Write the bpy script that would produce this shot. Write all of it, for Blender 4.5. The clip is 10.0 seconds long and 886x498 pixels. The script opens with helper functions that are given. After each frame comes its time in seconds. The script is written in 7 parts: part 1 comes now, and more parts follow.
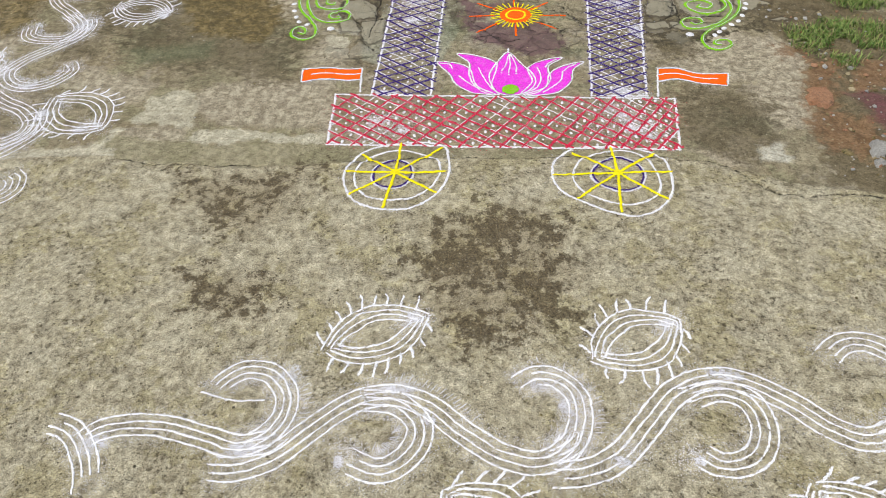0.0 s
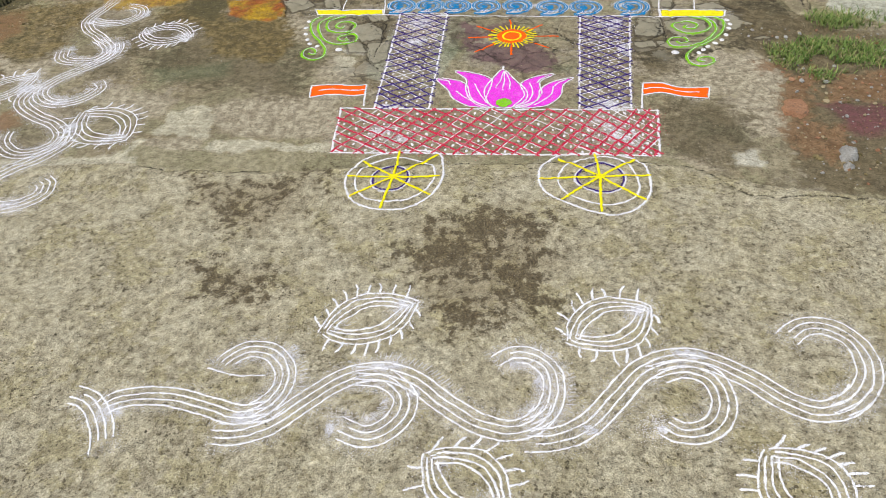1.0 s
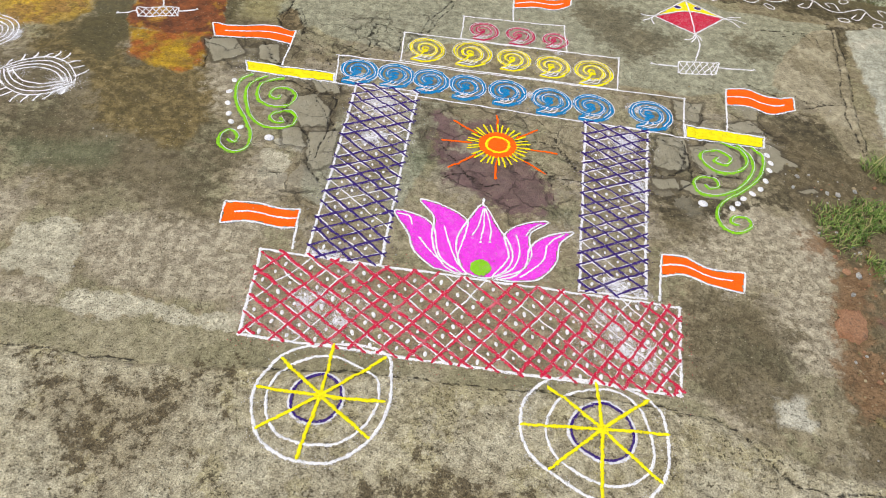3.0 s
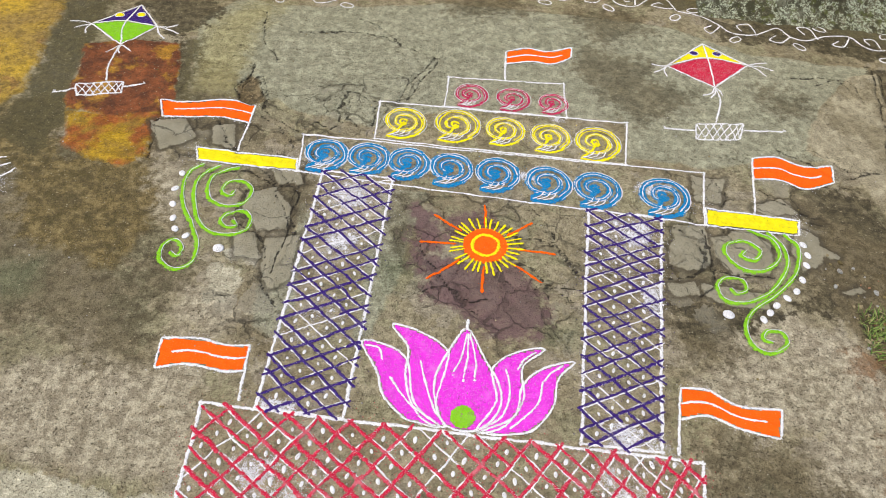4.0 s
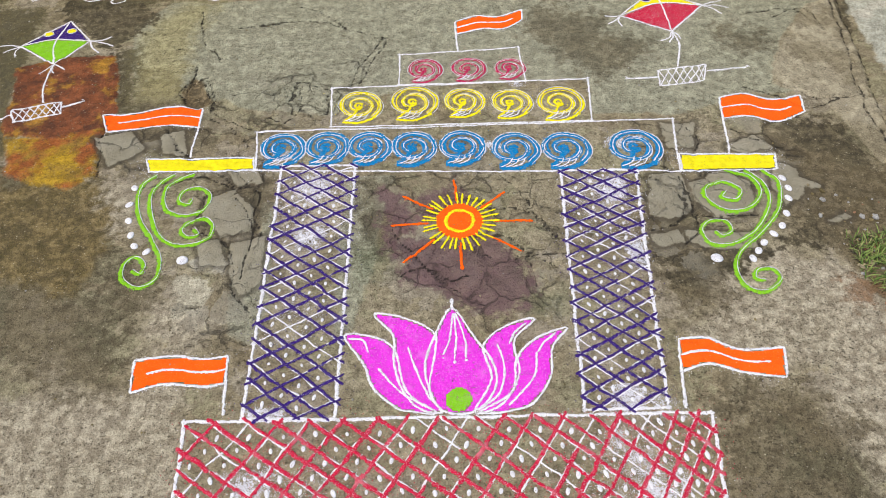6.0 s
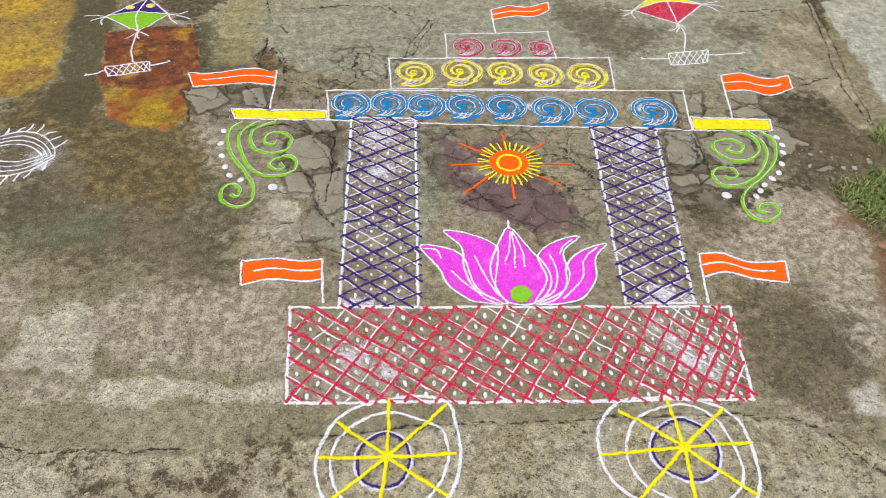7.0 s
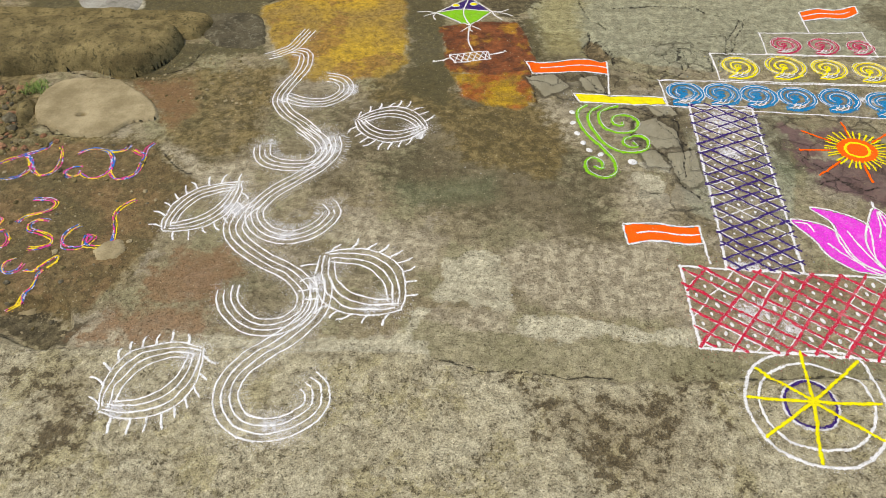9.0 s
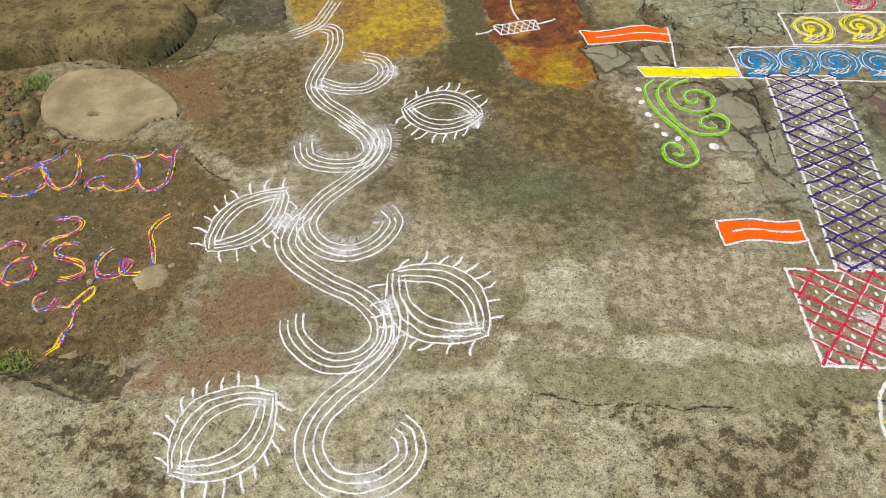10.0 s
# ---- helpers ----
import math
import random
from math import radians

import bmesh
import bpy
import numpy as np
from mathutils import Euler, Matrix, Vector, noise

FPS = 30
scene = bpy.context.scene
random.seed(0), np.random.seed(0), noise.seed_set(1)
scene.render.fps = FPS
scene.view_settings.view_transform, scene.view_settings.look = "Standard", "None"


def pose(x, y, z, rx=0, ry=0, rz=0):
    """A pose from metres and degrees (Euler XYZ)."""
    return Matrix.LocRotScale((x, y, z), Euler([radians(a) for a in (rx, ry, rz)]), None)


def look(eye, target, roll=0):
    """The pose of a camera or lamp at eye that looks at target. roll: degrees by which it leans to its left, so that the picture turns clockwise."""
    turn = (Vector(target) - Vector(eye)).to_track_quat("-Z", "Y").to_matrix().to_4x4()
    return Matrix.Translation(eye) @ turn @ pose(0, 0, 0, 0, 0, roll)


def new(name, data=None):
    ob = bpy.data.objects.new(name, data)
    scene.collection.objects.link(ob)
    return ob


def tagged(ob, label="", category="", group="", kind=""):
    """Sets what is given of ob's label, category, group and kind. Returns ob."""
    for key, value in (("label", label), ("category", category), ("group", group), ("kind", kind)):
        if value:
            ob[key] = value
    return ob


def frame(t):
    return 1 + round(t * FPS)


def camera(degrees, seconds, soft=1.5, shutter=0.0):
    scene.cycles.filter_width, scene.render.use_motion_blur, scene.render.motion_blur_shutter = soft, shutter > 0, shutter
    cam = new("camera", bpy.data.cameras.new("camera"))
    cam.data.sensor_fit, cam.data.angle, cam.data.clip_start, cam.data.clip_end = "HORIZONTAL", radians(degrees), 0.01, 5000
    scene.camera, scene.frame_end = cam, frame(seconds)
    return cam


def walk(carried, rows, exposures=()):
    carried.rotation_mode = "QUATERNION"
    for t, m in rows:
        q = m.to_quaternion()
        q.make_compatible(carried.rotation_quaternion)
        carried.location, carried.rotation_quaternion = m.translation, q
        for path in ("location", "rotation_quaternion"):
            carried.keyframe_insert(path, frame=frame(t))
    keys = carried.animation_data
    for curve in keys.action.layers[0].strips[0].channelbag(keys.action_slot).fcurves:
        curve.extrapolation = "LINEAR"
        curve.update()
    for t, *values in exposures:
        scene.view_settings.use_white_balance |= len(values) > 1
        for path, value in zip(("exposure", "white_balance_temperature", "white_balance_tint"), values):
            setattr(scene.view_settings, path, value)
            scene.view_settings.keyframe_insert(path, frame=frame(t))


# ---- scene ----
cam = camera(60.3, 10.0, soft=0.85)
PATH = [
    (0, (0.533, -1.864, 1.403), (0.385, -0.445, 0.001), -2.8),
    (0.5, (0.623, -2.012, 1.39), (0.387, -0.626, -0.032), -6.4),
    (1, (0.635, -2.044, 1.431), (0.427, -0.569, 0.096), -4.1),
    (1.5, (0.556, -1.882, 1.435), (0.417, -0.365, 0.14), -1.3),
    (2, (0.475, -1.611, 1.477), (0.347, -0.1, 0.173), 1.4),
    (2.2, (0.467, -1.471, 1.469), (0.335, 0.025, 0.148), 2.9),
    (3.3, (0.476, -0.894, 1.546), (0.47, 0.422, 0.039), 7.7),
    (3.5, (0.472, -0.808, 1.548), (0.468, 0.522, 0.054), 7.2),
    (4, (0.531, -0.517, 1.528), (0.462, 0.787, 0.013), 3.9),
    (4.5, (0.514, -0.336, 1.52), (0.544, 0.964, 0.001), 6.4),
    (5, (0.548, -0.285, 1.506), (0.662, 1.05, 0.021), 4.6),
    (5.2, (0.546, -0.289, 1.496), (0.621, 1.039, 0.003), 2.7),
    (6.3, (0.533, -0.599, 1.444), (0.52, 0.681, -0.092), -2.0),
    (6.5, (0.444, -0.678, 1.442), (0.439, 0.611, -0.087), -1.4),
    (7, (0.274, -0.921, 1.492), (0.36, 0.443, 0.032), 2.5),
    (7.5, (0.176, -1.101, 1.476), (0.063, 0.33, 0.082), -2.4),
    (8, (0.069, -1.254, 1.486), (-0.138, 0.161, 0.088), -5.4),
    (8.5, (-0.219, -1.265, 1.49), (-0.385, 0.217, 0.157), -3.5),
    (9, (-0.452, -1.197, 1.475), (-0.65, 0.216, 0.074), -2.4),
    (9.5, (-0.614, -1.029, 1.469), (-0.913, 0.202, -0.078), -4.6),
    (10, (-0.727, -0.936, 1.477), (-0.866, 0.357, -0.042), -3.7),
]
EXPOSURE = [(0, 0.38, 6350, 10), (2, 0.42, 6350, 10), (3.5, 0.41, 6450, 11), (5, 0.39, 6400, 11), (6.5, 0.36, 6250, 14), (7.5, 0.37, 6350, 11), (8.5, 0.36, 6600, 9), (9.5, 0.31, 6850, 7), (10, 0.31, 6850, 7)]
walk(cam, [(t, look(eye, target, roll)) for t, eye, target, roll in PATH], EXPOSURE)

# ---- light ----
world = bpy.data.worlds.new("overcast_sky")
scene.world = world
world.use_nodes = True
wn = world.node_tree
sky = wn.nodes.new("ShaderNodeTexSky")
sky.sky_type, sky.sun_disc = "NISHITA", False
sky.sun_elevation, sky.sun_rotation = radians(65), radians(-130)
wn.links.new(sky.outputs[0], wn.nodes["Background"].inputs[0])
wn.nodes["Background"].inputs[1].default_value = 0.13
sun = new("sun", bpy.data.lights.new("sun", "SUN"))
sun.data.energy, sun.data.angle = 2.6, radians(14)
sun.data.color = (1.0, 0.90, 0.72)
sun.matrix_world = look((-1.6, -1.3, 5.2), (0, 0, 0))


# ---- node helpers ----
def material(name):
    m = bpy.data.materials.new(name)
    m.use_nodes = True
    m.node_tree.nodes["Principled BSDF"].inputs["Roughness"].default_value = 0.95
    m.node_tree.nodes["Principled BSDF"].inputs["Specular IOR Level"].default_value = 0.25
    return m, m.node_tree, m.node_tree.nodes["Principled BSDF"]


def setin(nt, socket, v):
    if isinstance(v, bpy.types.NodeSocket):
        nt.links.new(v, socket)
    elif isinstance(v, (tuple, list)) and len(v) == 3 and socket.type == "RGBA":
        socket.default_value = (*v, 1)
    else:
        socket.default_value = v


def mathn(nt, op, a, b=0.0, clamp=False):
    n = nt.nodes.new("ShaderNodeMath")
    n.operation, n.use_clamp = op, clamp
    setin(nt, n.inputs[0], a)
    setin(nt, n.inputs[1], b)
    return n.outputs[0]


def mixc(nt, f, a, b, mode="MIX"):
    n = nt.nodes.new("ShaderNodeMix")
    n.data_type, n.blend_type = "RGBA", mode
    setin(nt, n.inputs[0], f)
    setin(nt, n.inputs[6], a)
    setin(nt, n.inputs[7], b)
    return n.outputs[2]


def ramp(nt, v, lo, hi, a=0.0, b=1.0):
    n = nt.nodes.new("ShaderNodeMapRange")
    n.interpolation_type = "SMOOTHSTEP"
    for i, x in enumerate((v, lo, hi, a, b)):
        setin(nt, n.inputs[i], x)
    return n.outputs[0]


def coords(nt):
    return nt.nodes.new("ShaderNodeNewGeometry").outputs["Position"]


def noisen(nt, co, scale, detail=4.0, rough=0.55):
    n = nt.nodes.new("ShaderNodeTexNoise")
    nt.links.new(co, n.inputs["Vector"])
    n.inputs["Scale"].default_value, n.inputs["Detail"].default_value, n.inputs["Roughness"].default_value = scale, detail, rough
    return n.outputs["Fac"]


def bumpn(nt, bsdf, h, dist, strength=1.0, normal=None):
    n = nt.nodes.new("ShaderNodeBump")
    n.inputs["Strength"].default_value, n.inputs["Distance"].default_value = strength, dist
    setin(nt, n.inputs["Height"], h)
    if normal is not None:
        nt.links.new(normal, n.inputs["Normal"])
    nt.links.new(n.outputs[0], bsdf.inputs["Normal"])
    return n.outputs[0]


def attr(nt, name):
    n = nt.nodes.new("ShaderNodeAttribute")
    n.attribute_name = name
    return n.outputs["Fac"]


# ---- coloured powders ----
def powder(name, colour, bare=0.25, under=(0.22, 0.19, 0.14)):
    m, nt, b = material(name)
    co = coords(nt)
    tone = ramp(nt, noisen(nt, co, 55, 5, 0.7), 0.3, 0.7, 0.82, 1.06)
    thin = mathn(nt, "MULTIPLY", ramp(nt, noisen(nt, co, 330, 3, 0.7), 0.50, 0.72), bare * 2.2, True)
    broad = ramp(nt, noisen(nt, co, 24, 3, 0.6), 0.52, 0.74, 0.0, bare)
    c = mixc(nt, 1.0, colour, mixc(nt, tone, (0, 0, 0), (1, 1, 1)), "MULTIPLY")
    c = mixc(nt, mathn(nt, "MAXIMUM", thin, broad), c, under)
    nt.links.new(c, b.inputs["Base Color"])
    b.inputs["Roughness"].default_value = 1.0
    b.inputs["Specular IOR Level"].default_value = 0.1
    grain = noisen(nt, co, 430, 2, 0.6)
    bumpn(nt, b, grain, 0.0016, 0.8)
    a = mathn(nt, "ADD", attr(nt, "core"), mathn(nt, "MULTIPLY", mathn(nt, "SUBTRACT", grain, 0.5), 3.0))
    a = mathn(nt, "SUBTRACT", a, mathn(nt, "MULTIPLY", ramp(nt, noisen(nt, co, 95, 3, 0.65), 0.46, 0.72), bare * 2.1))
    nt.links.new(ramp(nt, a, 0.34, 0.50), b.inputs["Alpha"])
    return m


WHITE = powder("white_powder", (0.80, 0.785, 0.79), 0.21)
LINE = powder("finger_drawn_white_powder", (0.90, 0.89, 0.905), 0.30)
FAINT = powder("thin_white_powder", (0.70, 0.69, 0.71), 0.30)
RED = powder("crimson_powder", (0.54, 0.010, 0.045), 0.24, (0.75, 0.6, 0.6))
PURPLE = powder("violet_powder", (0.040, 0.015, 0.150), 0.24, (0.24, 0.21, 0.30))
BLUE = powder("blue_powder", (0.003, 0.185, 0.42), 0.22, (0.25, 0.46, 0.62))
YELLOW = powder("yellow_powder", (0.84, 0.72, 0.008), 0.10, (0.5, 0.42, 0.1))
ORANGE = powder("orange_powder", (0.93, 0.12, 0.006), 0.05, (0.8, 0.3, 0.1))
MAGENTA = powder("magenta_powder", (0.74, 0.035, 0.62), 0.22, (0.85, 0.5, 0.78))
GREEN = powder("green_powder", (0.215, 0.520, 0.012), 0.22, (0.42, 0.50, 0.22))
PINK = powder("rose_powder", (0.52, 0.018, 0.085), 0.20, (0.6, 0.35, 0.4))


def rainbow_powder(shift):
    """Several colours of powder poured together, turning over along the stroke."""
    m, nt, b = material("mixed_rainbow_powder")
    co = coords(nt)
    moved = nt.nodes.new("ShaderNodeVectorMath")
    moved.operation = "ADD"
    nt.links.new(co, moved.inputs[0])
    moved.inputs[1].default_value = (shift, 2 * shift, 0)
    tint = noisen(nt, moved.outputs[0], 11, 2, 0.5)
    c = mixc(nt, ramp(nt, tint, 0.41, 0.43), (0.80, 0.60, 0.015), (0.66, 0.035, 0.22))
    c = mixc(nt, ramp(nt, tint, 0.465, 0.48), c, (0.60, 0.55, 0.72))
    c = mixc(nt, ramp(nt, tint, 0.49, 0.505), c, (0.030, 0.150, 0.56))
    c = mixc(nt, ramp(nt, tint, 0.54, 0.555), c, (0.70, 0.045, 0.28))
    c = mixc(nt, ramp(nt, tint, 0.59, 0.61), c, (0.78, 0.58, 0.02))
    grain = noisen(nt, co, 430, 2, 0.6)
    c = mixc(nt, ramp(nt, noisen(nt, co, 300, 3, 0.7), 0.54, 0.72, 0, 0.45), c, (0.70, 0.66, 0.70))
    nt.links.new(c, b.inputs["Base Color"])
    b.inputs["Roughness"].default_value = 1.0
    bumpn(nt, b, grain, 0.0016, 0.8)
    a = mathn(nt, "ADD", attr(nt, "core"), mathn(nt, "MULTIPLY", mathn(nt, "SUBTRACT", grain, 0.5), 3.0))
    a = mathn(nt, "SUBTRACT", a, mathn(nt, "MULTIPLY", ramp(nt, noisen(nt, co, 95, 3, 0.65), 0.46, 0.72), 0.55))
    nt.links.new(ramp(nt, a, 0.34, 0.50), b.inputs["Alpha"])
    return m


RAINBOW = [rainbow_powder(4.7 * k) for k in range(3)]


# ---- ground: one sheet with relief ----
def value_noise(x, y, scale, seed):
    r = np.random.RandomState(seed).rand(256, 256)
    u, v = x * scale, y * scale
    i, j = np.floor(u).astype(int), np.floor(v).astype(int)
    f, g = u - i, v - j
    f, g = f * f * (3 - 2 * f), g * g * (3 - 2 * g)
    a = r[i % 256, j % 256] * (1 - f) + r[(i + 1) % 256, j % 256] * f
    b = r[i % 256, (j + 1) % 256] * (1 - f) + r[(i + 1) % 256, (j + 1) % 256] * f
    return a * (1 - g) + b * g - 0.5


def fbm(x, y, scale, seed, octaves=4):
    return sum(value_noise(x, y, scale * 2.03**k, seed + k) * 0.5**k for k in range(octaves))


def spline(points, step=0.006, closed=False):
    p = np.array(points, float)
    p = np.vstack([p[-1], p, p[0], p[1]]) if closed else np.vstack([2 * p[0] - p[1], p, 2 * p[-1] - p[-2]])
    out = []
    for a, b, c, d in zip(p, p[1:], p[2:], p[3:]):
        n = max(1, int(np.linalg.norm(c - b) / step))
        t = (np.arange(n) / n)[:, None]
        out.append(0.5 * (2 * b + (c - a) * t + (2 * a - 5 * b + 4 * c - d) * t**2 + (3 * b - a - 3 * c + d) * t**3))
    if not closed:
        out.append(p[-2][None])
    return np.vstack(out)


def far_from_line(line, x, y):
    best = np.full(x.shape, 9.0)
    for (ax, ay), (bx, by) in zip(line, line[1:]):
        dx, dy = bx - ax, by - ay
        t = np.clip(((x - ax) * dx + (y - ay) * dy) / (dx * dx + dy * dy + 1e-12), 0, 1)
        best = np.minimum(best, np.hypot(x - ax - t * dx, y - ay - t * dy))
    return best


def inside(poly, x, y):
    hit = np.zeros(x.shape, bool)
    for (ax, ay), (bx, by) in zip(poly, list(poly[1:]) + [poly[0]]):
        if ay != by:
            hit ^= ((ay > y) != (by > y)) & (x < (bx - ax) * (y - ay) / (by - ay) + ax)
    return hit


def area(poly, x, y):
    """Distance to the outline: plus inside, minus outside."""
    out = np.full(x.shape, -0.3)
    (x0, y0), (x1, y1) = np.min(poly, 0) - 0.33, np.max(poly, 0) + 0.33
    some = (x > x0) & (x < x1) & (y > y0) & (y < y1)
    px, py = x[some], y[some]
    d = far_from_line(list(poly) + [poly[0]], px, py)
    out[some] = np.clip(np.where(inside(poly, px, py), d, -d), -0.3, 0.3)
    return out


def areas(polys, x, y):
    return np.max([area(p, x, y) for p in polys], axis=0)


# the old joint between the front slab and the yard behind it
JOINT = [(-6, -0.05), (-2.4, -0.14)] + [(-1.558, -0.132), (-1.376, -0.118), (-1.049, -0.096), (-0.837, -0.081), (-0.656, -0.079), (-0.540, -0.107), (-0.394, -0.107), (-0.216, -0.117), (-0.067, -0.120)] + [(0.076, -0.081), (0.440, -0.053)] + [(1.059, -0.043), (1.191, -0.076), (1.314, -0.131), (1.450, -0.172), (1.575, -0.180), (1.661, -0.204)] + [(4, -0.25)]
FRONT = JOINT + [(4, -9), (-6, -9)]
DAMP = [  # dark, damp and lichened parts of the yard
    [(-1.096, 0.937), (-0.886, 1.141), (-0.403, 1.024), (-0.275, 0.682), (-0.380, 0.502), (-0.604, 0.598), (-0.864, 0.758), (-0.979, 0.672)],
    [(-0.890, 0.673), (-0.559, 0.625), (-0.272, 0.553), (-0.250, 0.410), (-0.479, 0.429), (-0.730, 0.448)],
    [(-0.439, 1.491), (-0.260, 1.449), (-0.106, 1.145), (-0.255, 1.075), (-0.403, 1.144)],
    [(-0.485, 1.175), (-0.329, 1.245), (-0.166, 1.195), (-0.158, 1.101), (-0.300, 1.092), (-0.413, 1.046)],
    [(-0.123, 1.014), (0.024, 1.027), (0.093, 0.999), (0.093, 0.838), (0.000, 0.770), (-0.091, 0.940)],
]
DAMP += [
    [(-0.393, 0.830), (-0.295, 0.766), (-0.150, 0.617), (-0.207, 0.495), (-0.308, 0.588)],
    [(0.287, 0.984), (0.393, 1.006), (0.418, 0.843), (0.413, 0.712), (0.334, 0.711), (0.295, 0.841)],
    [(-0.935, 0.700), (-0.773, 0.759), (-0.572, 0.678), (-0.340, 0.654), (-0.219, 0.529), (-0.194, 0.345), (-0.287, 0.343), (-0.468, 0.452), (-0.695, 0.496), (-0.863, 0.543)],
    [(-1.134, 0.698), (-0.979, 0.672), (-0.956, 0.516), (-1.065, 0.490)],
    [(1.048, 0.852), (1.192, 0.855), (1.274, 0.721), (1.189, 0.540), (1.058, 0.526), (1.037, 0.703)],
]
DAMP += [
    [(1.484, 1.220), (1.703, 1.181), (1.738, 0.975), (1.554, 0.724), (1.399, 0.722), (1.418, 0.931)],
    [(0.825, 1.804), (1.098, 1.726), (1.039, 1.421), (0.909, 1.493), (0.815, 1.654)],
    [(0.324, 2.077), (0.642, 2.096), (0.639, 1.940), (0.372, 1.909)],
    [(1.431, 1.624), (1.577, 1.616), (1.510, 1.503), (1.426, 1.527)],
    [(1.093, 0.253), (1.304, 0.185), (1.270, -0.009), (1.177, -0.056), (1.087, 0.050)],
]
DAMP += [
    [(1.149, 0.350), (1.332, 0.313), (1.235, 0.034), (1.128, 0.062)],
]
SKIM = [  # bare, whitish skim-coat
    [(-0.645, 0.251), (-0.570, 0.284), (-0.499, 0.279), (-0.478, 0.214), (-0.468, 0.100), (-0.507, 0.081), (-0.562, 0.097), (-0.650, 0.099), (-0.676, 0.132), (-0.646, 0.181)],
    [(-0.464, 0.011), (-0.458, 0.060), (-0.369, 0.075), (-0.268, 0.065), (-0.153, 0.054), (-0.123, 0.038), (-0.013, 0.072), (-0.005, 0.015), (-0.120, 0.012), (-0.231, 0.018), (-0.350, -0.011), (-0.434, -0.008)],
    [(-0.770, -0.081), (-0.733, 0.004), (-0.701, 0.076), (-0.669, 0.067), (-0.706, -0.029), (-0.648, -0.077), (-0.716, -0.079)],
    [(-1.373, -0.124), (-1.325, -0.101), (-1.222, -0.070), (-1.053, -0.079), (-0.840, -0.068), (-0.664, -0.064), (-0.655, -0.088), (-0.834, -0.101), (-1.044, -0.116), (-1.207, -0.117)],
    [(-0.115, 0.644), (-0.048, 0.659), (-0.022, 0.532), (-0.105, 0.543)],
]
SMOOTH = [  # smooth grey slab
    [(-0.488, 1.739), (-0.398, 1.867), (-0.036, 1.880), (0.407, 1.977), (0.797, 1.982), (1.189, 1.953), (1.442, 1.835), (1.831, 1.822), (1.789, 1.554), (1.648, 1.318), (1.456, 1.300), (1.190, 1.223), (0.981, 1.228), (0.967, 1.393), (0.799, 1.387), (0.402, 1.374), (0.206, 1.250), (0.092, 1.281), (-0.049, 1.288), (-0.136, 1.331), (-0.244, 1.328), (-0.404, 1.346), (-0.447, 1.544)],
    [(0.007, 0.707), (0.052, 0.771), (0.053, 0.907), (0.094, 0.907), (0.116, 0.445), (0.039, 0.483)],
    [(0.249, 1.003), (0.393, 1.006), (0.360, 0.711), (0.308, 0.483), (0.285, 0.483)],
]
PALE = [  # dusty, lighter concrete
    [(-0.521, 0.274), (-0.427, 0.340), (-0.294, 0.387), (-0.147, 0.346), (-0.045, 0.414), (-0.010, 0.093), (-0.185, 0.080), (-0.371, 0.084), (-0.461, 0.156)],
    [(1.075, 0.485), (1.222, 0.569), (1.371, 0.628), (1.515, 0.691), (1.550, 0.600), (1.572, 0.486), (1.505, 0.382), (1.139, 0.380)],
    [(-0.742, -0.009), (-0.645, 0.071), (-0.473, 0.095), (-0.457, -0.001), (-0.581, -0.065), (-0.671, -0.062)],
    [(1.469, 0.648), (1.561, 0.521), (1.473, 0.136), (1.360, 0.102), (1.317, 0.255), (1.396, 0.481)],
]
PALE += [
    [(0.994, 0.002), (1.118, 0.019), (1.259, -0.069), (1.156, -0.080), (1.024, -0.043)],
    [(-1.351, -0.108), (-1.221, -0.073), (-1.051, -0.085), (-0.839, -0.071), (-0.670, -0.067), (-0.669, -0.080), (-0.836, -0.091), (-1.046, -0.105), (-1.212, -0.103)],
    [(-1.582, -0.076), (-1.385, -0.014), (-1.235, -0.028), (-1.220, -0.076), (-1.380, -0.107), (-1.547, -0.122)],
    [(-1.606, 0.650), (-1.489, 0.677), (-1.434, 0.617), (-1.302, 0.646), (-1.250, 0.515), (-1.365, 0.501), (-1.507, 0.571)],
    [(-1.028, 0.320), (-0.922, 0.419), (-0.640, 0.329), (-0.686, 0.207), (-0.927, 0.272)],
]
PALE += [
    [(0.079, 0.999), (0.275, 1.032), (0.268, 0.840), (0.097, 0.740)],
    [(-0.442, 0.969), (-0.373, 1.008), (-0.293, 0.972), (-0.264, 0.832), (-0.300, 0.782), (-0.393, 0.830)],
]
CRACKED = [
    [(-0.453, 1.166), (-0.242, 1.259), (0.032, 1.460), (0.290, 1.548), (0.305, 1.370), (0.229, 1.185), (0.082, 0.980), (0.052, 0.708), (-0.133, 0.834), (-0.312, 0.991)],
    [(0.305, 1.023), (0.880, 1.016), (0.830, 0.511), (0.620, 0.511), (0.445, 0.593), (0.355, 0.775)],
    [(1.058, 1.208), (1.374, 1.240), (1.551, 1.222), (1.502, 1.010), (1.330, 0.722), (1.170, 0.627), (1.048, 0.687), (1.066, 0.962)],
    [(-0.164, 0.753), (0.075, 0.767), (0.094, 0.443), (-0.091, 0.501)],
]
PURPLE_STAIN = [[(0.362, 0.949), (0.427, 0.931), (0.460, 0.826), (0.435, 0.776), (0.530, 0.761), (0.638, 0.795), (0.715, 0.699), (0.756, 0.609), (0.682, 0.531), (0.596, 0.538), (0.495, 0.607), (0.430, 0.636), (0.391, 0.743)], [(0.456, 0.914), (0.568, 0.962), (0.604, 0.863), (0.474, 0.818)]]
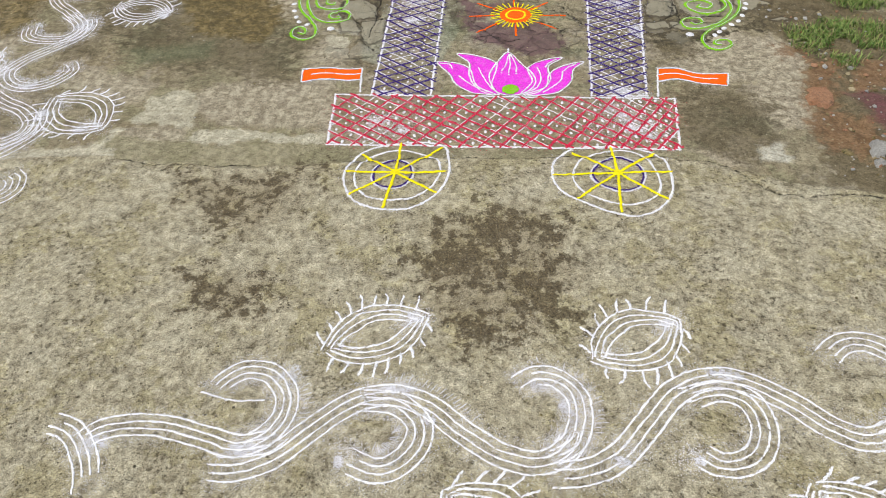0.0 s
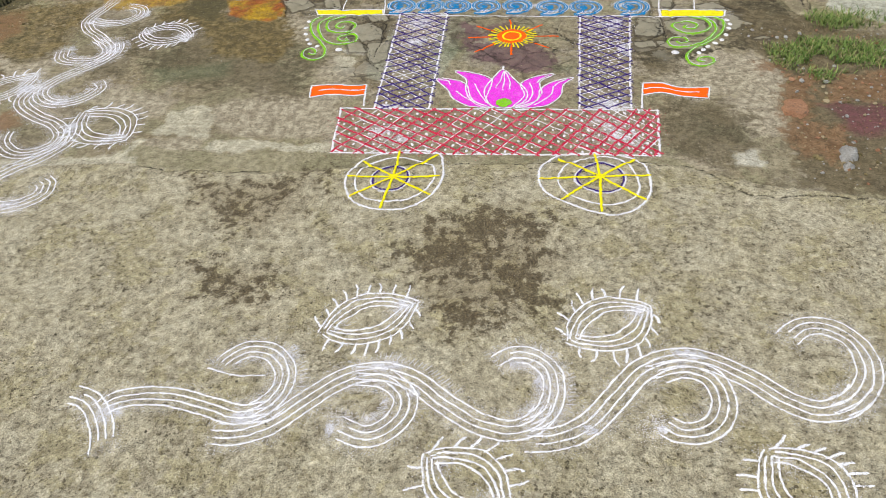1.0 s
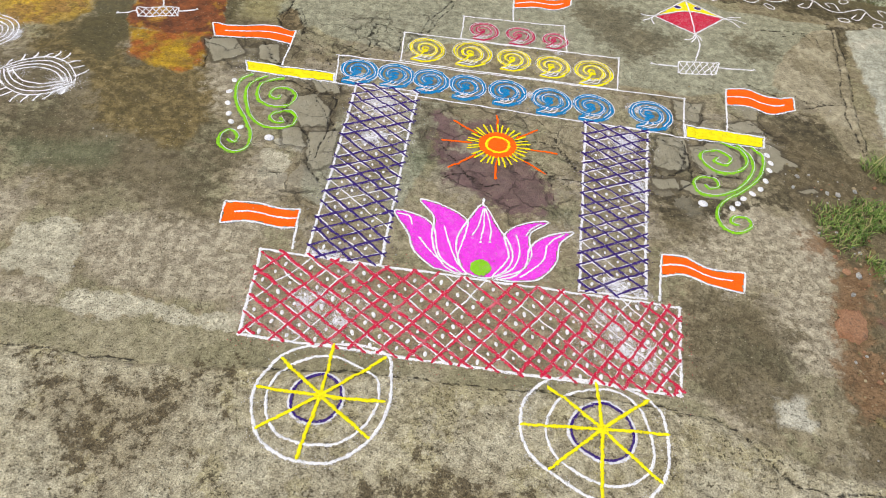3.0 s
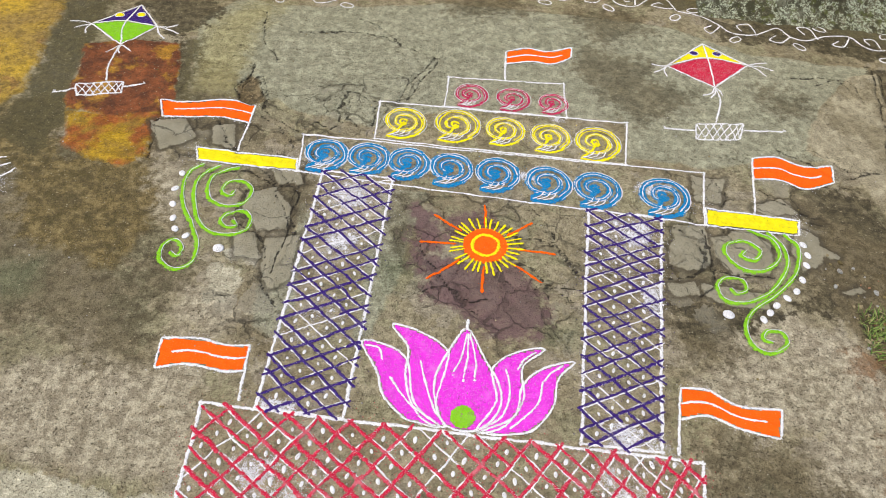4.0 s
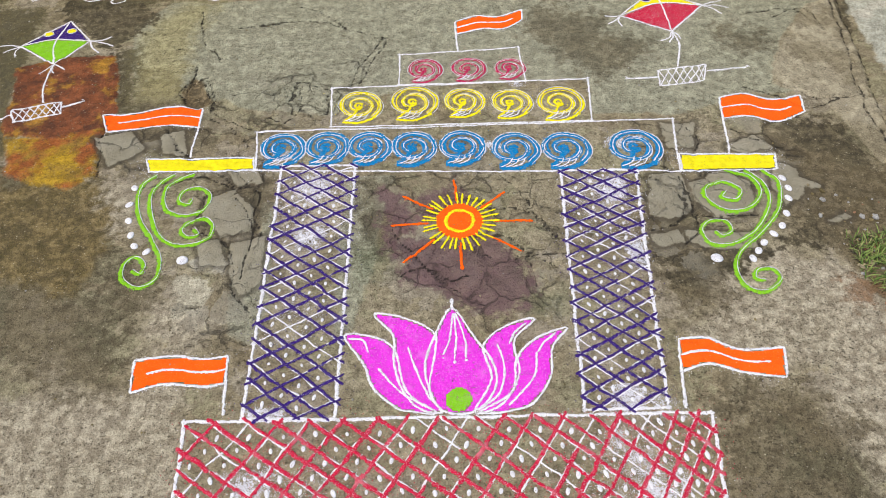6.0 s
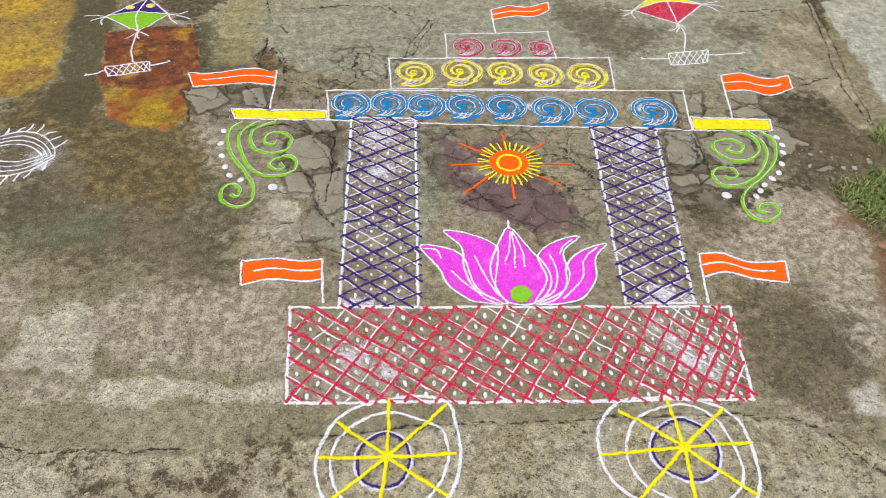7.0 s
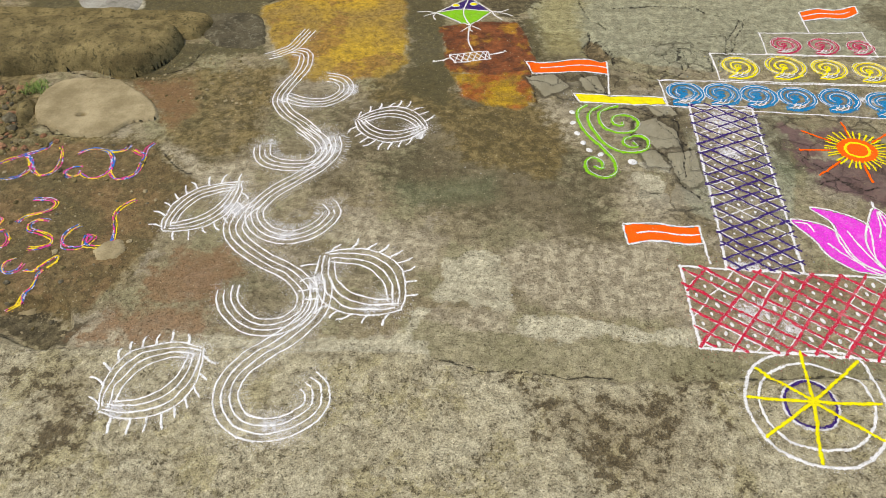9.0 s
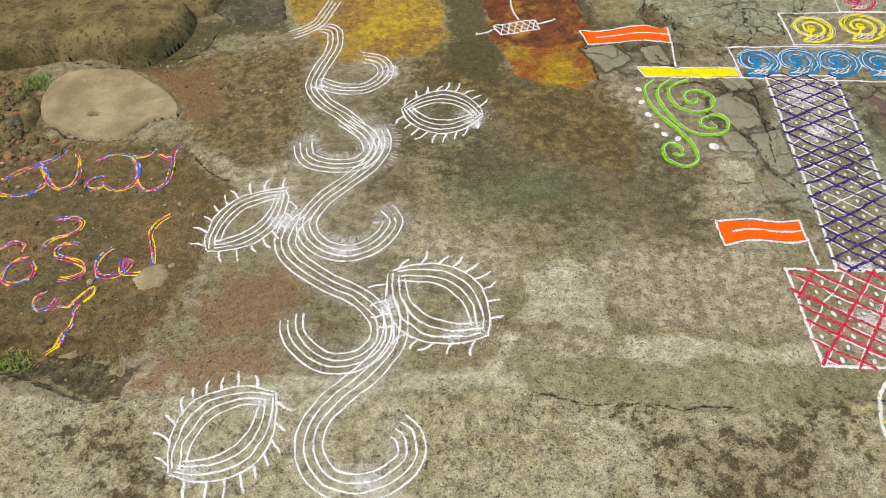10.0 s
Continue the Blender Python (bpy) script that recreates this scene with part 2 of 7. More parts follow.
GREEN_STAIN = [[(0.279, 0.742), (0.396, 0.759), (0.416, 0.666), (0.316, 0.635)], [(0.710, 0.594), (0.825, 0.595), (0.819, 0.525), (0.732, 0.525)], [(-0.866, 0.547), (-0.541, 0.618), (-0.531, 0.509), (-0.771, 0.443)]]
SOIL = [[(1.463, 1.142), (1.718, 0.925), (2.001, 0.824), (2.662, 0.813), (2.184, -0.186), (1.636, -0.186), (1.459, -0.136), (1.479, 0.088), (1.561, 0.521), (1.498, 0.692)], [(1.463, 0.932), (1.730, 0.995), (1.844, 0.865), (1.619, 0.357), (1.572, 0.486), (1.543, 0.692)]]
RED_EARTH = [[(1.573, 0.529), (1.678, 0.521), (1.614, 0.347), (1.522, 0.121), (1.474, 0.104), (1.499, 0.291)], [(1.485, 0.627), (1.565, 0.626), (1.527, 0.542), (1.477, 0.542)], [(1.736, 0.521), (2.010, 0.540), (1.973, 0.330), (1.651, 0.347)], [(1.506, 0.204), (1.680, 0.188), (1.633, -0.032), (1.498, 0.025)], [(-1.387, 0.212), (-1.258, 0.249), (-1.201, 0.158), (-1.256, 0.039), (-1.432, 0.033), (-1.427, 0.147)]]
MAROON = [[(1.645, 0.310), (1.973, 0.330), (1.907, 0.141), (1.697, 0.129)]]
SIDE_SLAB = [[(1.900, 1.794), (2.039, 1.848), (2.488, 1.854), (2.073, 0.868), (1.857, 1.037), (1.884, 1.350), (1.875, 1.614)]]
RED_SLAB = [[(-0.810, 1.529), (-0.667, 1.569), (-0.506, 1.584), (-0.462, 1.423), (-0.421, 1.287), (-0.446, 1.176), (-0.577, 1.169), (-0.736, 1.193), (-0.772, 1.349)]]
OCHRE_SLAB = [[(-0.733, 1.187), (-0.579, 1.176), (-0.446, 1.218), (-0.427, 1.093), (-0.414, 1.022), (-0.481, 0.984), (-0.603, 1.011), (-0.677, 1.044)]]
YELLOW_SLAB = [[(-1.564, 1.644), (-1.450, 1.746), (-1.261, 1.795), (-0.979, 1.768), (-0.902, 1.280), (-0.937, 1.177), (-1.096, 1.118), (-1.278, 1.115), (-1.439, 1.348)]]
SPOT = [  # black lichen on the front slab
    [(-0.403, -0.177), (-0.282, -0.144), (-0.093, -0.155), (-0.001, -0.240), (-0.052, -0.324), (-0.111, -0.429), (-0.253, -0.356), (-0.368, -0.277)],
    [(0.345, -0.352), (0.506, -0.282), (0.640, -0.278), (0.720, -0.450), (0.782, -0.448), (0.688, -0.586), (0.602, -0.712), (0.490, -0.755), (0.362, -0.641), (0.328, -0.487)],
    [(-0.273, -0.555), (-0.073, -0.570), (-0.068, -0.700), (-0.173, -0.662)],
    [(-0.405, -0.183), (-0.195, -0.152), (-0.013, -0.138), (-0.028, -0.255), (-0.226, -0.298), (-0.336, -0.278)],
    [(-1.568, -0.207), (-1.447, -0.189), (-1.411, -0.375), (-1.474, -0.412)],
]
# mossy ground; the first outline paints the shade at the boulder's right foot
MOSS_AND_SHADE = [[(-1.941, 1.069), (-1.824, 1.209), (-1.802, 1.351), (-1.726, 1.307), (-1.749, 1.140), (-1.834, 1.053)], [(-1.826, 1.352), (-1.684, 1.350), (-1.471, 1.340), (-1.441, 1.283), (-1.651, 1.263), (-1.716, 1.139)], [(-2.258, 1.967), (-0.989, 1.968), (-0.930, 1.699), (-1.258, 1.785), (-1.567, 1.675), (-1.543, 1.564), (-2.070, 1.552)], [(-1.006, 1.889), (-0.831, 1.857), (-0.713, 1.137), (-0.714, 0.970), (-0.918, 1.080), (-0.895, 1.279)], [(-0.501, 1.616), (-0.426, 1.614), (-0.400, 1.256), (-0.454, 1.256)], [(-2.789, 1.993), (-2.501, 1.926), (-2.306, 1.595), (-2.537, 1.548)], [(-0.856, 2.147), (-0.064, 2.053), (-0.045, 2.182), (1.277, 2.248), (2.287, 2.012), (2.206, 1.824), (1.964, 1.861), (1.249, 2.078), (0.401, 2.118), (0.070, 2.062), (-0.082, 1.933), (-0.540, 1.859), (-0.750, 1.848)]]
LEFT_BROWN = [[(-1.986, 1.128), (-1.367, 1.187), (-1.329, 0.996), (-1.333, 0.762), (-1.434, 0.617), (-1.634, 0.728), (-1.754, 0.952)], [(-2.738, 1.055), (-2.280, 1.135), (-2.064, 0.709), (-2.408, 0.614)], [(-1.058, 1.217), (-0.718, 1.250), (-0.679, 1.003), (-0.419, 1.002), (-0.320, 0.848), (-0.353, 0.623), (-0.638, 0.685), (-0.758, 0.909), (-0.985, 1.001)], [(-2.440, 0.667), (-2.078, 0.736), (-1.652, 0.726), (-1.499, 0.546), (-1.492, 0.282), (-1.510, 0.078), (-1.633, -0.031), (-1.877, -0.009), (-2.006, -0.064)]]
PIT = [[(-1.947, 0.000), (-1.861, 0.050), (-1.642, 0.023), (-1.568, -0.057), (-1.599, -0.138), (-1.658, -0.138), (-1.770, -0.094), (-1.879, -0.064)]]
WHITEWASH = [[(-0.106, 0.706), (-0.062, 0.735), (-0.012, 0.720), (-0.013, 0.684), (-0.074, 0.679)], [(2.180, 2.078), (2.367, 2.200), (2.513, 2.171), (2.378, 1.881), (2.225, 1.907)], [(1.883, 1.702), (1.989, 1.767), (2.036, 1.739), (1.910, 1.658)], [(-2.168, 1.918), (-2.063, 1.591), (-2.142, 1.518), (-2.386, 1.754), (-2.362, 1.981)], [(1.295, 0.038), (1.375, 0.048), (1.366, -0.037), (1.297, -0.044)]]
CRACKS = [
    JOINT[6:10], JOINT[11:15],
    [(1.841, 1.823), (1.807, 1.555), (1.761, 1.251), (1.761, 1.076), (1.770, 0.999)],
    [(1.626, 1.690), (1.726, 1.740), (1.756, 1.681), (1.770, 1.609)],
    [(0.286, 1.394), (0.311, 1.496), (0.356, 1.578), (0.361, 1.634)],
    [(0.086, 1.269), (0.089, 1.411), (0.157, 1.389), (0.208, 1.367)],
]
CRACKS += [
    [(0.019, 1.256), (0.071, 1.224), (0.106, 1.293), (0.088, 1.363)],
    [(-0.242, 1.351), (-0.230, 1.429), (-0.190, 1.446), (-0.149, 1.354), (-0.141, 1.285), (-0.086, 1.241), (0.018, 1.179)],
    [(-0.277, 1.811), (-0.240, 1.664), (-0.163, 1.530)], [(-0.133, 1.721), (0.112, 1.739), (0.206, 1.699), (0.280, 1.659)],
    [(1.701, 1.272), (1.604, 1.235), (1.521, 1.290), (1.431, 1.335)],
    [(0.685, 0.993), (0.741, 0.937), (0.763, 0.831), (0.815, 0.781)], [(0.625, 0.872), (0.723, 0.865), (0.777, 0.831), (0.826, 0.748)],
]
CRACKS += [
    [(0.597, 0.730), (0.676, 0.699), (0.755, 0.700), (0.806, 0.669)], [(0.393, 0.808), (0.437, 0.744), (0.519, 0.637), (0.571, 0.594)],
    [(0.033, 0.979), (-0.023, 0.941), (0.039, 0.837), (0.046, 0.739), (0.030, 0.633)], [(-0.306, 0.972), (-0.201, 0.993), (-0.123, 1.014), (-0.026, 0.959), (0.022, 0.998)],
    [(1.216, 1.190), (1.246, 1.105), (1.209, 1.004), (1.253, 0.928)], [(1.054, 0.981), (1.134, 0.926), (1.178, 0.786), (1.122, 0.719)], [(1.314, 1.193), (1.405, 1.109), (1.498, 1.050)],
    [(-2.158, 1.120), (-2.002, 1.080), (-1.898, 1.120), (-1.850, 1.243), (-1.826, 1.352)], [(-1.466, 1.327), (-1.676, 1.328), (-1.724, 1.160), (-1.864, 1.120)], [(-1.574, 1.659), (-1.459, 1.778), (-1.210, 1.794), (-0.951, 1.751)],
    [(-0.737, 1.549), (-0.652, 1.578), (-0.506, 1.587)], [(-0.414, 1.022), (-0.446, 1.176), (-0.446, 1.218)],
]
CRACKS += [
    [(-1.986, -0.097), (-1.908, -0.068), (-1.822, -0.083), (-1.734, -0.106), (-1.633, -0.143), (-1.558, -0.132)], [(-1.633, 0.674), (-1.507, 0.571), (-1.451, 0.560)],
    [(-2.135, 0.835), (-2.022, 0.742), (-1.898, 0.727)], [(1.189, -0.085), (1.301, -0.195), (1.462, -0.191), (1.616, -0.200)],
]

CRACKS += [
    [(-0.241, 1.507), (-0.233, 1.446), (-0.264, 1.376), (-0.241, 1.324)], [(-0.202, 1.442), (-0.152, 1.327), (-0.147, 1.252), (-0.080, 1.209), (-0.020, 1.136)],
    [(0.086, 1.405), (0.118, 1.336), (0.109, 1.293), (0.146, 1.249), (0.191, 1.259), (0.202, 1.367)], [(0.352, 1.640), (0.322, 1.559), (0.271, 1.464), (0.264, 1.369)],
    [(-0.090, 1.716), (-0.012, 1.726)], [(-0.325, 1.608), (-0.240, 1.606)], [(0.063, 1.830), (0.161, 1.773), (0.219, 1.680)], [(1.521, 1.350), (1.581, 1.320), (1.643, 1.275), (1.775, 1.286)],
]
CRACKS += [
    [(1.863, 1.808), (1.842, 1.598), (1.825, 1.448), (1.793, 1.183), (1.786, 1.035)], [(1.510, 1.715), (1.620, 1.735), (1.708, 1.739), (1.733, 1.665)],
    [(1.091, 1.020), (1.133, 1.002), (1.166, 0.954), (1.156, 0.854), (1.125, 0.801), (1.037, 0.783)], [(1.166, 0.954), (1.187, 0.828), (1.242, 0.820), (1.331, 0.830), (1.363, 0.787)],
    [(0.596, 0.778), (0.678, 0.779), (0.743, 0.715), (0.837, 0.716)], [(0.743, 0.715), (0.750, 0.623), (0.797, 0.566)], [(0.416, 0.650), (0.479, 0.681), (0.545, 0.637), (0.596, 0.652)],
    [(-0.098, 0.904), (-0.114, 0.835), (-0.043, 0.794), (0.006, 0.707), (0.020, 0.618), (0.068, 0.562)], [(-0.062, 1.054), (0.039, 0.943), (0.040, 0.863), (0.074, 0.787)], [(-0.259, 1.204), (-0.166, 1.072), (-0.119, 1.053), (-0.029, 0.969)],
]
PLATES = [  # loose plates of the broken screed
    [(1.082, 0.981), (1.175, 0.983), (1.171, 0.854), (1.113, 0.815), (1.066, 0.831)], [(1.182, 0.945), (1.281, 0.985), (1.338, 0.938), (1.326, 0.838), (1.230, 0.828), (1.184, 0.881)],
    [(1.310, 1.075), (1.410, 1.124), (1.453, 1.068), (1.358, 1.046)], [(1.145, 0.764), (1.204, 0.777), (1.301, 0.770), (1.305, 0.720), (1.217, 0.712), (1.152, 0.732)],
    [(1.454, 0.959), (1.527, 0.932), (1.502, 0.910), (1.459, 0.918)], [(1.062, 0.763), (1.134, 0.776), (1.139, 0.735), (1.068, 0.723)], [(1.429, 1.007), (1.493, 0.989), (1.470, 0.894), (1.411, 0.854), (1.395, 0.911)],
    [(1.166, 1.178), (1.249, 1.191), (1.226, 1.084), (1.156, 1.082)], [(1.516, 0.798), (1.572, 0.833), (1.588, 0.816), (1.535, 0.789)],
]
PLATES += [
    [(-0.090, 0.931), (-0.028, 0.963), (0.035, 0.889), (0.033, 0.812), (-0.033, 0.799), (-0.087, 0.861)], [(-0.451, 1.177), (-0.363, 1.201), (-0.315, 1.129), (-0.392, 1.062)], [(-0.276, 1.182), (-0.205, 1.199), (-0.201, 1.095), (-0.260, 1.100)],
    [(-0.009, 0.778), (0.074, 0.791), (0.084, 0.633), (0.039, 0.597), (-0.003, 0.692)], [(-0.098, 0.769), (-0.043, 0.794), (-0.013, 0.707), (-0.066, 0.691)], [(-0.076, 1.054), (0.010, 1.056), (0.039, 0.980), (-0.029, 0.969)],
]
TAN_SLAB = [[(1.521, 1.350), (1.649, 1.266), (1.669, 1.169), (1.725, 0.998), (1.792, 1.003), (1.793, 1.183), (1.825, 1.448), (1.851, 1.792), (1.752, 1.756), (1.595, 1.546)]]
WET_AND_SHADE = [  # dark, wet earth and algae, and painted shade in the pit
    [(1.464, 1.089), (1.558, 1.188), (1.646, 1.157), (1.713, 0.989), (1.777, 0.845), (1.555, 0.723), (1.372, 0.721), (1.485, 0.858), (1.490, 0.970)], [(1.065, 0.702), (1.219, 0.720), (1.344, 0.721), (1.254, 0.642), (1.130, 0.626), (1.072, 0.596)],
    [(1.834, 1.829), (2.075, 1.834), (2.024, 1.753), (1.874, 1.716), (1.835, 1.542), (1.780, 1.554)],
    [(1.285, 2.045), (1.735, 2.035), (2.023, 1.964), (1.965, 1.861), (1.700, 1.913), (1.341, 1.911)],
]
WET_AND_SHADE += [
    # shade below the broken slab edge, painted over the pit
    [(-1.869, -0.027), (-1.745, 0.008), (-1.615, -0.055), (-1.544, -0.046), (-1.568, -0.126), (-1.618, -0.146), (-1.731, -0.098), (-1.825, -0.079)],
    [(-0.775, 1.913), (-0.494, 1.880), (-0.420, 1.800), (-0.500, 1.599), (-0.425, 1.323), (-0.515, 1.597), (-0.732, 1.789)],
]
DAMP += [
    [(0.942, 1.562), (1.069, 1.643), (1.212, 1.573), (1.151, 1.476), (1.018, 1.390), (0.937, 1.430)], [(1.437, 1.647), (1.568, 1.615), (1.556, 1.523), (1.477, 1.510), (1.428, 1.567)],
    [(0.348, 1.993), (0.503, 2.001), (0.486, 1.900), (0.372, 1.904)], [(0.798, 2.001), (1.044, 2.067), (1.085, 1.915), (0.901, 1.809)],
]
DAMP += [[(1.097, 0.287), (1.392, 0.259), (1.362, 0.022), (1.246, -0.060), (1.104, 0.012)]]
YELLOW_MOSS = [[(-0.438, 1.744), (-0.343, 1.856), (-0.220, 1.879), (-0.268, 1.693), (-0.260, 1.450), (-0.261, 1.328), (-0.391, 1.347), (-0.441, 1.546)]]
SPALL = [[(-0.258, 1.376), (-0.235, 1.446), (-0.202, 1.442), (-0.155, 1.327), (-0.188, 1.284), (-0.238, 1.310)]]
BROWN_SCREED = [[(-2.297, 0.626), (-2.083, 0.664), (-1.961, 0.692), (-1.679, 0.696), (-1.568, 0.589), (-1.446, 0.540), (-1.491, 0.370), (-1.478, 0.241), (-1.562, -0.021), (-1.878, -0.010), (-2.038, -0.013), (-2.305, 0.438)]]
PALE += [
    [(1.130, 0.626), (1.358, 0.721), (1.471, 0.643), (1.553, 0.569), (1.453, 0.406), (1.328, 0.485), (1.176, 0.539)],
    [(-0.179, 0.589), (-0.019, 0.576), (0.020, 0.508), (-0.090, 0.444), (-0.158, 0.482)],    [(-1.666, 0.711), (-1.495, 0.695), (-1.440, 0.604), (-1.533, 0.567), (-1.602, 0.611)], [(-1.491, 0.572), (-1.306, 0.594), (-1.267, 0.513), (-1.319, 0.460), (-1.434, 0.505)],
]
APRON = [[(-0.770, -0.080), (-0.720, 0.040), (-0.660, 0.035), (-0.450, -0.010), (-0.220, 0.005), (0.000, 0.020), (1.000, 0.010), (1.110, 0.000), (1.190, -0.076), (1.060, -0.045), (0.440, -0.055), (0.070, -0.083), (-0.067, -0.120), (-0.400, -0.110), (-0.540, -0.110), (-0.660, -0.082)]]
SKIM += [[(-1.260, -0.060), (-1.050, -0.055), (-0.840, -0.040), (-0.660, -0.035), (-0.640, -0.095), (-0.840, -0.108), (-1.050, -0.122), (-1.240, -0.120)]]
RED_EARTH += [[(-1.476, -0.010), (-1.256, 0.039), (-1.225, -0.061), (-1.407, -0.095), (-1.534, -0.090)], [(-1.880, 1.070), (-1.662, 1.091), (-1.573, 0.879), (-1.646, 0.812), (-1.774, 0.950)]]

STEP = 0.007
core_x, core_y = np.arange(-2.75, 2.6, STEP), np.arange(-1.45, 2.62, STEP)
reach = np.array([0.05, 0.2, 0.6, 1.5, 4, 10, 25, 60])
xs = np.concatenate([core_x[0] - reach[::-1], core_x, core_x[-1] + reach])
ys = np.concatenate([core_y[0] - reach[::-1], core_y, core_y[-1] + reach])
GX, GY = np.meshgrid(xs, ys)
wob_x, wob_y = GX + 0.02 * fbm(GX, GY, 9, 51), GY + 0.02 * fbm(GX, GY, 9, 61)
field = {
    "front": area(FRONT, wob_x, wob_y), "damp": areas(DAMP, wob_x, wob_y), "smooth": areas(SMOOTH, wob_x, wob_y), "skim": areas(SKIM, wob_x, wob_y), "pale": areas(PALE, wob_x, wob_y),
    "cracked": areas(CRACKED, wob_x, wob_y), "purple": areas(PURPLE_STAIN, wob_x, wob_y), "greenish": areas(GREEN_STAIN, wob_x, wob_y),
    "soil": areas(SOIL, wob_x, wob_y), "red_earth": areas(RED_EARTH, wob_x, wob_y), "maroon": areas(MAROON, wob_x, wob_y),
    "side_slab": areas(SIDE_SLAB, wob_x, wob_y), "red_slab": areas(RED_SLAB, wob_x, wob_y), "ochre_slab": areas(OCHRE_SLAB, wob_x, wob_y),
    "yellow_slab": areas(YELLOW_SLAB, wob_x, wob_y), "spot": areas(SPOT, wob_x, wob_y), "moss_and_shade": areas(MOSS_AND_SHADE, wob_x, wob_y),
    "left_brown": areas(LEFT_BROWN, wob_x, wob_y), "whitewash": areas(WHITEWASH, wob_x, wob_y),
    "plates": areas(PLATES, wob_x, wob_y), "tan_slab": areas(TAN_SLAB, wob_x, wob_y), "wet_and_shade": areas(WET_AND_SHADE, wob_x, wob_y), "yellow_moss": areas(YELLOW_MOSS, wob_x, wob_y),
    "spall": areas(SPALL, wob_x, wob_y), "apron": areas(APRON, wob_x, wob_y), "brown_screed": areas(BROWN_SCREED, wob_x, wob_y),
}
pit = areas(PIT, wob_x, wob_y)
crack = np.full(GX.shape, 0.3)
jag_x, jag_y = GX + 0.016 * fbm(GX, GY, 18, 71), GY + 0.016 * fbm(GX, GY, 18, 81)
for line in CRACKS:
    (x0, y0), (x1, y1) = np.min(line, 0) - 0.1, np.max(line, 0) + 0.1
    some = (GX > x0) & (GX < x1) & (GY > y0) & (GY < y1)
    crack[some] = np.minimum(crack[some], far_from_line([tuple(q) for q in spline(line, 0.03)], jag_x[some], jag_y[some]))
field["crack"] = np.clip(crack, 0, 0.3)


def smooth01(v, lo, hi):
    t = np.clip((v - lo) / (hi - lo), 0, 1)
    return t * t * (3 - 2 * t)


fade = 1 - smooth01(np.maximum(np.abs(GX), np.abs(GY)), 3, 6)
in_front, in_soil = smooth01(field["front"], -0.008, 0.008), smooth01(field["soil"], -0.05, 0.05)
height = 0.006 * fbm(GX, GY, 2.2, 5, 3) + 0.0022 * fbm(GX, GY, 22, 9, 3) * (0.5 + in_front)
height += 0.0035 * in_front * np.maximum(0, fbm(GX, GY, 60, 15, 2)) + 0.004 * in_front
height += in_soil * (0.014 * fbm(GX, GY, 14, 25, 3) - 0.006)
height += 0.005 * smooth01(field["side_slab"], -0.004, 0.008) + 0.004 * smooth01(np.maximum(field["red_slab"], field["ochre_slab"]), -0.004, 0.01)
height += 0.004 * smooth01(field["yellow_slab"], -0.004, 0.01) + 0.0015 * smooth01(field["smooth"], -0.01, 0.01)
height += 0.0035 * smooth01(field["plates"], -0.004, 0.006) + 0.006 * smooth01(field["tan_slab"], -0.004, 0.008)
height -= 0.009 * smooth01(field["spall"], -0.002, 0.012)
height -= 0.034 * smooth01(pit, -0.002, 0.014) + 0.004 * (1 - smooth01(crack, 0.002, 0.011))
height *= fade


def ground_z(x, y):
    i = np.clip(np.searchsorted(xs, x) - 1, 0, len(xs) - 2)
    j = np.clip(np.searchsorted(ys, y) - 1, 0, len(ys) - 2)
    f, g = (x - xs[i]) / (xs[i + 1] - xs[i]), (y - ys[j]) / (ys[j + 1] - ys[j])
    return (height[j, i] * (1 - f) + height[j, i + 1] * f) * (1 - g) + (height[j + 1, i] * (1 - f) + height[j + 1, i + 1] * f) * g


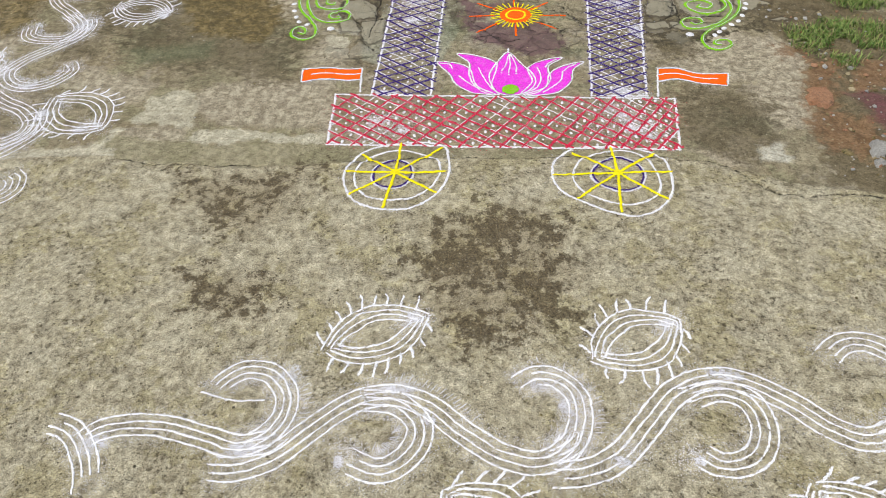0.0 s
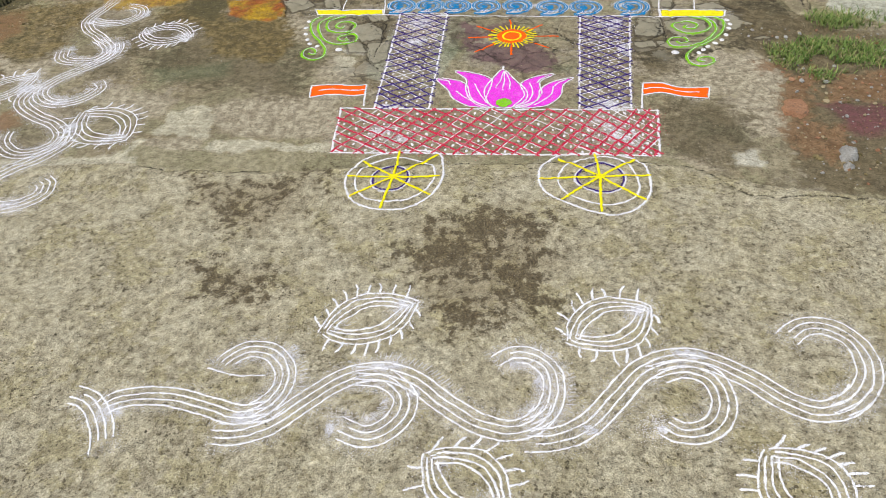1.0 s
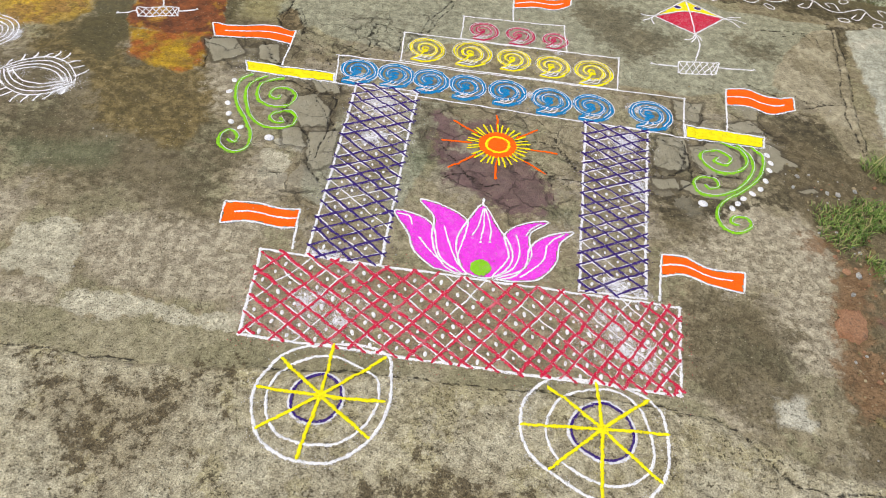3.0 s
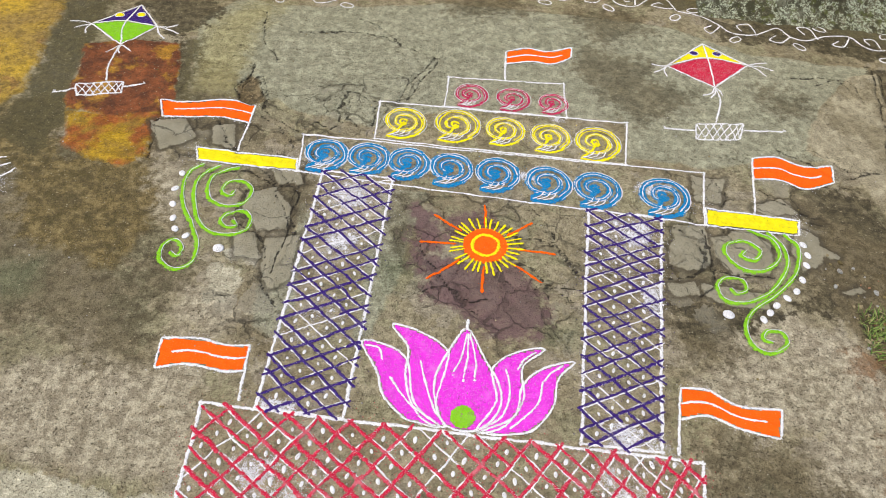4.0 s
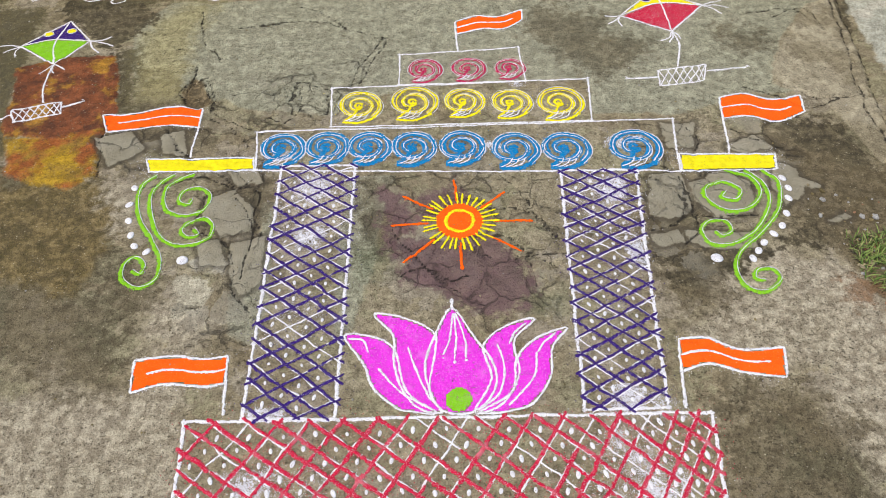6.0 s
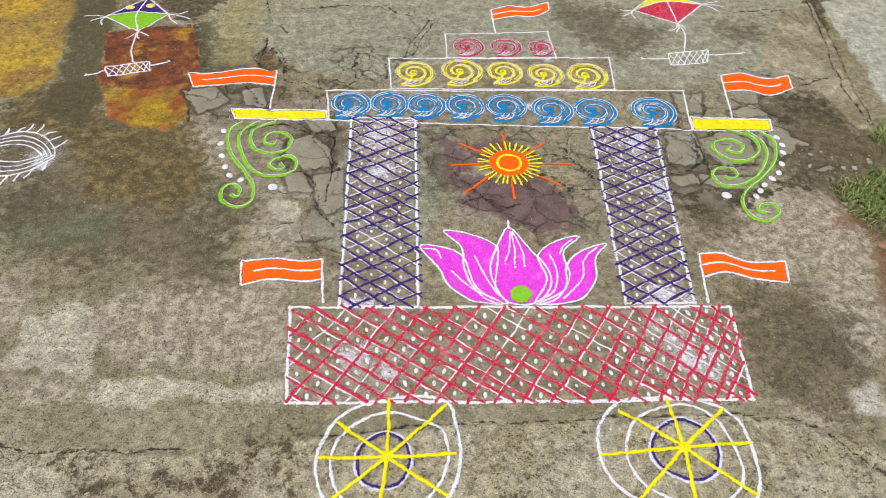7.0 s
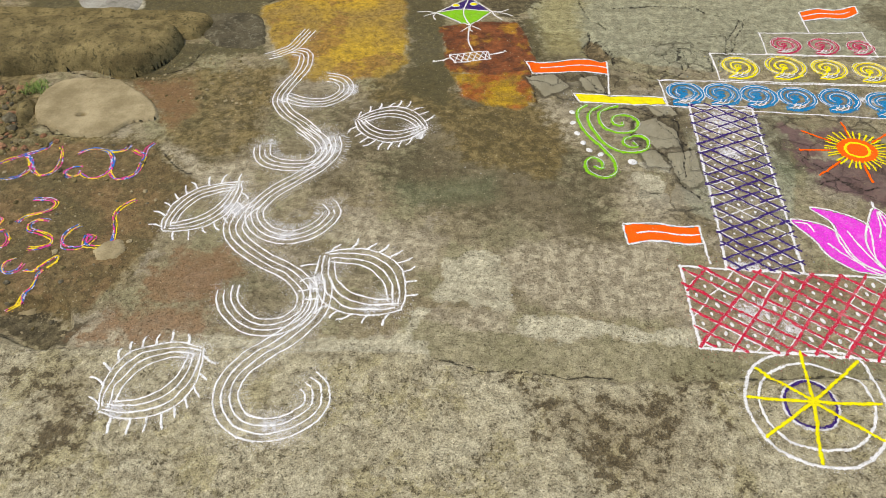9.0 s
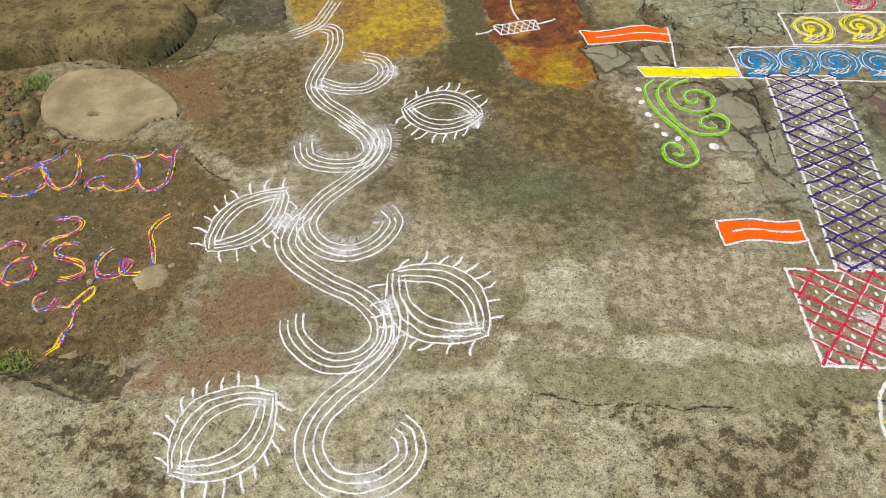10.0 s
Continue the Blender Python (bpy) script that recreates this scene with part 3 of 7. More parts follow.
def ground_material():
    m, nt, b = material("weathered_concrete_yard")
    co = coords(nt)
    big, mid, small, fine = noisen(nt, co, 3.2, 5, 0.6), noisen(nt, co, 15, 8, 0.68), noisen(nt, co, 62, 6, 0.7), noisen(nt, co, 260, 4, 0.7)
    flake = noisen(nt, co, 34, 10, 0.74)
    edge = mathn(nt, "ADD", mathn(nt, "MULTIPLY", mathn(nt, "SUBTRACT", mid, 0.5), 0.17), mathn(nt, "MULTIPLY", mathn(nt, "SUBTRACT", flake, 0.5), 0.13))

    blot, crumb = noisen(nt, co, 8.0, 4, 0.6), noisen(nt, co, 130, 8, 0.82)

    def zone(name, rag=1.0, soft=0.012, most=1.0, shift=0.0):
        v = mathn(nt, "ADD", attr(nt, name), mathn(nt, "MULTIPLY", edge, rag))
        return ramp(nt, v, shift - soft, shift + soft, 0.0, most)

    grey = mixc(nt, ramp(nt, mid, 0.26, 0.74), (0.255, 0.222, 0.158), (0.358, 0.322, 0.246))
    scab, drift = noisen(nt, co, 5.2, 12, 0.66), noisen(nt, co, 2.1, 6, 0.6)
    grey = mixc(nt, ramp(nt, big, 0.42, 0.62, 0, 0.6), grey, (0.225, 0.182, 0.118))
    grey = mixc(nt, ramp(nt, scab, 0.535, 0.55, 0, 0.55), grey, (0.300, 0.290, 0.195))
    grey = mixc(nt, ramp(nt, scab, 0.435, 0.45, 0.55, 0.0), grey, (0.345, 0.310, 0.275))
    grey = mixc(nt, ramp(nt, drift, 0.55, 0.575, 0, 0.35), grey, (0.150, 0.128, 0.085))
    grey = mixc(nt, ramp(nt, flake, 0.55, 0.60, 0, 0.32), grey, (0.095, 0.076, 0.045))
    grey = mixc(nt, ramp(nt, flake, 0.40, 0.46, 0.25, 0.0), grey, (0.330, 0.300, 0.225))
    c = mixc(nt, zone("smooth", 0.24, 0.007, 0.92), grey, mixc(nt, ramp(nt, mid, 0.3, 0.7), (0.275, 0.280, 0.225), (0.395, 0.398, 0.330)))
    c = mixc(nt, zone("pale", 0.75, 0.022, 0.84), c, mixc(nt, ramp(nt, flake, 0.40, 0.60), (0.450, 0.408, 0.345), (0.345, 0.304, 0.248)))
    c = mixc(nt, zone("damp", 1.5, 0.045, 0.70), c, mixc(nt, ramp(nt, scab, 0.40, 0.60), (0.150, 0.123, 0.076), (0.074, 0.060, 0.035)))
    c = mixc(nt, zone("apron", 0.35, 0.008, 0.85), c, mixc(nt, ramp(nt, scab, 0.42, 0.58), (0.345, 0.318, 0.232), (0.262, 0.245, 0.165)))
    c = mixc(nt, mathn(nt, "MULTIPLY", zone("skim", 0.55, 0.007, 0.94), ramp(nt, scab, 0.40, 0.47, 0.55, 1.0)), c, mixc(nt, ramp(nt, mid, 0.25, 0.75), (0.450, 0.425, 0.355), (0.570, 0.545, 0.475)))
    c = mixc(nt, zone("left_brown", 1.2, 0.03, 0.74), c, mixc(nt, ramp(nt, mid, 0.35, 0.65), (0.100, 0.076, 0.030), (0.235, 0.176, 0.078)))
    c = mixc(nt, mathn(nt, "MULTIPLY", zone("left_brown", 1.2, 0.05, 0.38), ramp(nt, flake, 0.50, 0.56)), c, (0.085, 0.078, 0.024))
    c = mixc(nt, mathn(nt, "MULTIPLY", zone("left_brown", 1.2, 0.05, 0.28), ramp(nt, flake, 0.40, 0.45, 1.0, 0.0)), c, (0.330, 0.265, 0.140))
    screed = mixc(nt, ramp(nt, mid, 0.3, 0.7), (0.130, 0.096, 0.048), (0.200, 0.150, 0.084))
    screed = mixc(nt, ramp(nt, scab, 0.53, 0.555, 0, 0.6), screed, (0.255, 0.165, 0.092))
    screed = mixc(nt, ramp(nt, scab, 0.44, 0.46, 0.5, 0.0), screed, (0.120, 0.108, 0.058))
    c = mixc(nt, zone("brown_screed", 0.45, 0.01, 0.9), c, screed)
    c = mixc(nt, zone("yellow_moss", 1.1, 0.05, 0.6), c, (0.360, 0.325, 0.165))
    c = mixc(nt, zone("spall", 0.15, 0.006, 0.9), c, mixc(nt, ramp(nt, flake, 0.42, 0.58), (0.200, 0.150, 0.090), (0.105, 0.080, 0.046)))
    # moss colour, which also darkens the ground under the boulder's edge as shade
    c = mixc(nt, zone("moss_and_shade", 1.0, 0.02, 0.85), c, mixc(nt, ramp(nt, flake, 0.40, 0.60), (0.048, 0.044, 0.024), (0.150, 0.132, 0.072)))
    c = mixc(nt, zone("greenish", 0.8, 0.05, 0.45), c, (0.150, 0.190, 0.120))
    c = mixc(nt, zone("wet_and_shade", 1.0, 0.010, 0.86), c, mixc(nt, ramp(nt, flake, 0.38, 0.62), (0.125, 0.106, 0.068), (0.058, 0.049, 0.031)))
    c = mixc(nt, zone("soil", 1.0, 0.02, 0.92), c, mixc(nt, ramp(nt, flake, 0.40, 0.60), (0.085, 0.068, 0.040), (0.235, 0.196, 0.132)))
    c = mixc(nt, zone("red_earth", 1.3, 0.03, 0.68), c, mixc(nt, ramp(nt, flake, 0.40, 0.60), (0.165, 0.088, 0.046), (0.350, 0.205, 0.122)))
    c = mixc(nt, zone("maroon", 0.8, 0.03, 0.75), c, (0.170, 0.060, 0.085))
    c = mixc(nt, zone("side_slab", 0.3, 0.006), c, mixc(nt, ramp(nt, mid, 0.3, 0.7), (0.380, 0.390, 0.365), (0.510, 0.520, 0.490)))
    c = mixc(nt, zone("red_slab", 0.28, 0.006), c, mixc(nt, ramp(nt, blot, 0.52, 0.62), mixc(nt, ramp(nt, mid, 0.36, 0.64), (0.120, 0.045, 0.024), (0.270, 0.092, 0.040)), (0.400, 0.210, 0.032)))
    c = mixc(nt, zone("ochre_slab", 0.28, 0.008), c, mixc(nt, ramp(nt, blot, 0.40, 0.56), (0.330, 0.105, 0.030), mixc(nt, ramp(nt, mid, 0.36, 0.64), (0.270, 0.170, 0.035), (0.470, 0.300, 0.022))))
    yellow = mixc(nt, ramp(nt, big, 0.36, 0.62), (0.540, 0.360, 0.035), (0.330, 0.225, 0.075))
    yellow = mixc(nt, ramp(nt, scab, 0.54, 0.57, 0, 0.6), yellow, (0.300, 0.150, 0.060))
    c = mixc(nt, zone("yellow_slab", 0.4, 0.015, 0.94), c, mixc(nt, ramp(nt, flake, 0.54, 0.60, 0, 0.45), yellow, (0.230, 0.165, 0.060)))
    c = mixc(nt, zone("tan_slab", 0.12, 0.004, 0.95), c, mixc(nt, ramp(nt, scab, 0.46, 0.54), (0.390, 0.352, 0.280), (0.285, 0.250, 0.185)))
    tan = mixc(nt, ramp(nt, mid, 0.25, 0.75), (0.405, 0.360, 0.258), (0.520, 0.470, 0.358))
    tan = mixc(nt, ramp(nt, big, 0.5, 0.68, 0, 0.5), tan, (0.395, 0.345, 0.215))
    tan = mixc(nt, ramp(nt, flake, 0.56, 0.60, 0, 0.42), tan, (0.125, 0.100, 0.058))
    tan = mixc(nt, ramp(nt, flake, 0.40, 0.45, 0.35, 0.0), tan, (0.470, 0.430, 0.320))
    olive = noisen(nt, co, 5.5, 12, 0.7)
    tan = mixc(nt, mathn(nt, "MULTIPLY", ramp(nt, crumb, 0.53, 0.575, 0, 0.85), ramp(nt, scab, 0.43, 0.56, 0.28, 1.0)), tan, (0.105, 0.084, 0.048))
    tan = mixc(nt, ramp(nt, olive, 0.53, 0.555, 0, 0.45), tan, (0.365, 0.318, 0.170))
    tan = mixc(nt, ramp(nt, olive, 0.43, 0.45, 0.5, 0.0), tan, (0.490, 0.450, 0.350))
    pock = noisen(nt, co, 75, 6, 0.74)
    tan = mixc(nt, mathn(nt, "MULTIPLY", ramp(nt, pock, 0.565, 0.60, 0, 0.72), ramp(nt, scab, 0.44, 0.56, 0.2, 1.0)), tan, (0.085, 0.066, 0.036))
    tan = mixc(nt, ramp(nt, pock, 0.41, 0.43, 0.55, 0.0), tan, (0.560, 0.515, 0.405))
    c = mixc(nt, zone("front", 0.22, 0.008), c, tan)
    grime = mathn(nt, "MULTIPLY", ramp(nt, pock, 0.575, 0.61, 0, 0.5), ramp(nt, scab, 0.46, 0.56, 0.1, 1.0))
    c = mixc(nt, grime, c, (0.080, 0.066, 0.042))
    spot = attr(nt, "spot")
    c = mixc(nt, ramp(nt, mathn(nt, "ADD", spot, edge), -0.07, 0.07, 0.0, 0.5), c, (0.185, 0.140, 0.078))
    speck = mathn(nt, "ADD", mathn(nt, "MULTIPLY", mathn(nt, "SUBTRACT", flake, 0.5), 0.62), mathn(nt, "MULTIPLY", mathn(nt, "SUBTRACT", scab, 0.5), 0.75))
    lichen = mathn(nt, "ADD", mathn(nt, "MINIMUM", spot, 0.022), speck)
    c = mixc(nt, mathn(nt, "MULTIPLY", ramp(nt, lichen, 0.0, 0.045, 0.0, 0.85), ramp(nt, crumb, 0.40, 0.50, 0.35, 1.0)), c, mixc(nt, ramp(nt, fine, 0.35, 0.65), (0.048, 0.036, 0.020), (0.150, 0.114, 0.065)))
    c = mixc(nt, zone("whitewash", 0.45, 0.012, 0.82), c, (0.58, 0.57, 0.54))
    # aggregate: pale grit, and pits with their shadow painted dark
    vor = nt.nodes.new("ShaderNodeTexVoronoi")
    nt.links.new(co, vor.inputs["Vector"])
    vor.inputs["Scale"].default_value = 130
    grit = ramp(nt, vor.outputs["Distance"], 0.12, 0.3, 1.0, 0.0)
    sep = nt.nodes.new("ShaderNodeSeparateColor")
    nt.links.new(vor.outputs["Color"], sep.inputs[0])
    pale = mathn(nt, "MULTIPLY", grit, ramp(nt, sep.outputs[0], 0.80, 0.86))
    dark = mathn(nt, "MULTIPLY", grit, ramp(nt, sep.outputs[1], 0.76, 0.82))
    c = mixc(nt, mathn(nt, "MULTIPLY", pale, 0.6), c, (0.54, 0.50, 0.41))
    c = mixc(nt, mathn(nt, "MULTIPLY", dark, 0.5), c, (0.055, 0.045, 0.028))
    coarse = ramp(nt, attr(nt, "front"), -0.01, 0.01, 0.55, 1.0)
    c = mixc(nt, coarse, c, mixc(nt, ramp(nt, fine, 0.38, 0.62), (0.76, 0.75, 0.73), (1.23, 1.23, 1.21)), "MULTIPLY")
    c = mixc(nt, 1.0, c, mixc(nt, ramp(nt, small, 0.36, 0.64), (0.87, 0.862, 0.845), (1.12, 1.12, 1.112)), "MULTIPLY")
    c = mixc(nt, coarse, c, mixc(nt, ramp(nt, crumb, 0.40, 0.60), (0.84, 0.83, 0.81), (1.14, 1.14, 1.13)), "MULTIPLY")
    # finer pits, their shade likewise put into the colour
    pits = mathn(nt, "MULTIPLY", ramp(nt, noisen(nt, co, 170, 3, 0.6), 0.595, 0.64), ramp(nt, flake, 0.42, 0.52))
    c = mixc(nt, mathn(nt, "MULTIPLY", pits, 0.6), c, (0.060, 0.046, 0.026))
    c = mixc(nt, 1.0, c, mixc(nt, ramp(nt, flake, 0.40, 0.58), (1.10, 1.10, 1.09), (0.80, 0.79, 0.77)), "MULTIPLY")
    c = mixc(nt, 1.0, c, mixc(nt, zone("front", 0.22, 0.02), (1.03, 1.0, 0.86), (1.0, 1.0, 0.945)), "MULTIPLY")
    # long cracks and a net of fine ones
    gap = mathn(nt, "ADD", attr(nt, "crack"), mathn(nt, "MULTIPLY", mathn(nt, "SUBTRACT", small, 0.5), 0.016))
    long_crack = mathn(nt, "MULTIPLY", ramp(nt, gap, 0.0006, 0.0036, 1.0, 0.0), ramp(nt, mid, 0.30, 0.46, 0.55, 1.0))
    warp = nt.nodes.new("ShaderNodeVectorMath")
    warp.operation = "MULTIPLY_ADD"
    tex = nt.nodes.new("ShaderNodeTexNoise")
    nt.links.new(co, tex.inputs["Vector"])
    tex.inputs["Scale"].default_value, tex.inputs["Detail"].default_value = 14, 5
    nt.links.new(tex.outputs["Color"], warp.inputs[0])
    warp.inputs[1].default_value = (0.09, 0.09, 0.0)
    nt.links.new(co, warp.inputs[2])
    flat = nt.nodes.new("ShaderNodeVectorMath")
    flat.operation = "MULTIPLY"
    nt.links.new(warp.outputs[0], flat.inputs[0])
    flat.inputs[1].default_value = (1, 1, 0)
    net = nt.nodes.new("ShaderNodeTexVoronoi")
    net.feature = "DISTANCE_TO_EDGE"
    nt.links.new(flat.outputs[0], net.inputs["Vector"])
    net.inputs["Scale"].default_value = 9.5
    apart = mathn(nt, "ADD", net.outputs["Distance"], mathn(nt, "MULTIPLY", mathn(nt, "SUBTRACT", flake, 0.5), 0.12))
    fine_crack = mathn(nt, "MULTIPLY", ramp(nt, apart, 0.004, 0.026, 1.0, 0.0), mathn(nt, "MULTIPLY", zone("cracked", 1.0, 0.03), ramp(nt, mid, 0.42, 0.56)))
    cell = nt.nodes.new("ShaderNodeTexVoronoi")
    nt.links.new(flat.outputs[0], cell.inputs["Vector"])
    cell.inputs["Scale"].default_value = 9.5
    cell_rgb = nt.nodes.new("ShaderNodeSeparateColor")
    nt.links.new(cell.outputs["Color"], cell_rgb.inputs[0])
    broken = mathn(nt, "MULTIPLY", zone("cracked", 1.0, 0.03), ramp(nt, big, 0.40, 0.54))
    plate = mathn(nt, "MULTIPLY", broken, ramp(nt, apart, ramp(nt, mid, 0.40, 0.62, 0.03, 0.16), ramp(nt, mid, 0.40, 0.62, 0.045, 0.175)))
    plate_c = mixc(nt, cell_rgb.outputs[0], (0.215, 0.190, 0.125), (0.330, 0.300, 0.225))
    c = mixc(nt, mathn(nt, "MULTIPLY", plate, ramp(nt, cell_rgb.outputs[1], 0.2, 0.6, 0.05, 0.5)), c, plate_c)
    mud = mathn(nt, "MULTIPLY", broken, ramp(nt, apart, ramp(nt, mid, 0.42, 0.64, 0.0, 0.13), ramp(nt, mid, 0.42, 0.64, 0.015, 0.145), 1.0, 0.0))
    c = mixc(nt, mathn(nt, "MULTIPLY", mud, 0.5), c, (0.085, 0.070, 0.043))
    c = mixc(nt, zone("purple", 0.9, 0.02, 0.78), c, mixc(nt, ramp(nt, mid, 0.3, 0.7), (0.085, 0.042, 0.048), (0.200, 0.115, 0.112)))
    on_plate = mathn(nt, "ADD", attr(nt, "plates"), mathn(nt, "MULTIPLY", edge, 0.16))
    rim = mathn(nt, "MULTIPLY", ramp(nt, on_plate, -0.022, -0.003), ramp(nt, on_plate, -0.003, 0.003, 1.0, 0.0))
    c = mixc(nt, mathn(nt, "MULTIPLY", rim, 0.72), c, (0.070, 0.057, 0.036))
    c = mixc(nt, ramp(nt, on_plate, -0.003, 0.003, 0.0, 0.9), c, mixc(nt, ramp(nt, mid, 0.3, 0.7), (0.270, 0.240, 0.158), (0.368, 0.334, 0.238)))
    cracks = mathn(nt, "MAXIMUM", long_crack, mathn(nt, "MULTIPLY", fine_crack, 0.6))
    c = mixc(nt, mathn(nt, "MULTIPLY", cracks, 0.85), c, (0.030, 0.024, 0.016))
    nt.links.new(c, b.inputs["Base Color"])
    nt.links.new(ramp(nt, mid, 0.3, 0.7, 0.78, 0.95), b.inputs["Roughness"])
    h = mathn(nt, "ADD", mathn(nt, "MULTIPLY", small, 0.4), mathn(nt, "MULTIPLY", fine, 0.42))
    h = mathn(nt, "ADD", h, mathn(nt, "MULTIPLY", grit, mathn(nt, "SUBTRACT", mathn(nt, "MULTIPLY", pale, 0.5), mathn(nt, "MULTIPLY", dark, 0.5))))
    h = mathn(nt, "SUBTRACT", h, mathn(nt, "MULTIPLY", cracks, 1.2))
    h = mathn(nt, "ADD", h, mathn(nt, "MULTIPLY", crumb, 0.45))
    h = mathn(nt, "SUBTRACT", h, mathn(nt, "MULTIPLY", pits, 0.6))
    bumpn(nt, b, h, 0.0065, 0.9)
    return m


def make_ground():
    nx, ny = len(xs), len(ys)
    me = bpy.data.meshes.new("ground")
    me.vertices.add(nx * ny)
    me.vertices.foreach_set("co", np.stack([GX, GY, height], -1).ravel())
    a = (np.arange(ny - 1)[:, None] * nx + np.arange(nx - 1)[None]).ravel()
    loops = np.stack([a, a + 1, a + nx + 1, a + nx], -1).ravel().astype(np.int32)
    me.loops.add(len(loops))
    me.loops.foreach_set("vertex_index", loops)
    me.polygons.add(len(a))
    me.polygons.foreach_set("loop_start", np.arange(0, len(loops), 4, dtype=np.int32))
    me.update(calc_edges=True)
    me.shade_smooth()
    for name, v in field.items():
        me.attributes.new(name, "FLOAT", "POINT").data.foreach_set("value", v.ravel().astype(np.float32))
    me.materials.append(ground_material())
    return tagged(new("ground", me), "weathered cracked concrete yard with stains and soil", "ground", kind="structure")


make_ground()

# ---- builders for drawings in powder ----
rng = np.random.RandomState(7)


def thing(name, at, label, category, group=""):
    ob = new(name)
    ob.location = (at[0], at[1], float(ground_z(at[0], at[1])))
    ob.empty_display_size = 0.02
    return tagged(ob, label, category, group)


def root_of(ob):
    while ob.parent:
        ob = ob.parent
    return ob


def raw(name, verts, faces, mat, parent, label="", kind="", core=None):
    at = np.array(root_of(parent).location)
    me = bpy.data.meshes.new(name)
    me.from_pydata((np.asarray(verts) - at).tolist(), [], faces)
    me.materials.append(mat)
    me.shade_smooth()
    me.attributes.new("core", "FLOAT", "POINT").data.foreach_set("value", np.ones(len(verts), np.float32) if core is None else core.astype(np.float32))
    ob = new(name, me)
    ob.parent = parent
    return tagged(ob, label, kind=kind)


def ribbon(path, width, high=0.0022, lift=0.0, ragged=0.48, ends=True):
    """Vertices and faces of a low ridge of powder along a path on the ground."""
    p = np.asarray(path)
    n = len(p)
    tan = np.gradient(p, axis=0)
    tan /= np.linalg.norm(tan, axis=1)[:, None] + 1e-9
    nor = np.stack([-tan[:, 1], tan[:, 0]], -1)
    run, at = np.arange(n) * 0.0045, rng.uniform(0, 90)
    swell = np.stack([value_noise(run + at, run * 0 + q, 55, 12) for q in (1.3, 8.6)], -1)
    w = width * 0.62 * (1 + ragged * min(1.0, 0.0065 / width) * (0.55 * rng.uniform(-1, 1, (n, 2)) + 1.3 * swell))
    mid = rng.uniform(-0.15, 0.15, n) * width
    if ends:
        w[0] *= 0.5
        w[-1] *= 0.5
    rows = []
    for off, z in ((-w[:, 0], 0.0002), (mid - w[:, 0] * 0.4, 0.8), (mid + w[:, 1] * 0.4, 0.85), (w[:, 1], 0.0002)):
        q = p + nor * off[:, None]
        zz = ground_z(q[:, 0], q[:, 1]) + lift + (z if z < 0.1 else high * z * rng.uniform(0.7, 1.2, n)) + 0.0006
        rows.append(np.column_stack([q, zz]))
    v = np.stack(rows, 1).reshape(-1, 3)
    f = [(4 * i + k, 4 * i + 4 + k, 4 * i + 5 + k, 4 * i + 1 + k) for i in range(n - 1) for k in range(3)]
    f = [t[::-1] for t in f]
    m = int(n * 0.6)  # grains spilled beside the line
    k = rng.randint(0, n, m)
    q = p[k] + nor[k] * (rng.choice([-1, 1], m) * width * rng.uniform(0.42, 1.25, m))[:, None] + rng.normal(0, 0.002, (m, 2))
    s = rng.uniform(0.0005, 0.0015, m)
    z = ground_z(q[:, 0], q[:, 1]) + lift * 0.5
    turn = rng.uniform(0, 6.28, m)
    grains = [np.column_stack([q[:, 0] + s * np.cos(turn + h), q[:, 1] + s * np.sin(turn + h), z + 0.0003]) for h in (0, 2.09, 4.19)]
    grains.append(np.column_stack([q, z + s]))
    base = len(v)
    v = np.vstack([v, np.stack(grains, 1).reshape(-1, 3)])
    f += [(base + 4 * i + a, base + 4 * i + b, base + 4 * i + 3) for i in range(m) for a, b in ((0, 1), (1, 2), (2, 0))]
    core = np.ones(len(v))
    core[0:base:4] = core[3:base:4] = 0.0
    return v, f, core


def stroke(name, points, mat, parent, width=0.007, closed=False, straight=False, lift=0.0, wobble=0.0015, label="", high=0.0022):
    if straight:
        a, b = np.array(points[0], float), np.array(points[-1], float)
        n = max(3, int(np.linalg.norm(b - a) / 0.0045))
        p = a + (b - a) * np.linspace(0, 1, n)[:, None]
    else:
        p = spline(points, 0.0045, closed)
        if closed:
            p = np.vstack([p, p[:2]])
    s = rng.uniform(0, 99)
    d = np.cumsum(np.r_[0, np.linalg.norm(np.diff(p, axis=0), axis=1)])
    p = p + wobble * 2 * np.stack([value_noise(d + s, d * 0 + 3.3, 28, 3), value_noise(d + s, d * 0 + 7.7, 28, 4)], -1)
    v, f, core = ribbon(p, width, high, lift)
    return raw(name, v, f, mat, parent, label, core=core)


def fill(name, outline, mat, parent, label="", cell=0.006, lift=0.0):
    """A thin bed of powder inside an outline."""
    o = np.asarray(outline)
    gx = np.arange(o[:, 0].min() - cell, o[:, 0].max() + cell, cell)
    gy = np.arange(o[:, 1].min() - cell, o[:, 1].max() + cell, cell)
    x, y = np.meshgrid(gx, gy)
    ok = inside([tuple(q) for q in o], x, y)
    keep = ok[:-1, :-1] & ok[1:, :-1] & ok[:-1, 1:] & ok[1:, 1:]
    z = ground_z(x, y) + 0.0012 + lift + 0.0009 * rng.rand(*x.shape)
    idx = np.arange(x.size).reshape(x.shape)
    quads = np.stack([idx[:-1, :-1], idx[:-1, 1:], idx[1:, 1:], idx[1:, :-1]], -1)[keep]
    used, inv = np.unique(quads, return_inverse=True)
    v = np.column_stack([x.ravel(), y.ravel(), z.ravel()])[used]
    return raw(name, v, inv.reshape(quads.shape).tolist(), mat, parent, label)


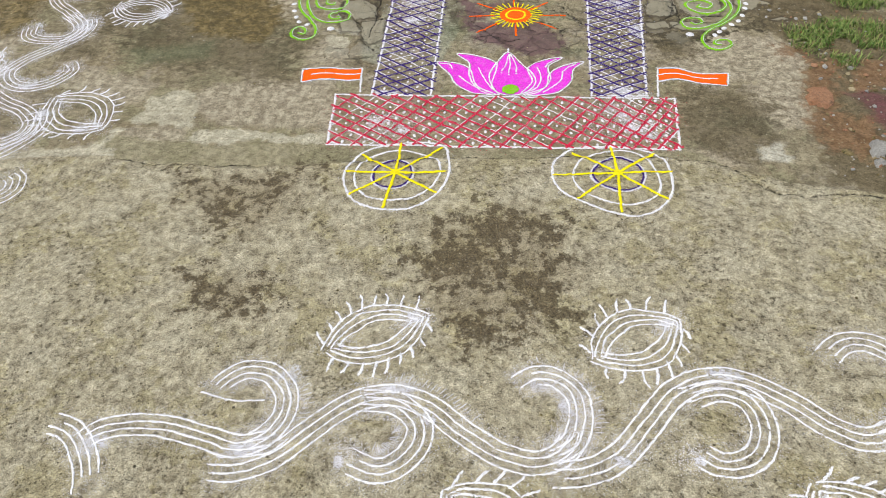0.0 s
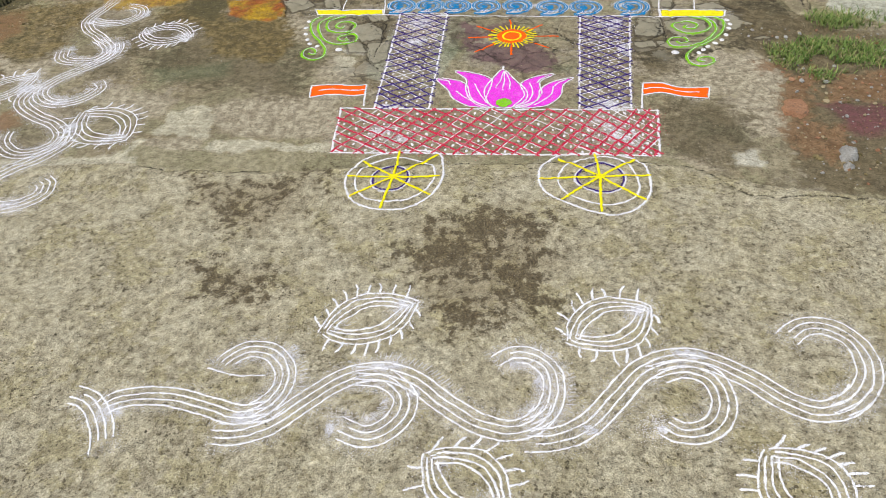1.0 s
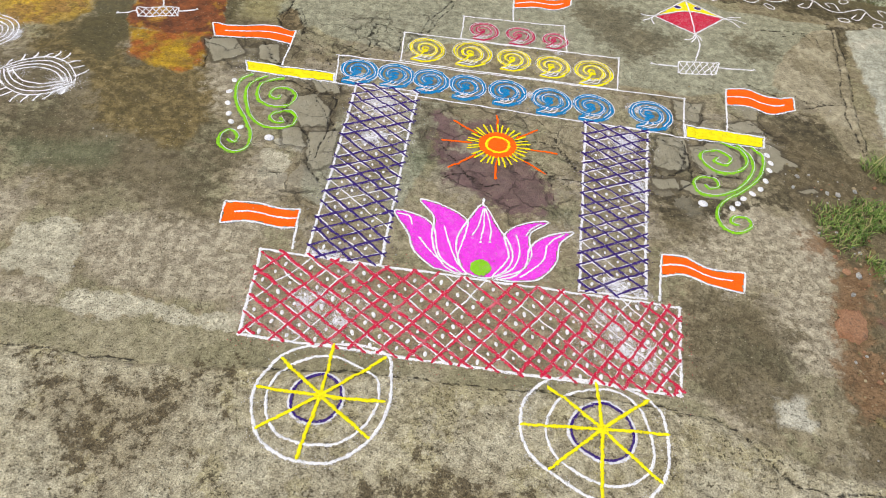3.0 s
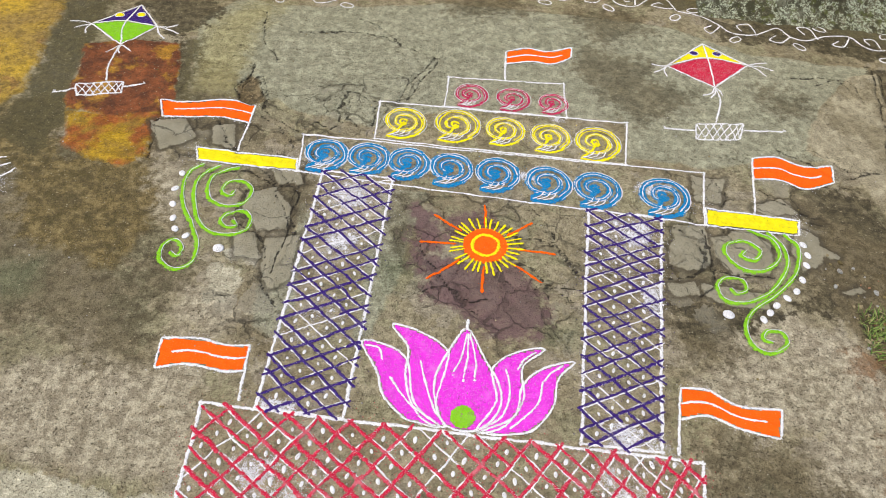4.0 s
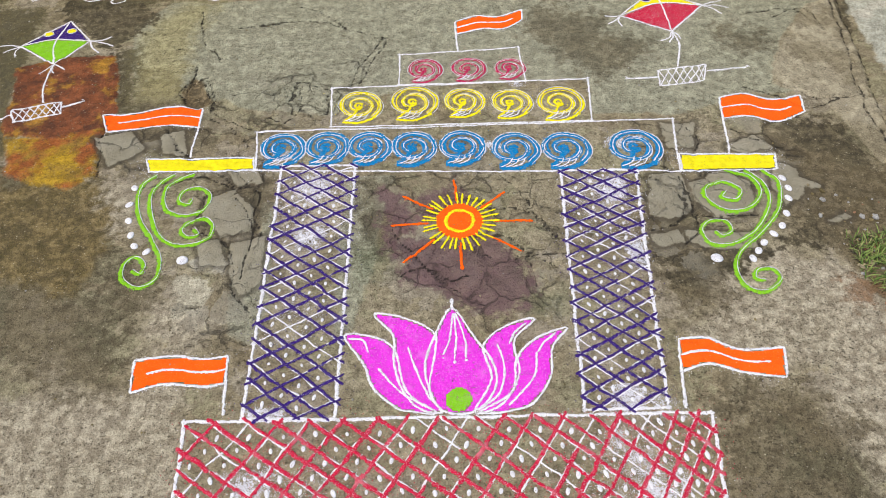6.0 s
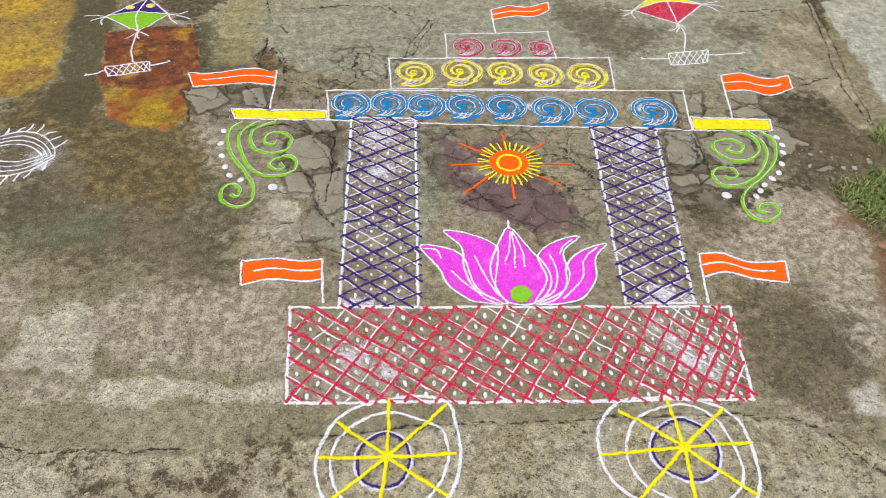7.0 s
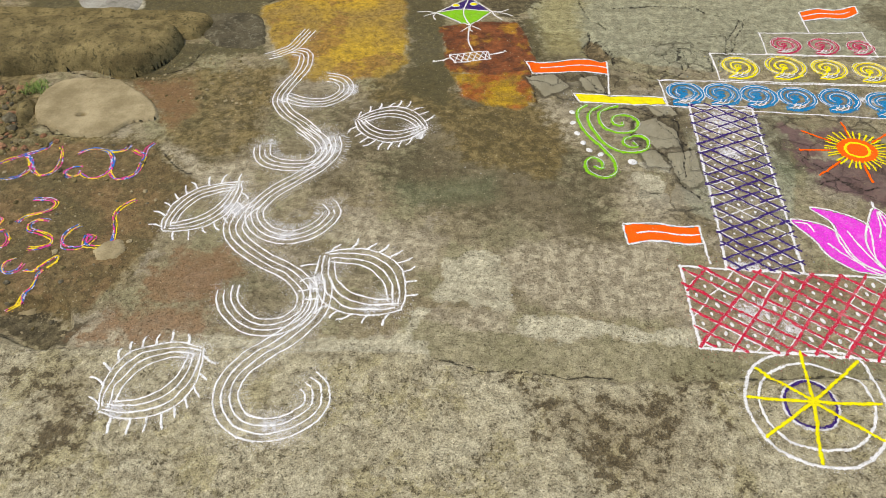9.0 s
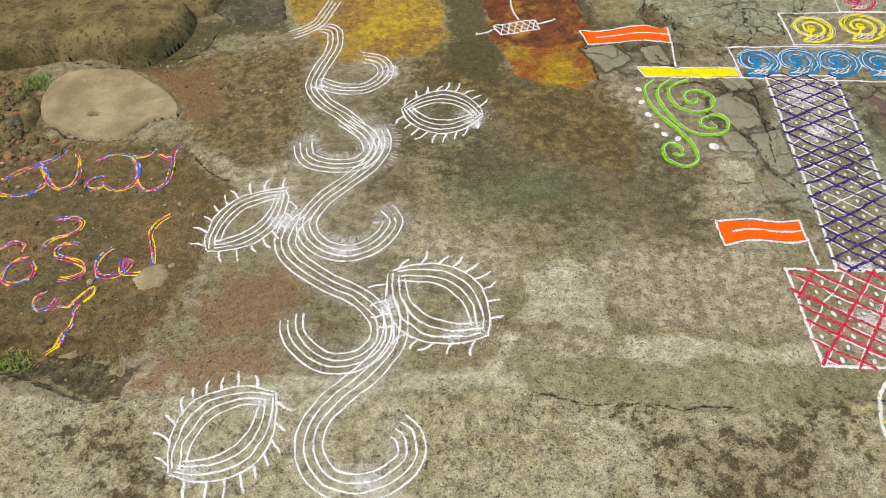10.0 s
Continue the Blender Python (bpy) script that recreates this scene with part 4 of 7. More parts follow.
def dust(parent, centres, spread, count, mat=None, size=0.0011):
    """Loose grains of powder round the given places."""
    c = np.asarray(centres)
    p = c[rng.randint(0, len(c), count)] + rng.normal(0, 1, (count, 2)) * spread
    s = size * rng.uniform(0.5, 1.5, count)
    turn = rng.uniform(0, 6.28, count)
    z = ground_z(p[:, 0], p[:, 1])
    v = []
    for k in range(3):
        a = turn + k * 2.094
        v.append(np.column_stack([p[:, 0] + s * np.cos(a), p[:, 1] + s * np.sin(a), z + 0.0003]))
    v.append(np.column_stack([p, z + s * 0.9]))
    v = np.stack(v, 1).reshape(-1, 3)
    f = [t for i in range(count) for t in ((4 * i, 4 * i + 1, 4 * i + 3), (4 * i + 1, 4 * i + 2, 4 * i + 3), (4 * i + 2, 4 * i, 4 * i + 3))]
    return raw("powder_dust", v, f, mat or WHITE, parent, "loose scattered powder grains", "stuff")


def smears(parent, spots, mat=None, thick=0.55):
    """Soft smudges where powder was spilled or wiped."""
    for x, y, rx, ry in spots:
        cell = 0.004
        gx, gy = np.meshgrid(np.arange(-rx, rx + cell, cell), np.arange(-ry, ry + cell, cell))
        r2 = (gx / rx) ** 2 + (gy / ry) ** 2 + 0.9 * fbm(gx + x, gy + y, 24, 77, 3)
        px, py = x + gx, y + gy
        z = ground_z(px, py) + 0.0008
        idx = np.arange(px.size).reshape(px.shape)
        quads = np.stack([idx[:-1, :-1], idx[:-1, 1:], idx[1:, 1:], idx[1:, :-1]], -1).reshape(-1, 4)
        core = np.where(np.hypot(gx / rx, gy / ry) > 0.96, -2.0, thick - 1.25 * np.clip(r2, 0, 2))
        raw("powder_smear", np.column_stack([px.ravel(), py.ravel(), z.ravel()]), quads.tolist(), mat or FAINT, parent, "thin wiped smear of white powder", "stuff", core.ravel())


def bands(parent, points, lines=4, gap=0.0185, width=0.0050, haze=1800, start=0.0, mat=None, comb=()):
    """Parallel lines drawn with the fingers along one curve."""
    p = spline(points, 0.008)
    tan = np.gradient(p, axis=0)
    tan /= np.linalg.norm(tan, axis=1)[:, None]
    nor = np.stack([-tan[:, 1], tan[:, 0]], -1)
    for k in range(lines):
        cut = rng.randint(0, 4)
        q = (p + nor * gap * (k - (lines - 1) / 2))[cut : len(p) - rng.randint(0, 4)]
        stroke("line", q[::3], mat or LINE, parent, width)
    for lo, hi, side in comb:  # short finger marks at the rim
        part_of = range(int(lo * len(p)), int(hi * len(p)) - 1)
        for i in part_of:
            if rng.rand() < 0.75:
                a = p[i] + nor[i] * side * gap * (lines / 2)
                stroke("finger_mark", [a, a + nor[i] * side * rng.uniform(0.012, 0.026) + tan[i] * 0.004], FAINT, parent, 0.0022, straight=True, high=0.001)
    if haze:
        spread = np.vstack([p + nor * gap * h for h in np.linspace(-lines / 2 - 0.3, lines / 2 + 0.3, 9)])
        dust(parent, spread, gap * 0.4, int(haze * 3.6), FAINT, 0.00085)
    return p


def leaf(a, b, w, loops=4, ticks=16, group="powder leaves", haze=1600, tick=0.036):
    mid = (np.array(a) + np.array(b)) / 2
    ob = thing("rangoli_leaf", mid, "white powder leaf of nested loops with short rays", "floor drawing", group)
    a, b = np.array(a), np.array(b)
    ax = b - a
    nor = np.array([-ax[1], ax[0]]) / np.linalg.norm(ax)
    for side in (1, -1):
        for k in range(loops):
            t = np.linspace(0.045 * k + rng.uniform(-0.02, 0.01), 1 - 0.045 * k + rng.uniform(-0.01, 0.03), 14)
            reach = w * (np.sin(np.pi * np.clip(t, 0, 1)) ** 0.7 - 0.2 * k)
            stroke("arc", a + ax * t[:, None] + nor * (side * reach)[:, None], LINE, ob, 0.0052, wobble=0.0036)
    o = []
    for k in range(ticks):
        side, t = (1, -1)[k % 2], 0.03 + 0.94 * (k // 2 + 0.5 * (k % 2) * 0.6) / (ticks / 2 - 0.6)
        q = a + ax * t + nor * side * w * math.sin(math.pi * min(max(t, 0), 1)) ** 0.7
        o.append(q)
        d = nor * side * 0.9 + ax / np.linalg.norm(ax) * (1.1 * (t - 0.5) + 0.35 * side)
        d /= np.linalg.norm(d)
        bend = np.array([-d[1], d[0]]) * rng.uniform(-0.35, 0.35)
        L = tick * rng.uniform(0.85, 1.3)
        stroke("ray", [q - d * 0.003, q + d * L * 0.6 + bend * L * 0.2, q + (d + bend) * L], LINE, ob, 0.0066)
    o = np.array(o)
    if haze:
        dust(ob, b + (a - b) * np.linspace(0.0, 0.22, 8)[:, None], 0.016, int(haze * 0.5), WHITE, 0.0010)
        dust(ob, np.vstack([o, a + (b - a) * np.linspace(0.05, 0.3, 10)[:, None], a + (b - a) * np.linspace(0.7, 0.95, 10)[:, None]]), 0.018, haze, FAINT)
    return ob


def uv(quad, u, v):
    """A place in a four-cornered panel: bottom left, bottom right, top right, top left."""
    a, b, c, d = (np.array(q) for q in quad)
    return (a * (1 - u) + b * u) * (1 - v) + (d * (1 - u) + c * u) * v


def frame_lines(parent, quad, mat=None, width=0.008, over=0.006):
    for a, b in zip(quad, list(quad[1:]) + [quad[0]]):
        a, b = np.array(a), np.array(b)
        d = (b - a) / np.linalg.norm(b - a)
        stroke("edge_line", [a - d * over, b + d * over], mat or WHITE, parent, width, straight=True, wobble=0.003)


def lattice(parent, quad, family_a, family_b, colour, width=0.0058, over=0.0, broken=0.3, colour_width=0.007):
    """Two families of slanted lines in a panel, each given by where it leaves the panel's two long sides."""
    sets = []
    for fam in (family_a, family_b):
        for (u0, v0), (u1, v1) in fam:
            d = np.array([u1 - u0, v1 - v0])
            lo, hi = 0.0, 1.0
            for s, e in ((u0, d[0]), (v0, d[1])):
                if abs(e) > 1e-9:
                    t0, t1 = sorted(((0 - s) / e, (1 - s) / e))
                    lo, hi = max(lo, t0), min(hi, t1)
            if hi - lo < 0.06:
                continue
            j = rng.uniform(-0.006, 0.006, 4)
            a = uv(quad, u0 + d[0] * (lo - over) + j[0], v0 + d[1] * (lo - over) + j[1])
            b = uv(quad, u0 + d[0] * (hi + over) + j[2], v0 + d[1] * (hi + over) + j[3])
            stroke("white_line", [a, b], WHITE, parent, width, straight=True, wobble=0.004)
            sets.append((a, b))
    for a, b in sets:
        d = b - a
        L = np.linalg.norm(d)
        nor = np.array([-d[1], d[0]]) / L * rng.choice([-1, 1]) * rng.uniform(0.002, 0.0045)
        t = -0.01
        while t < 1:
            e = min(1.02, t + rng.uniform(0.10, 0.34) / max(L, 0.05) * 0.8)
            if rng.rand() > broken and (e - t) * L > 0.012:
                stroke("colour_line", [a + d * t + nor, a + d * e + nor * rng.uniform(0.3, 1.2)], colour, parent, colour_width * rng.uniform(0.75, 1.15), straight=True, lift=0.0008, wobble=0.003)
            t = e


def blob_mesh():
    bm = bmesh.new()
    bmesh.ops.create_icosphere(bm, subdivisions=2, radius=1)
    for v in bm.verts:
        v.co *= 1 + 0.12 * noise.noise(v.co * 2.3)
        v.co.z *= 0.3
    me = bpy.data.meshes.new("dot")
    bm.to_mesh(me)
    bm.free()
    me.materials.append(WHITE)
    me.shade_smooth()
    me.attributes.new("core", "FLOAT", "POINT").data.foreach_set("value", np.ones(len(me.vertices), np.float32))
    return me


DOT = blob_mesh()


def dot(parent, at, r=0.006, long=1.4, turn=0.0):
    ob = new("dot", DOT)
    root = root_of(parent)
    ob.parent = parent
    ob.location = Vector((at[0], at[1], float(ground_z(at[0], at[1])) + 0.001)) - root.location
    ob.scale = (r, r * long, r)
    ob.rotation_euler = (0, 0, turn)
    return ob


# ---- the chariot ----
chariot = thing("rangoli_chariot", (0.53, 0.0), "chariot drawn on concrete in coloured powders, with lattice pillars and wheels", "floor drawing")


def frame_mesh(name, quad, parent, width, label=""):
    """The four edge lines of a panel as one mesh."""
    v, f, cores = [], [], []
    for a, b in zip(quad, list(quad[1:]) + [quad[0]]):
        a, b = np.array(a), np.array(b)
        d = (b - a) / np.linalg.norm(b - a)
        n = max(4, int(np.linalg.norm(b - a) / 0.006))
        p = a - d * 0.006 + (b - a + d * 0.012) * np.linspace(0, 1, n)[:, None]
        p = p + 0.004 * np.stack([value_noise(p[:, 0], p[:, 1], 22, 3), value_noise(p[:, 0], p[:, 1], 22, 4)], -1)
        w, g, c = ribbon(p, width)
        base = sum(map(len, v))
        f += [tuple(i + base for i in t) for t in g]
        v.append(w)
        cores.append(c)
    return raw(name, np.vstack(v), f, WHITE, parent, label, core=np.concatenate(cores))


def base_panel():
    quad = [(-0.004, 0.001), (1.060, -0.004), (1.084, 0.271), (-0.023, 0.274)]
    ob = frame_mesh("platform", quad, chariot, 0.0085, "base panel with crimson and white diamond lattice")
    a0, b0 = [-0.19], [-0.40]
    while a0[-1] < 1.0:
        a0.append(a0[-1] + 0.063 - 0.024 * min(1, max(0, (a0[-1] - 0.55) / 0.3)))
    while b0[-1] < 1.0:
        b0.append(b0[-1] + 0.064 - 0.018 * min(1, max(0, (b0[-1] - 0.45) / 0.3)))
    fa = [((u, 0), (u + 0.185 - 0.05 * max(0, u), 1)) for u in a0]
    fb = [((u, 1), (u + 0.37 - 0.10 * max(0, u), 0)) for u in b0]
    lattice(ob, quad, fa, fb, RED, 0.0046, 0.0, 0.13, 0.0096)
    for i in range(len(fa) - 1):
        for j in range(len(fb) - 1):
            sa = (fa[i][1][0] - fa[i][0][0])
            sb = (fb[j][1][0] - fb[j][0][0])
            ua, ub = (fa[i][0][0] + fa[i + 1][0][0]) / 2, (fb[j][0][0] + fb[j + 1][0][0]) / 2
            v = (ub + sb - ua) / (sa + sb)
            u = ua + sa * v
            if 0.015 < u < 0.985 and 0.05 < v < 0.95:
                dot(ob, uv(quad, u, v) + rng.uniform(-0.003, 0.003, 2), 0.0042 * rng.uniform(0.8, 1.2), rng.uniform(1.4, 2.1), rng.uniform(-0.4, 0.4))
    dust(ob, [uv(quad, 0.18, 0.35), uv(quad, 0.22, 0.45), uv(quad, 0.15, 0.25)], 0.04, 1500, FAINT)
    dust(ob, [uv(quad, u, v) for u in (0.80, 0.84, 0.9) for v in (0.3, 0.5, 0.7)], 0.035, 2200, FAINT)
    dust(ob, [uv(quad, u, v) for u in np.linspace(0, 1, 30) for v in np.linspace(0, 1, 7)], 0.02, 2500, RED, 0.0011)


base_panel()


def pillar(quad):
    ob = frame_mesh("pillar", quad, chariot, 0.008, "pillar with violet and white lattice")
    v0 = [-0.22 + 0.067 * i for i in range(19)]
    fa = [((0, v), (1, v + 0.15)) for v in v0]
    fb = [((0, v + 0.2), (1, v)) for v in v0]
    lattice(ob, quad, fa, fb, PURPLE, 0.0042, 0.03, 0.10, 0.0080)
    for i in range(len(v0) - 1):
        for j in range(len(v0) - 1):
            u = (v0[j] + 0.2 - v0[i]) / 0.35
            v = v0[i] + 0.033 + 0.15 * u
            if 0.06 < u < 0.95 and 0.02 < v < 0.98:
                dot(ob, uv(quad, u, v) + rng.uniform(-0.003, 0.003, 2), 0.0036 * rng.uniform(0.8, 1.2), rng.uniform(1.4, 2.0), rng.uniform(-0.5, 0.5))
    dust(ob, [uv(quad, u, v) for u in (0.2, 0.5, 0.8) for v in (0.7, 0.82, 0.92)], 0.03, 2200, FAINT)
    dust(ob, [uv(quad, u, v) for u in np.linspace(0, 1, 6) for v in np.linspace(0, 1, 20)], 0.02, 1200, PURPLE, 0.0011)


pillar([(0.099, 0.278), (0.294, 0.276), (0.292, 1.044), (0.090, 1.046)])
pillar([(0.821, 0.284), (0.996, 0.283), (1.052, 0.996), (0.850, 1.001)])


def curl(parent, c, r, colour, width):
    """One wound spiral with a stem and three white comb strokes."""
    t = np.linspace(0, 1, 46)
    a = 1.2 + t * 2 * math.pi * 2.15
    rad = r * (0.16 + 0.84 * t**0.9)
    p = np.stack([c[0] + rad * np.cos(-a + 0.9), c[1] + rad * np.sin(-a + 0.9) * 0.98], -1)
    stroke("spiral", p[::2], colour, parent, width * 0.8, wobble=0.003)
    stroke("spiral", (np.array(c) + (p - np.array(c)) * 0.87)[8::2], colour, parent, width * 0.5, wobble=0.004, lift=0.0003)
    stroke("spiral_highlight", (np.array(c) + (p - np.array(c)) * 0.94)[6::2], FAINT, parent, width * 0.24, wobble=0.003, lift=0.0005)
    stroke("spiral_highlight", (np.array(c) + (p - np.array(c)) * 1.09)[14::2], FAINT, parent, width * 0.25, wobble=0.003)
    stroke("spiral_core", np.stack([c[0] + r * 0.14 * np.cos(np.linspace(0, 6, 10)), c[1] + r * 0.14 * np.sin(np.linspace(0, 6, 10))], -1), colour, parent, width * 0.9)
    c = np.array(c)
    stroke("stem", [c + (0.05 * r, 0), c + (-0.15 * r, -0.5 * r), c + (-0.55 * r, -0.95 * r)], colour, parent, width)
    stroke("foot", [c + (-0.6 * r, -1.0 * r), c + (0.1 * r, -1.05 * r), c + (0.75 * r, -0.7 * r)], colour, parent, width)
    for k in range(3):
        o = c + ((-0.05 + 0.22 * k) * r, -0.52 * r - 0.02 * k * r)
        stroke("comb_stroke", [o, o + (-0.14 * r, -0.26 * r), o + (-0.5 * r, -0.44 * r)], WHITE, parent, 0.0045, lift=0.0006)


def band(quad, centres, radii, colour, name, label, width):
    ob = frame_mesh(name, quad, chariot, 0.006, label)
    for c, r in zip(centres, radii):
        curl(ob, c, r, colour, width)
        dust(ob, [c], r * 0.5, 160, colour)


band([(0.020, 1.030), (1.171, 0.989), (1.194, 1.201), (0.001, 1.189)], [(0.078, 1.116), (0.203, 1.119), (0.322, 1.118), (0.447, 1.113), (0.583, 1.110), (0.730, 1.093), (0.871, 1.090), (1.063, 1.087)], [0.069, 0.068, 0.067, 0.069, 0.071, 0.074, 0.075, 0.080], BLUE, "spiral_band", "powder-drawn band with a row of blue spirals", 0.0175)
band([(0.211, 1.202), (0.965, 1.203), (0.978, 1.396), (0.202, 1.376)], [(0.287, 1.294), (0.446, 1.308), (0.595, 1.304), (0.734, 1.294), (0.877, 1.289)], [0.072, 0.078, 0.068, 0.068, 0.078], YELLOW, "spiral_band", "powder-drawn band with a row of yellow spirals", 0.009)
band([(0.405, 1.386), (0.790, 1.392), (0.780, 1.563), (0.402, 1.537)], [(0.478, 1.459), (0.614, 1.461), (0.742, 1.458)], [0.059, 0.060, 0.052], PINK, "spiral_band", "powder-drawn band with a row of crimson spirals", 0.0085)


def wheel(outer, middle, inner, centre, ends):
    ob = stroke("wheel", outer, WHITE, chariot, 0.0082, closed=True, label="white wheel with yellow spokes and violet hub ring")
    stroke("inner_rim", middle, WHITE, ob, 0.007, closed=True)
    hub = np.array(inner)
    stroke("hub_ring", hub, FAINT, ob, 0.010, closed=True)
    stroke("violet_ring", hub + (hub.mean(0) - hub) * 0.06, PURPLE, ob, 0.0075, closed=True, lift=0.0006)
    for e in ends:
        stroke("spoke", [centre, e], YELLOW, ob, 0.0088, straight=True, lift=0.0010, high=0.003)
    fill("hub", np.array(centre) + 0.016 * np.stack([np.cos(np.linspace(0, 6.2, 16)), np.sin(np.linspace(0, 6.2, 16))], -1), YELLOW, ob, cell=0.004, lift=0.0022)
    dust(ob, outer, 0.014, 500, FAINT)


wheel([(0.203, 0.003), (0.139, -0.019), (0.101, -0.059), (0.078, -0.118), (0.078, -0.177), (0.109, -0.253), (0.164, -0.290), (0.218, -0.300), (0.277, -0.293), (0.332, -0.252), (0.365, -0.203), (0.382, -0.131), (0.375, -0.063), (0.357, -0.003), (0.287, 0.015)], [(0.219, -0.026), (0.141, -0.062), (0.108, -0.125), (0.113, -0.190), (0.151, -0.244), (0.218, -0.258), (0.284, -0.247), (0.335, -0.197), (0.355, -0.139), (0.342, -0.072), (0.291, -0.042)], [(0.219, -0.074), (0.167, -0.108), (0.158, -0.153), (0.175, -0.195), (0.218, -0.209), (0.255, -0.193), (0.275, -0.149), (0.264, -0.100)], [(0.224, -0.136)][0], [(0.226, 0.010), (0.356, -0.006), (0.373, -0.131), (0.352, -0.227), (0.206, -0.298), (0.102, -0.239), (0.076, -0.136), (0.111, -0.047)])
wheel([(0.744, -0.008), (0.699, -0.054), (0.682, -0.100), (0.682, -0.158), (0.711, -0.219), (0.782, -0.263), (0.843, -0.293), (0.908, -0.302), (0.970, -0.267), (1.005, -0.210), (1.016, -0.148), (1.008, -0.063), (0.970, -0.022), (0.912, -0.003), (0.824, 0.002)], [(0.870, -0.017), (0.788, -0.043), (0.747, -0.098), (0.739, -0.156), (0.766, -0.211), (0.843, -0.252), (0.912, -0.252), (0.963, -0.218), (0.980, -0.177), (0.977, -0.120), (0.959, -0.061), (0.919, -0.024)], [(0.867, -0.053), (0.817, -0.078), (0.790, -0.126), (0.800, -0.168), (0.846, -0.199), (0.892, -0.201), (0.926, -0.178), (0.942, -0.136), (0.931, -0.092), (0.902, -0.063)], [(0.867, -0.124)][0], [(0.856, 0.001), (0.982, -0.027), (1.021, -0.114), (0.995, -0.237), (0.861, -0.295), (0.744, -0.241), (0.679, -0.140), (0.740, -0.026)])


def flag(top, bottom, pole, size):
    """Top and bottom edges run from the pole outwards."""
    ob = thing("rangoli_flag", pole[-1], f"{size} orange powder flag outlined in white on a white pole", "floor drawing", "powder flags")
    t, b = spline(top), spline(bottom)
    n = 24
    t = t[np.linspace(0, len(t) - 1, n).astype(int)]
    b = b[np.linspace(0, len(b) - 1, n).astype(int)]
    fill("cloth", np.vstack([t, b[::-1]]), ORANGE, ob, "solid orange powder cloth")
    stroke("hem", top, WHITE, ob, 0.0068, lift=0.0008)
    stroke("hem", bottom, WHITE, ob, 0.0068, lift=0.0008)
    stroke("stripe", ((t + b) / 2)[::4], WHITE, ob, 0.0058, lift=0.0014)
    stroke("fly_edge", [top[-1], bottom[-1]], WHITE, ob, 0.0062, straight=True, lift=0.0008)
    stroke("pole", pole, WHITE, ob, 0.0068, straight=True, lift=0.0008)
    dust(ob, np.vstack([t, b]), 0.008, 200, WHITE)


flag([(0.044, 0.433), (-0.005, 0.426), (-0.081, 0.436), (-0.167, 0.428)], [(0.049, 0.365), (-0.001, 0.357), (-0.082, 0.367), (-0.155, 0.346)], [(0.044, 0.433), (0.056, 0.286)], "large")
flag([(1.053, 0.454), (1.117, 0.456), (1.182, 0.423), (1.282, 0.425)], [(1.043, 0.370), (1.107, 0.388), (1.179, 0.363), (1.265, 0.350)], [(1.053, 0.454), (1.032, 0.280)], "large")
flag([(-0.174, 1.295), (-0.271, 1.310), (-0.370, 1.282), (-0.466, 1.274)], [(-0.168, 1.213), (-0.264, 1.227), (-0.364, 1.211), (-0.436, 1.203)], [(-0.174, 1.295), (-0.174, 1.091)], "medium")
flag([(1.349, 1.287), (1.423, 1.302), (1.499, 1.273), (1.587, 1.288)], [(1.335, 1.194), (1.414, 1.203), (1.488, 1.176), (1.578, 1.214)], [(1.349, 1.287), (1.320, 1.048)], "medium")
flag([(0.582, 1.708), (0.655, 1.738), (0.728, 1.732), (0.808, 1.770)], [(0.586, 1.641), (0.672, 1.668), (0.744, 1.665), (0.804, 1.709)], [(0.582, 1.708), (0.587, 1.552)], "small")


def bar(quad):
    ob = thing("yellow_bar", uv(quad, 0.5, 0.5), "solid yellow powder bar edged in white", "floor drawing", "yellow bars")
    fill("bar_fill", quad, YELLOW, ob, "yellow powder fill")
    frame_lines(ob, quad, width=0.0065, over=0.003)
    dust(ob, quad, 0.02, 260, FAINT)


bar([(-0.276, 1.035), (0.017, 1.030), (0.006, 1.081), (-0.294, 1.086)])
bar([(1.176, 0.989), (1.430, 0.987), (1.444, 1.046), (1.184, 1.053)])


def scroll(lines, dots, big):
    ob = thing("green_scroll", lines[0][0], "green powder scroll of three curling tendrils with white dots", "floor drawing", "green scrolls")
    for line in lines:
        stroke("tendril", line, GREEN, ob, 0.0125, wobble=0.002)
        stroke("tendril_highlight", np.array(line) + 0.004, FAINT, ob, 0.0022, lift=0.0012)
    for d in dots:
        dot(ob, d, 0.009, 1.35, rng.uniform(-0.8, 0.8))
    dot(ob, big, 0.014, 1.1, 1.2)


scroll([[(-0.251, 1.020), (-0.286, 0.973), (-0.263, 0.866), (-0.210, 0.784), (-0.177, 0.721), (-0.174, 0.660), (-0.209, 0.634), (-0.254, 0.660), (-0.262, 0.705), (-0.238, 0.728), (-0.212, 0.705), (-0.216, 0.675), (-0.238, 0.687)], [(-0.202, 1.022), (-0.240, 0.983), (-0.247, 0.919), (-0.207, 0.816), (-0.162, 0.771), (-0.115, 0.766), (-0.075, 0.785), (-0.065, 0.827), (-0.091, 0.855), (-0.128, 0.843), (-0.143, 0.814), (-0.122, 0.793), (-0.098, 0.801), (-0.113, 0.824)], [(-0.146, 1.023), (-0.201, 0.993), (-0.214, 0.937), (-0.193, 0.885), (-0.141, 0.868), (-0.094, 0.895), (-0.091, 0.940), (-0.125, 0.967), (-0.164, 0.957), (-0.171, 0.920), (-0.145, 0.907), (-0.137, 0.930)]], [(-0.301, 0.976), (-0.299, 0.913), (-0.286, 0.854), (-0.268, 0.804), (-0.250, 0.767), (-0.215, 0.748)], [(-0.119, 0.718)][0])
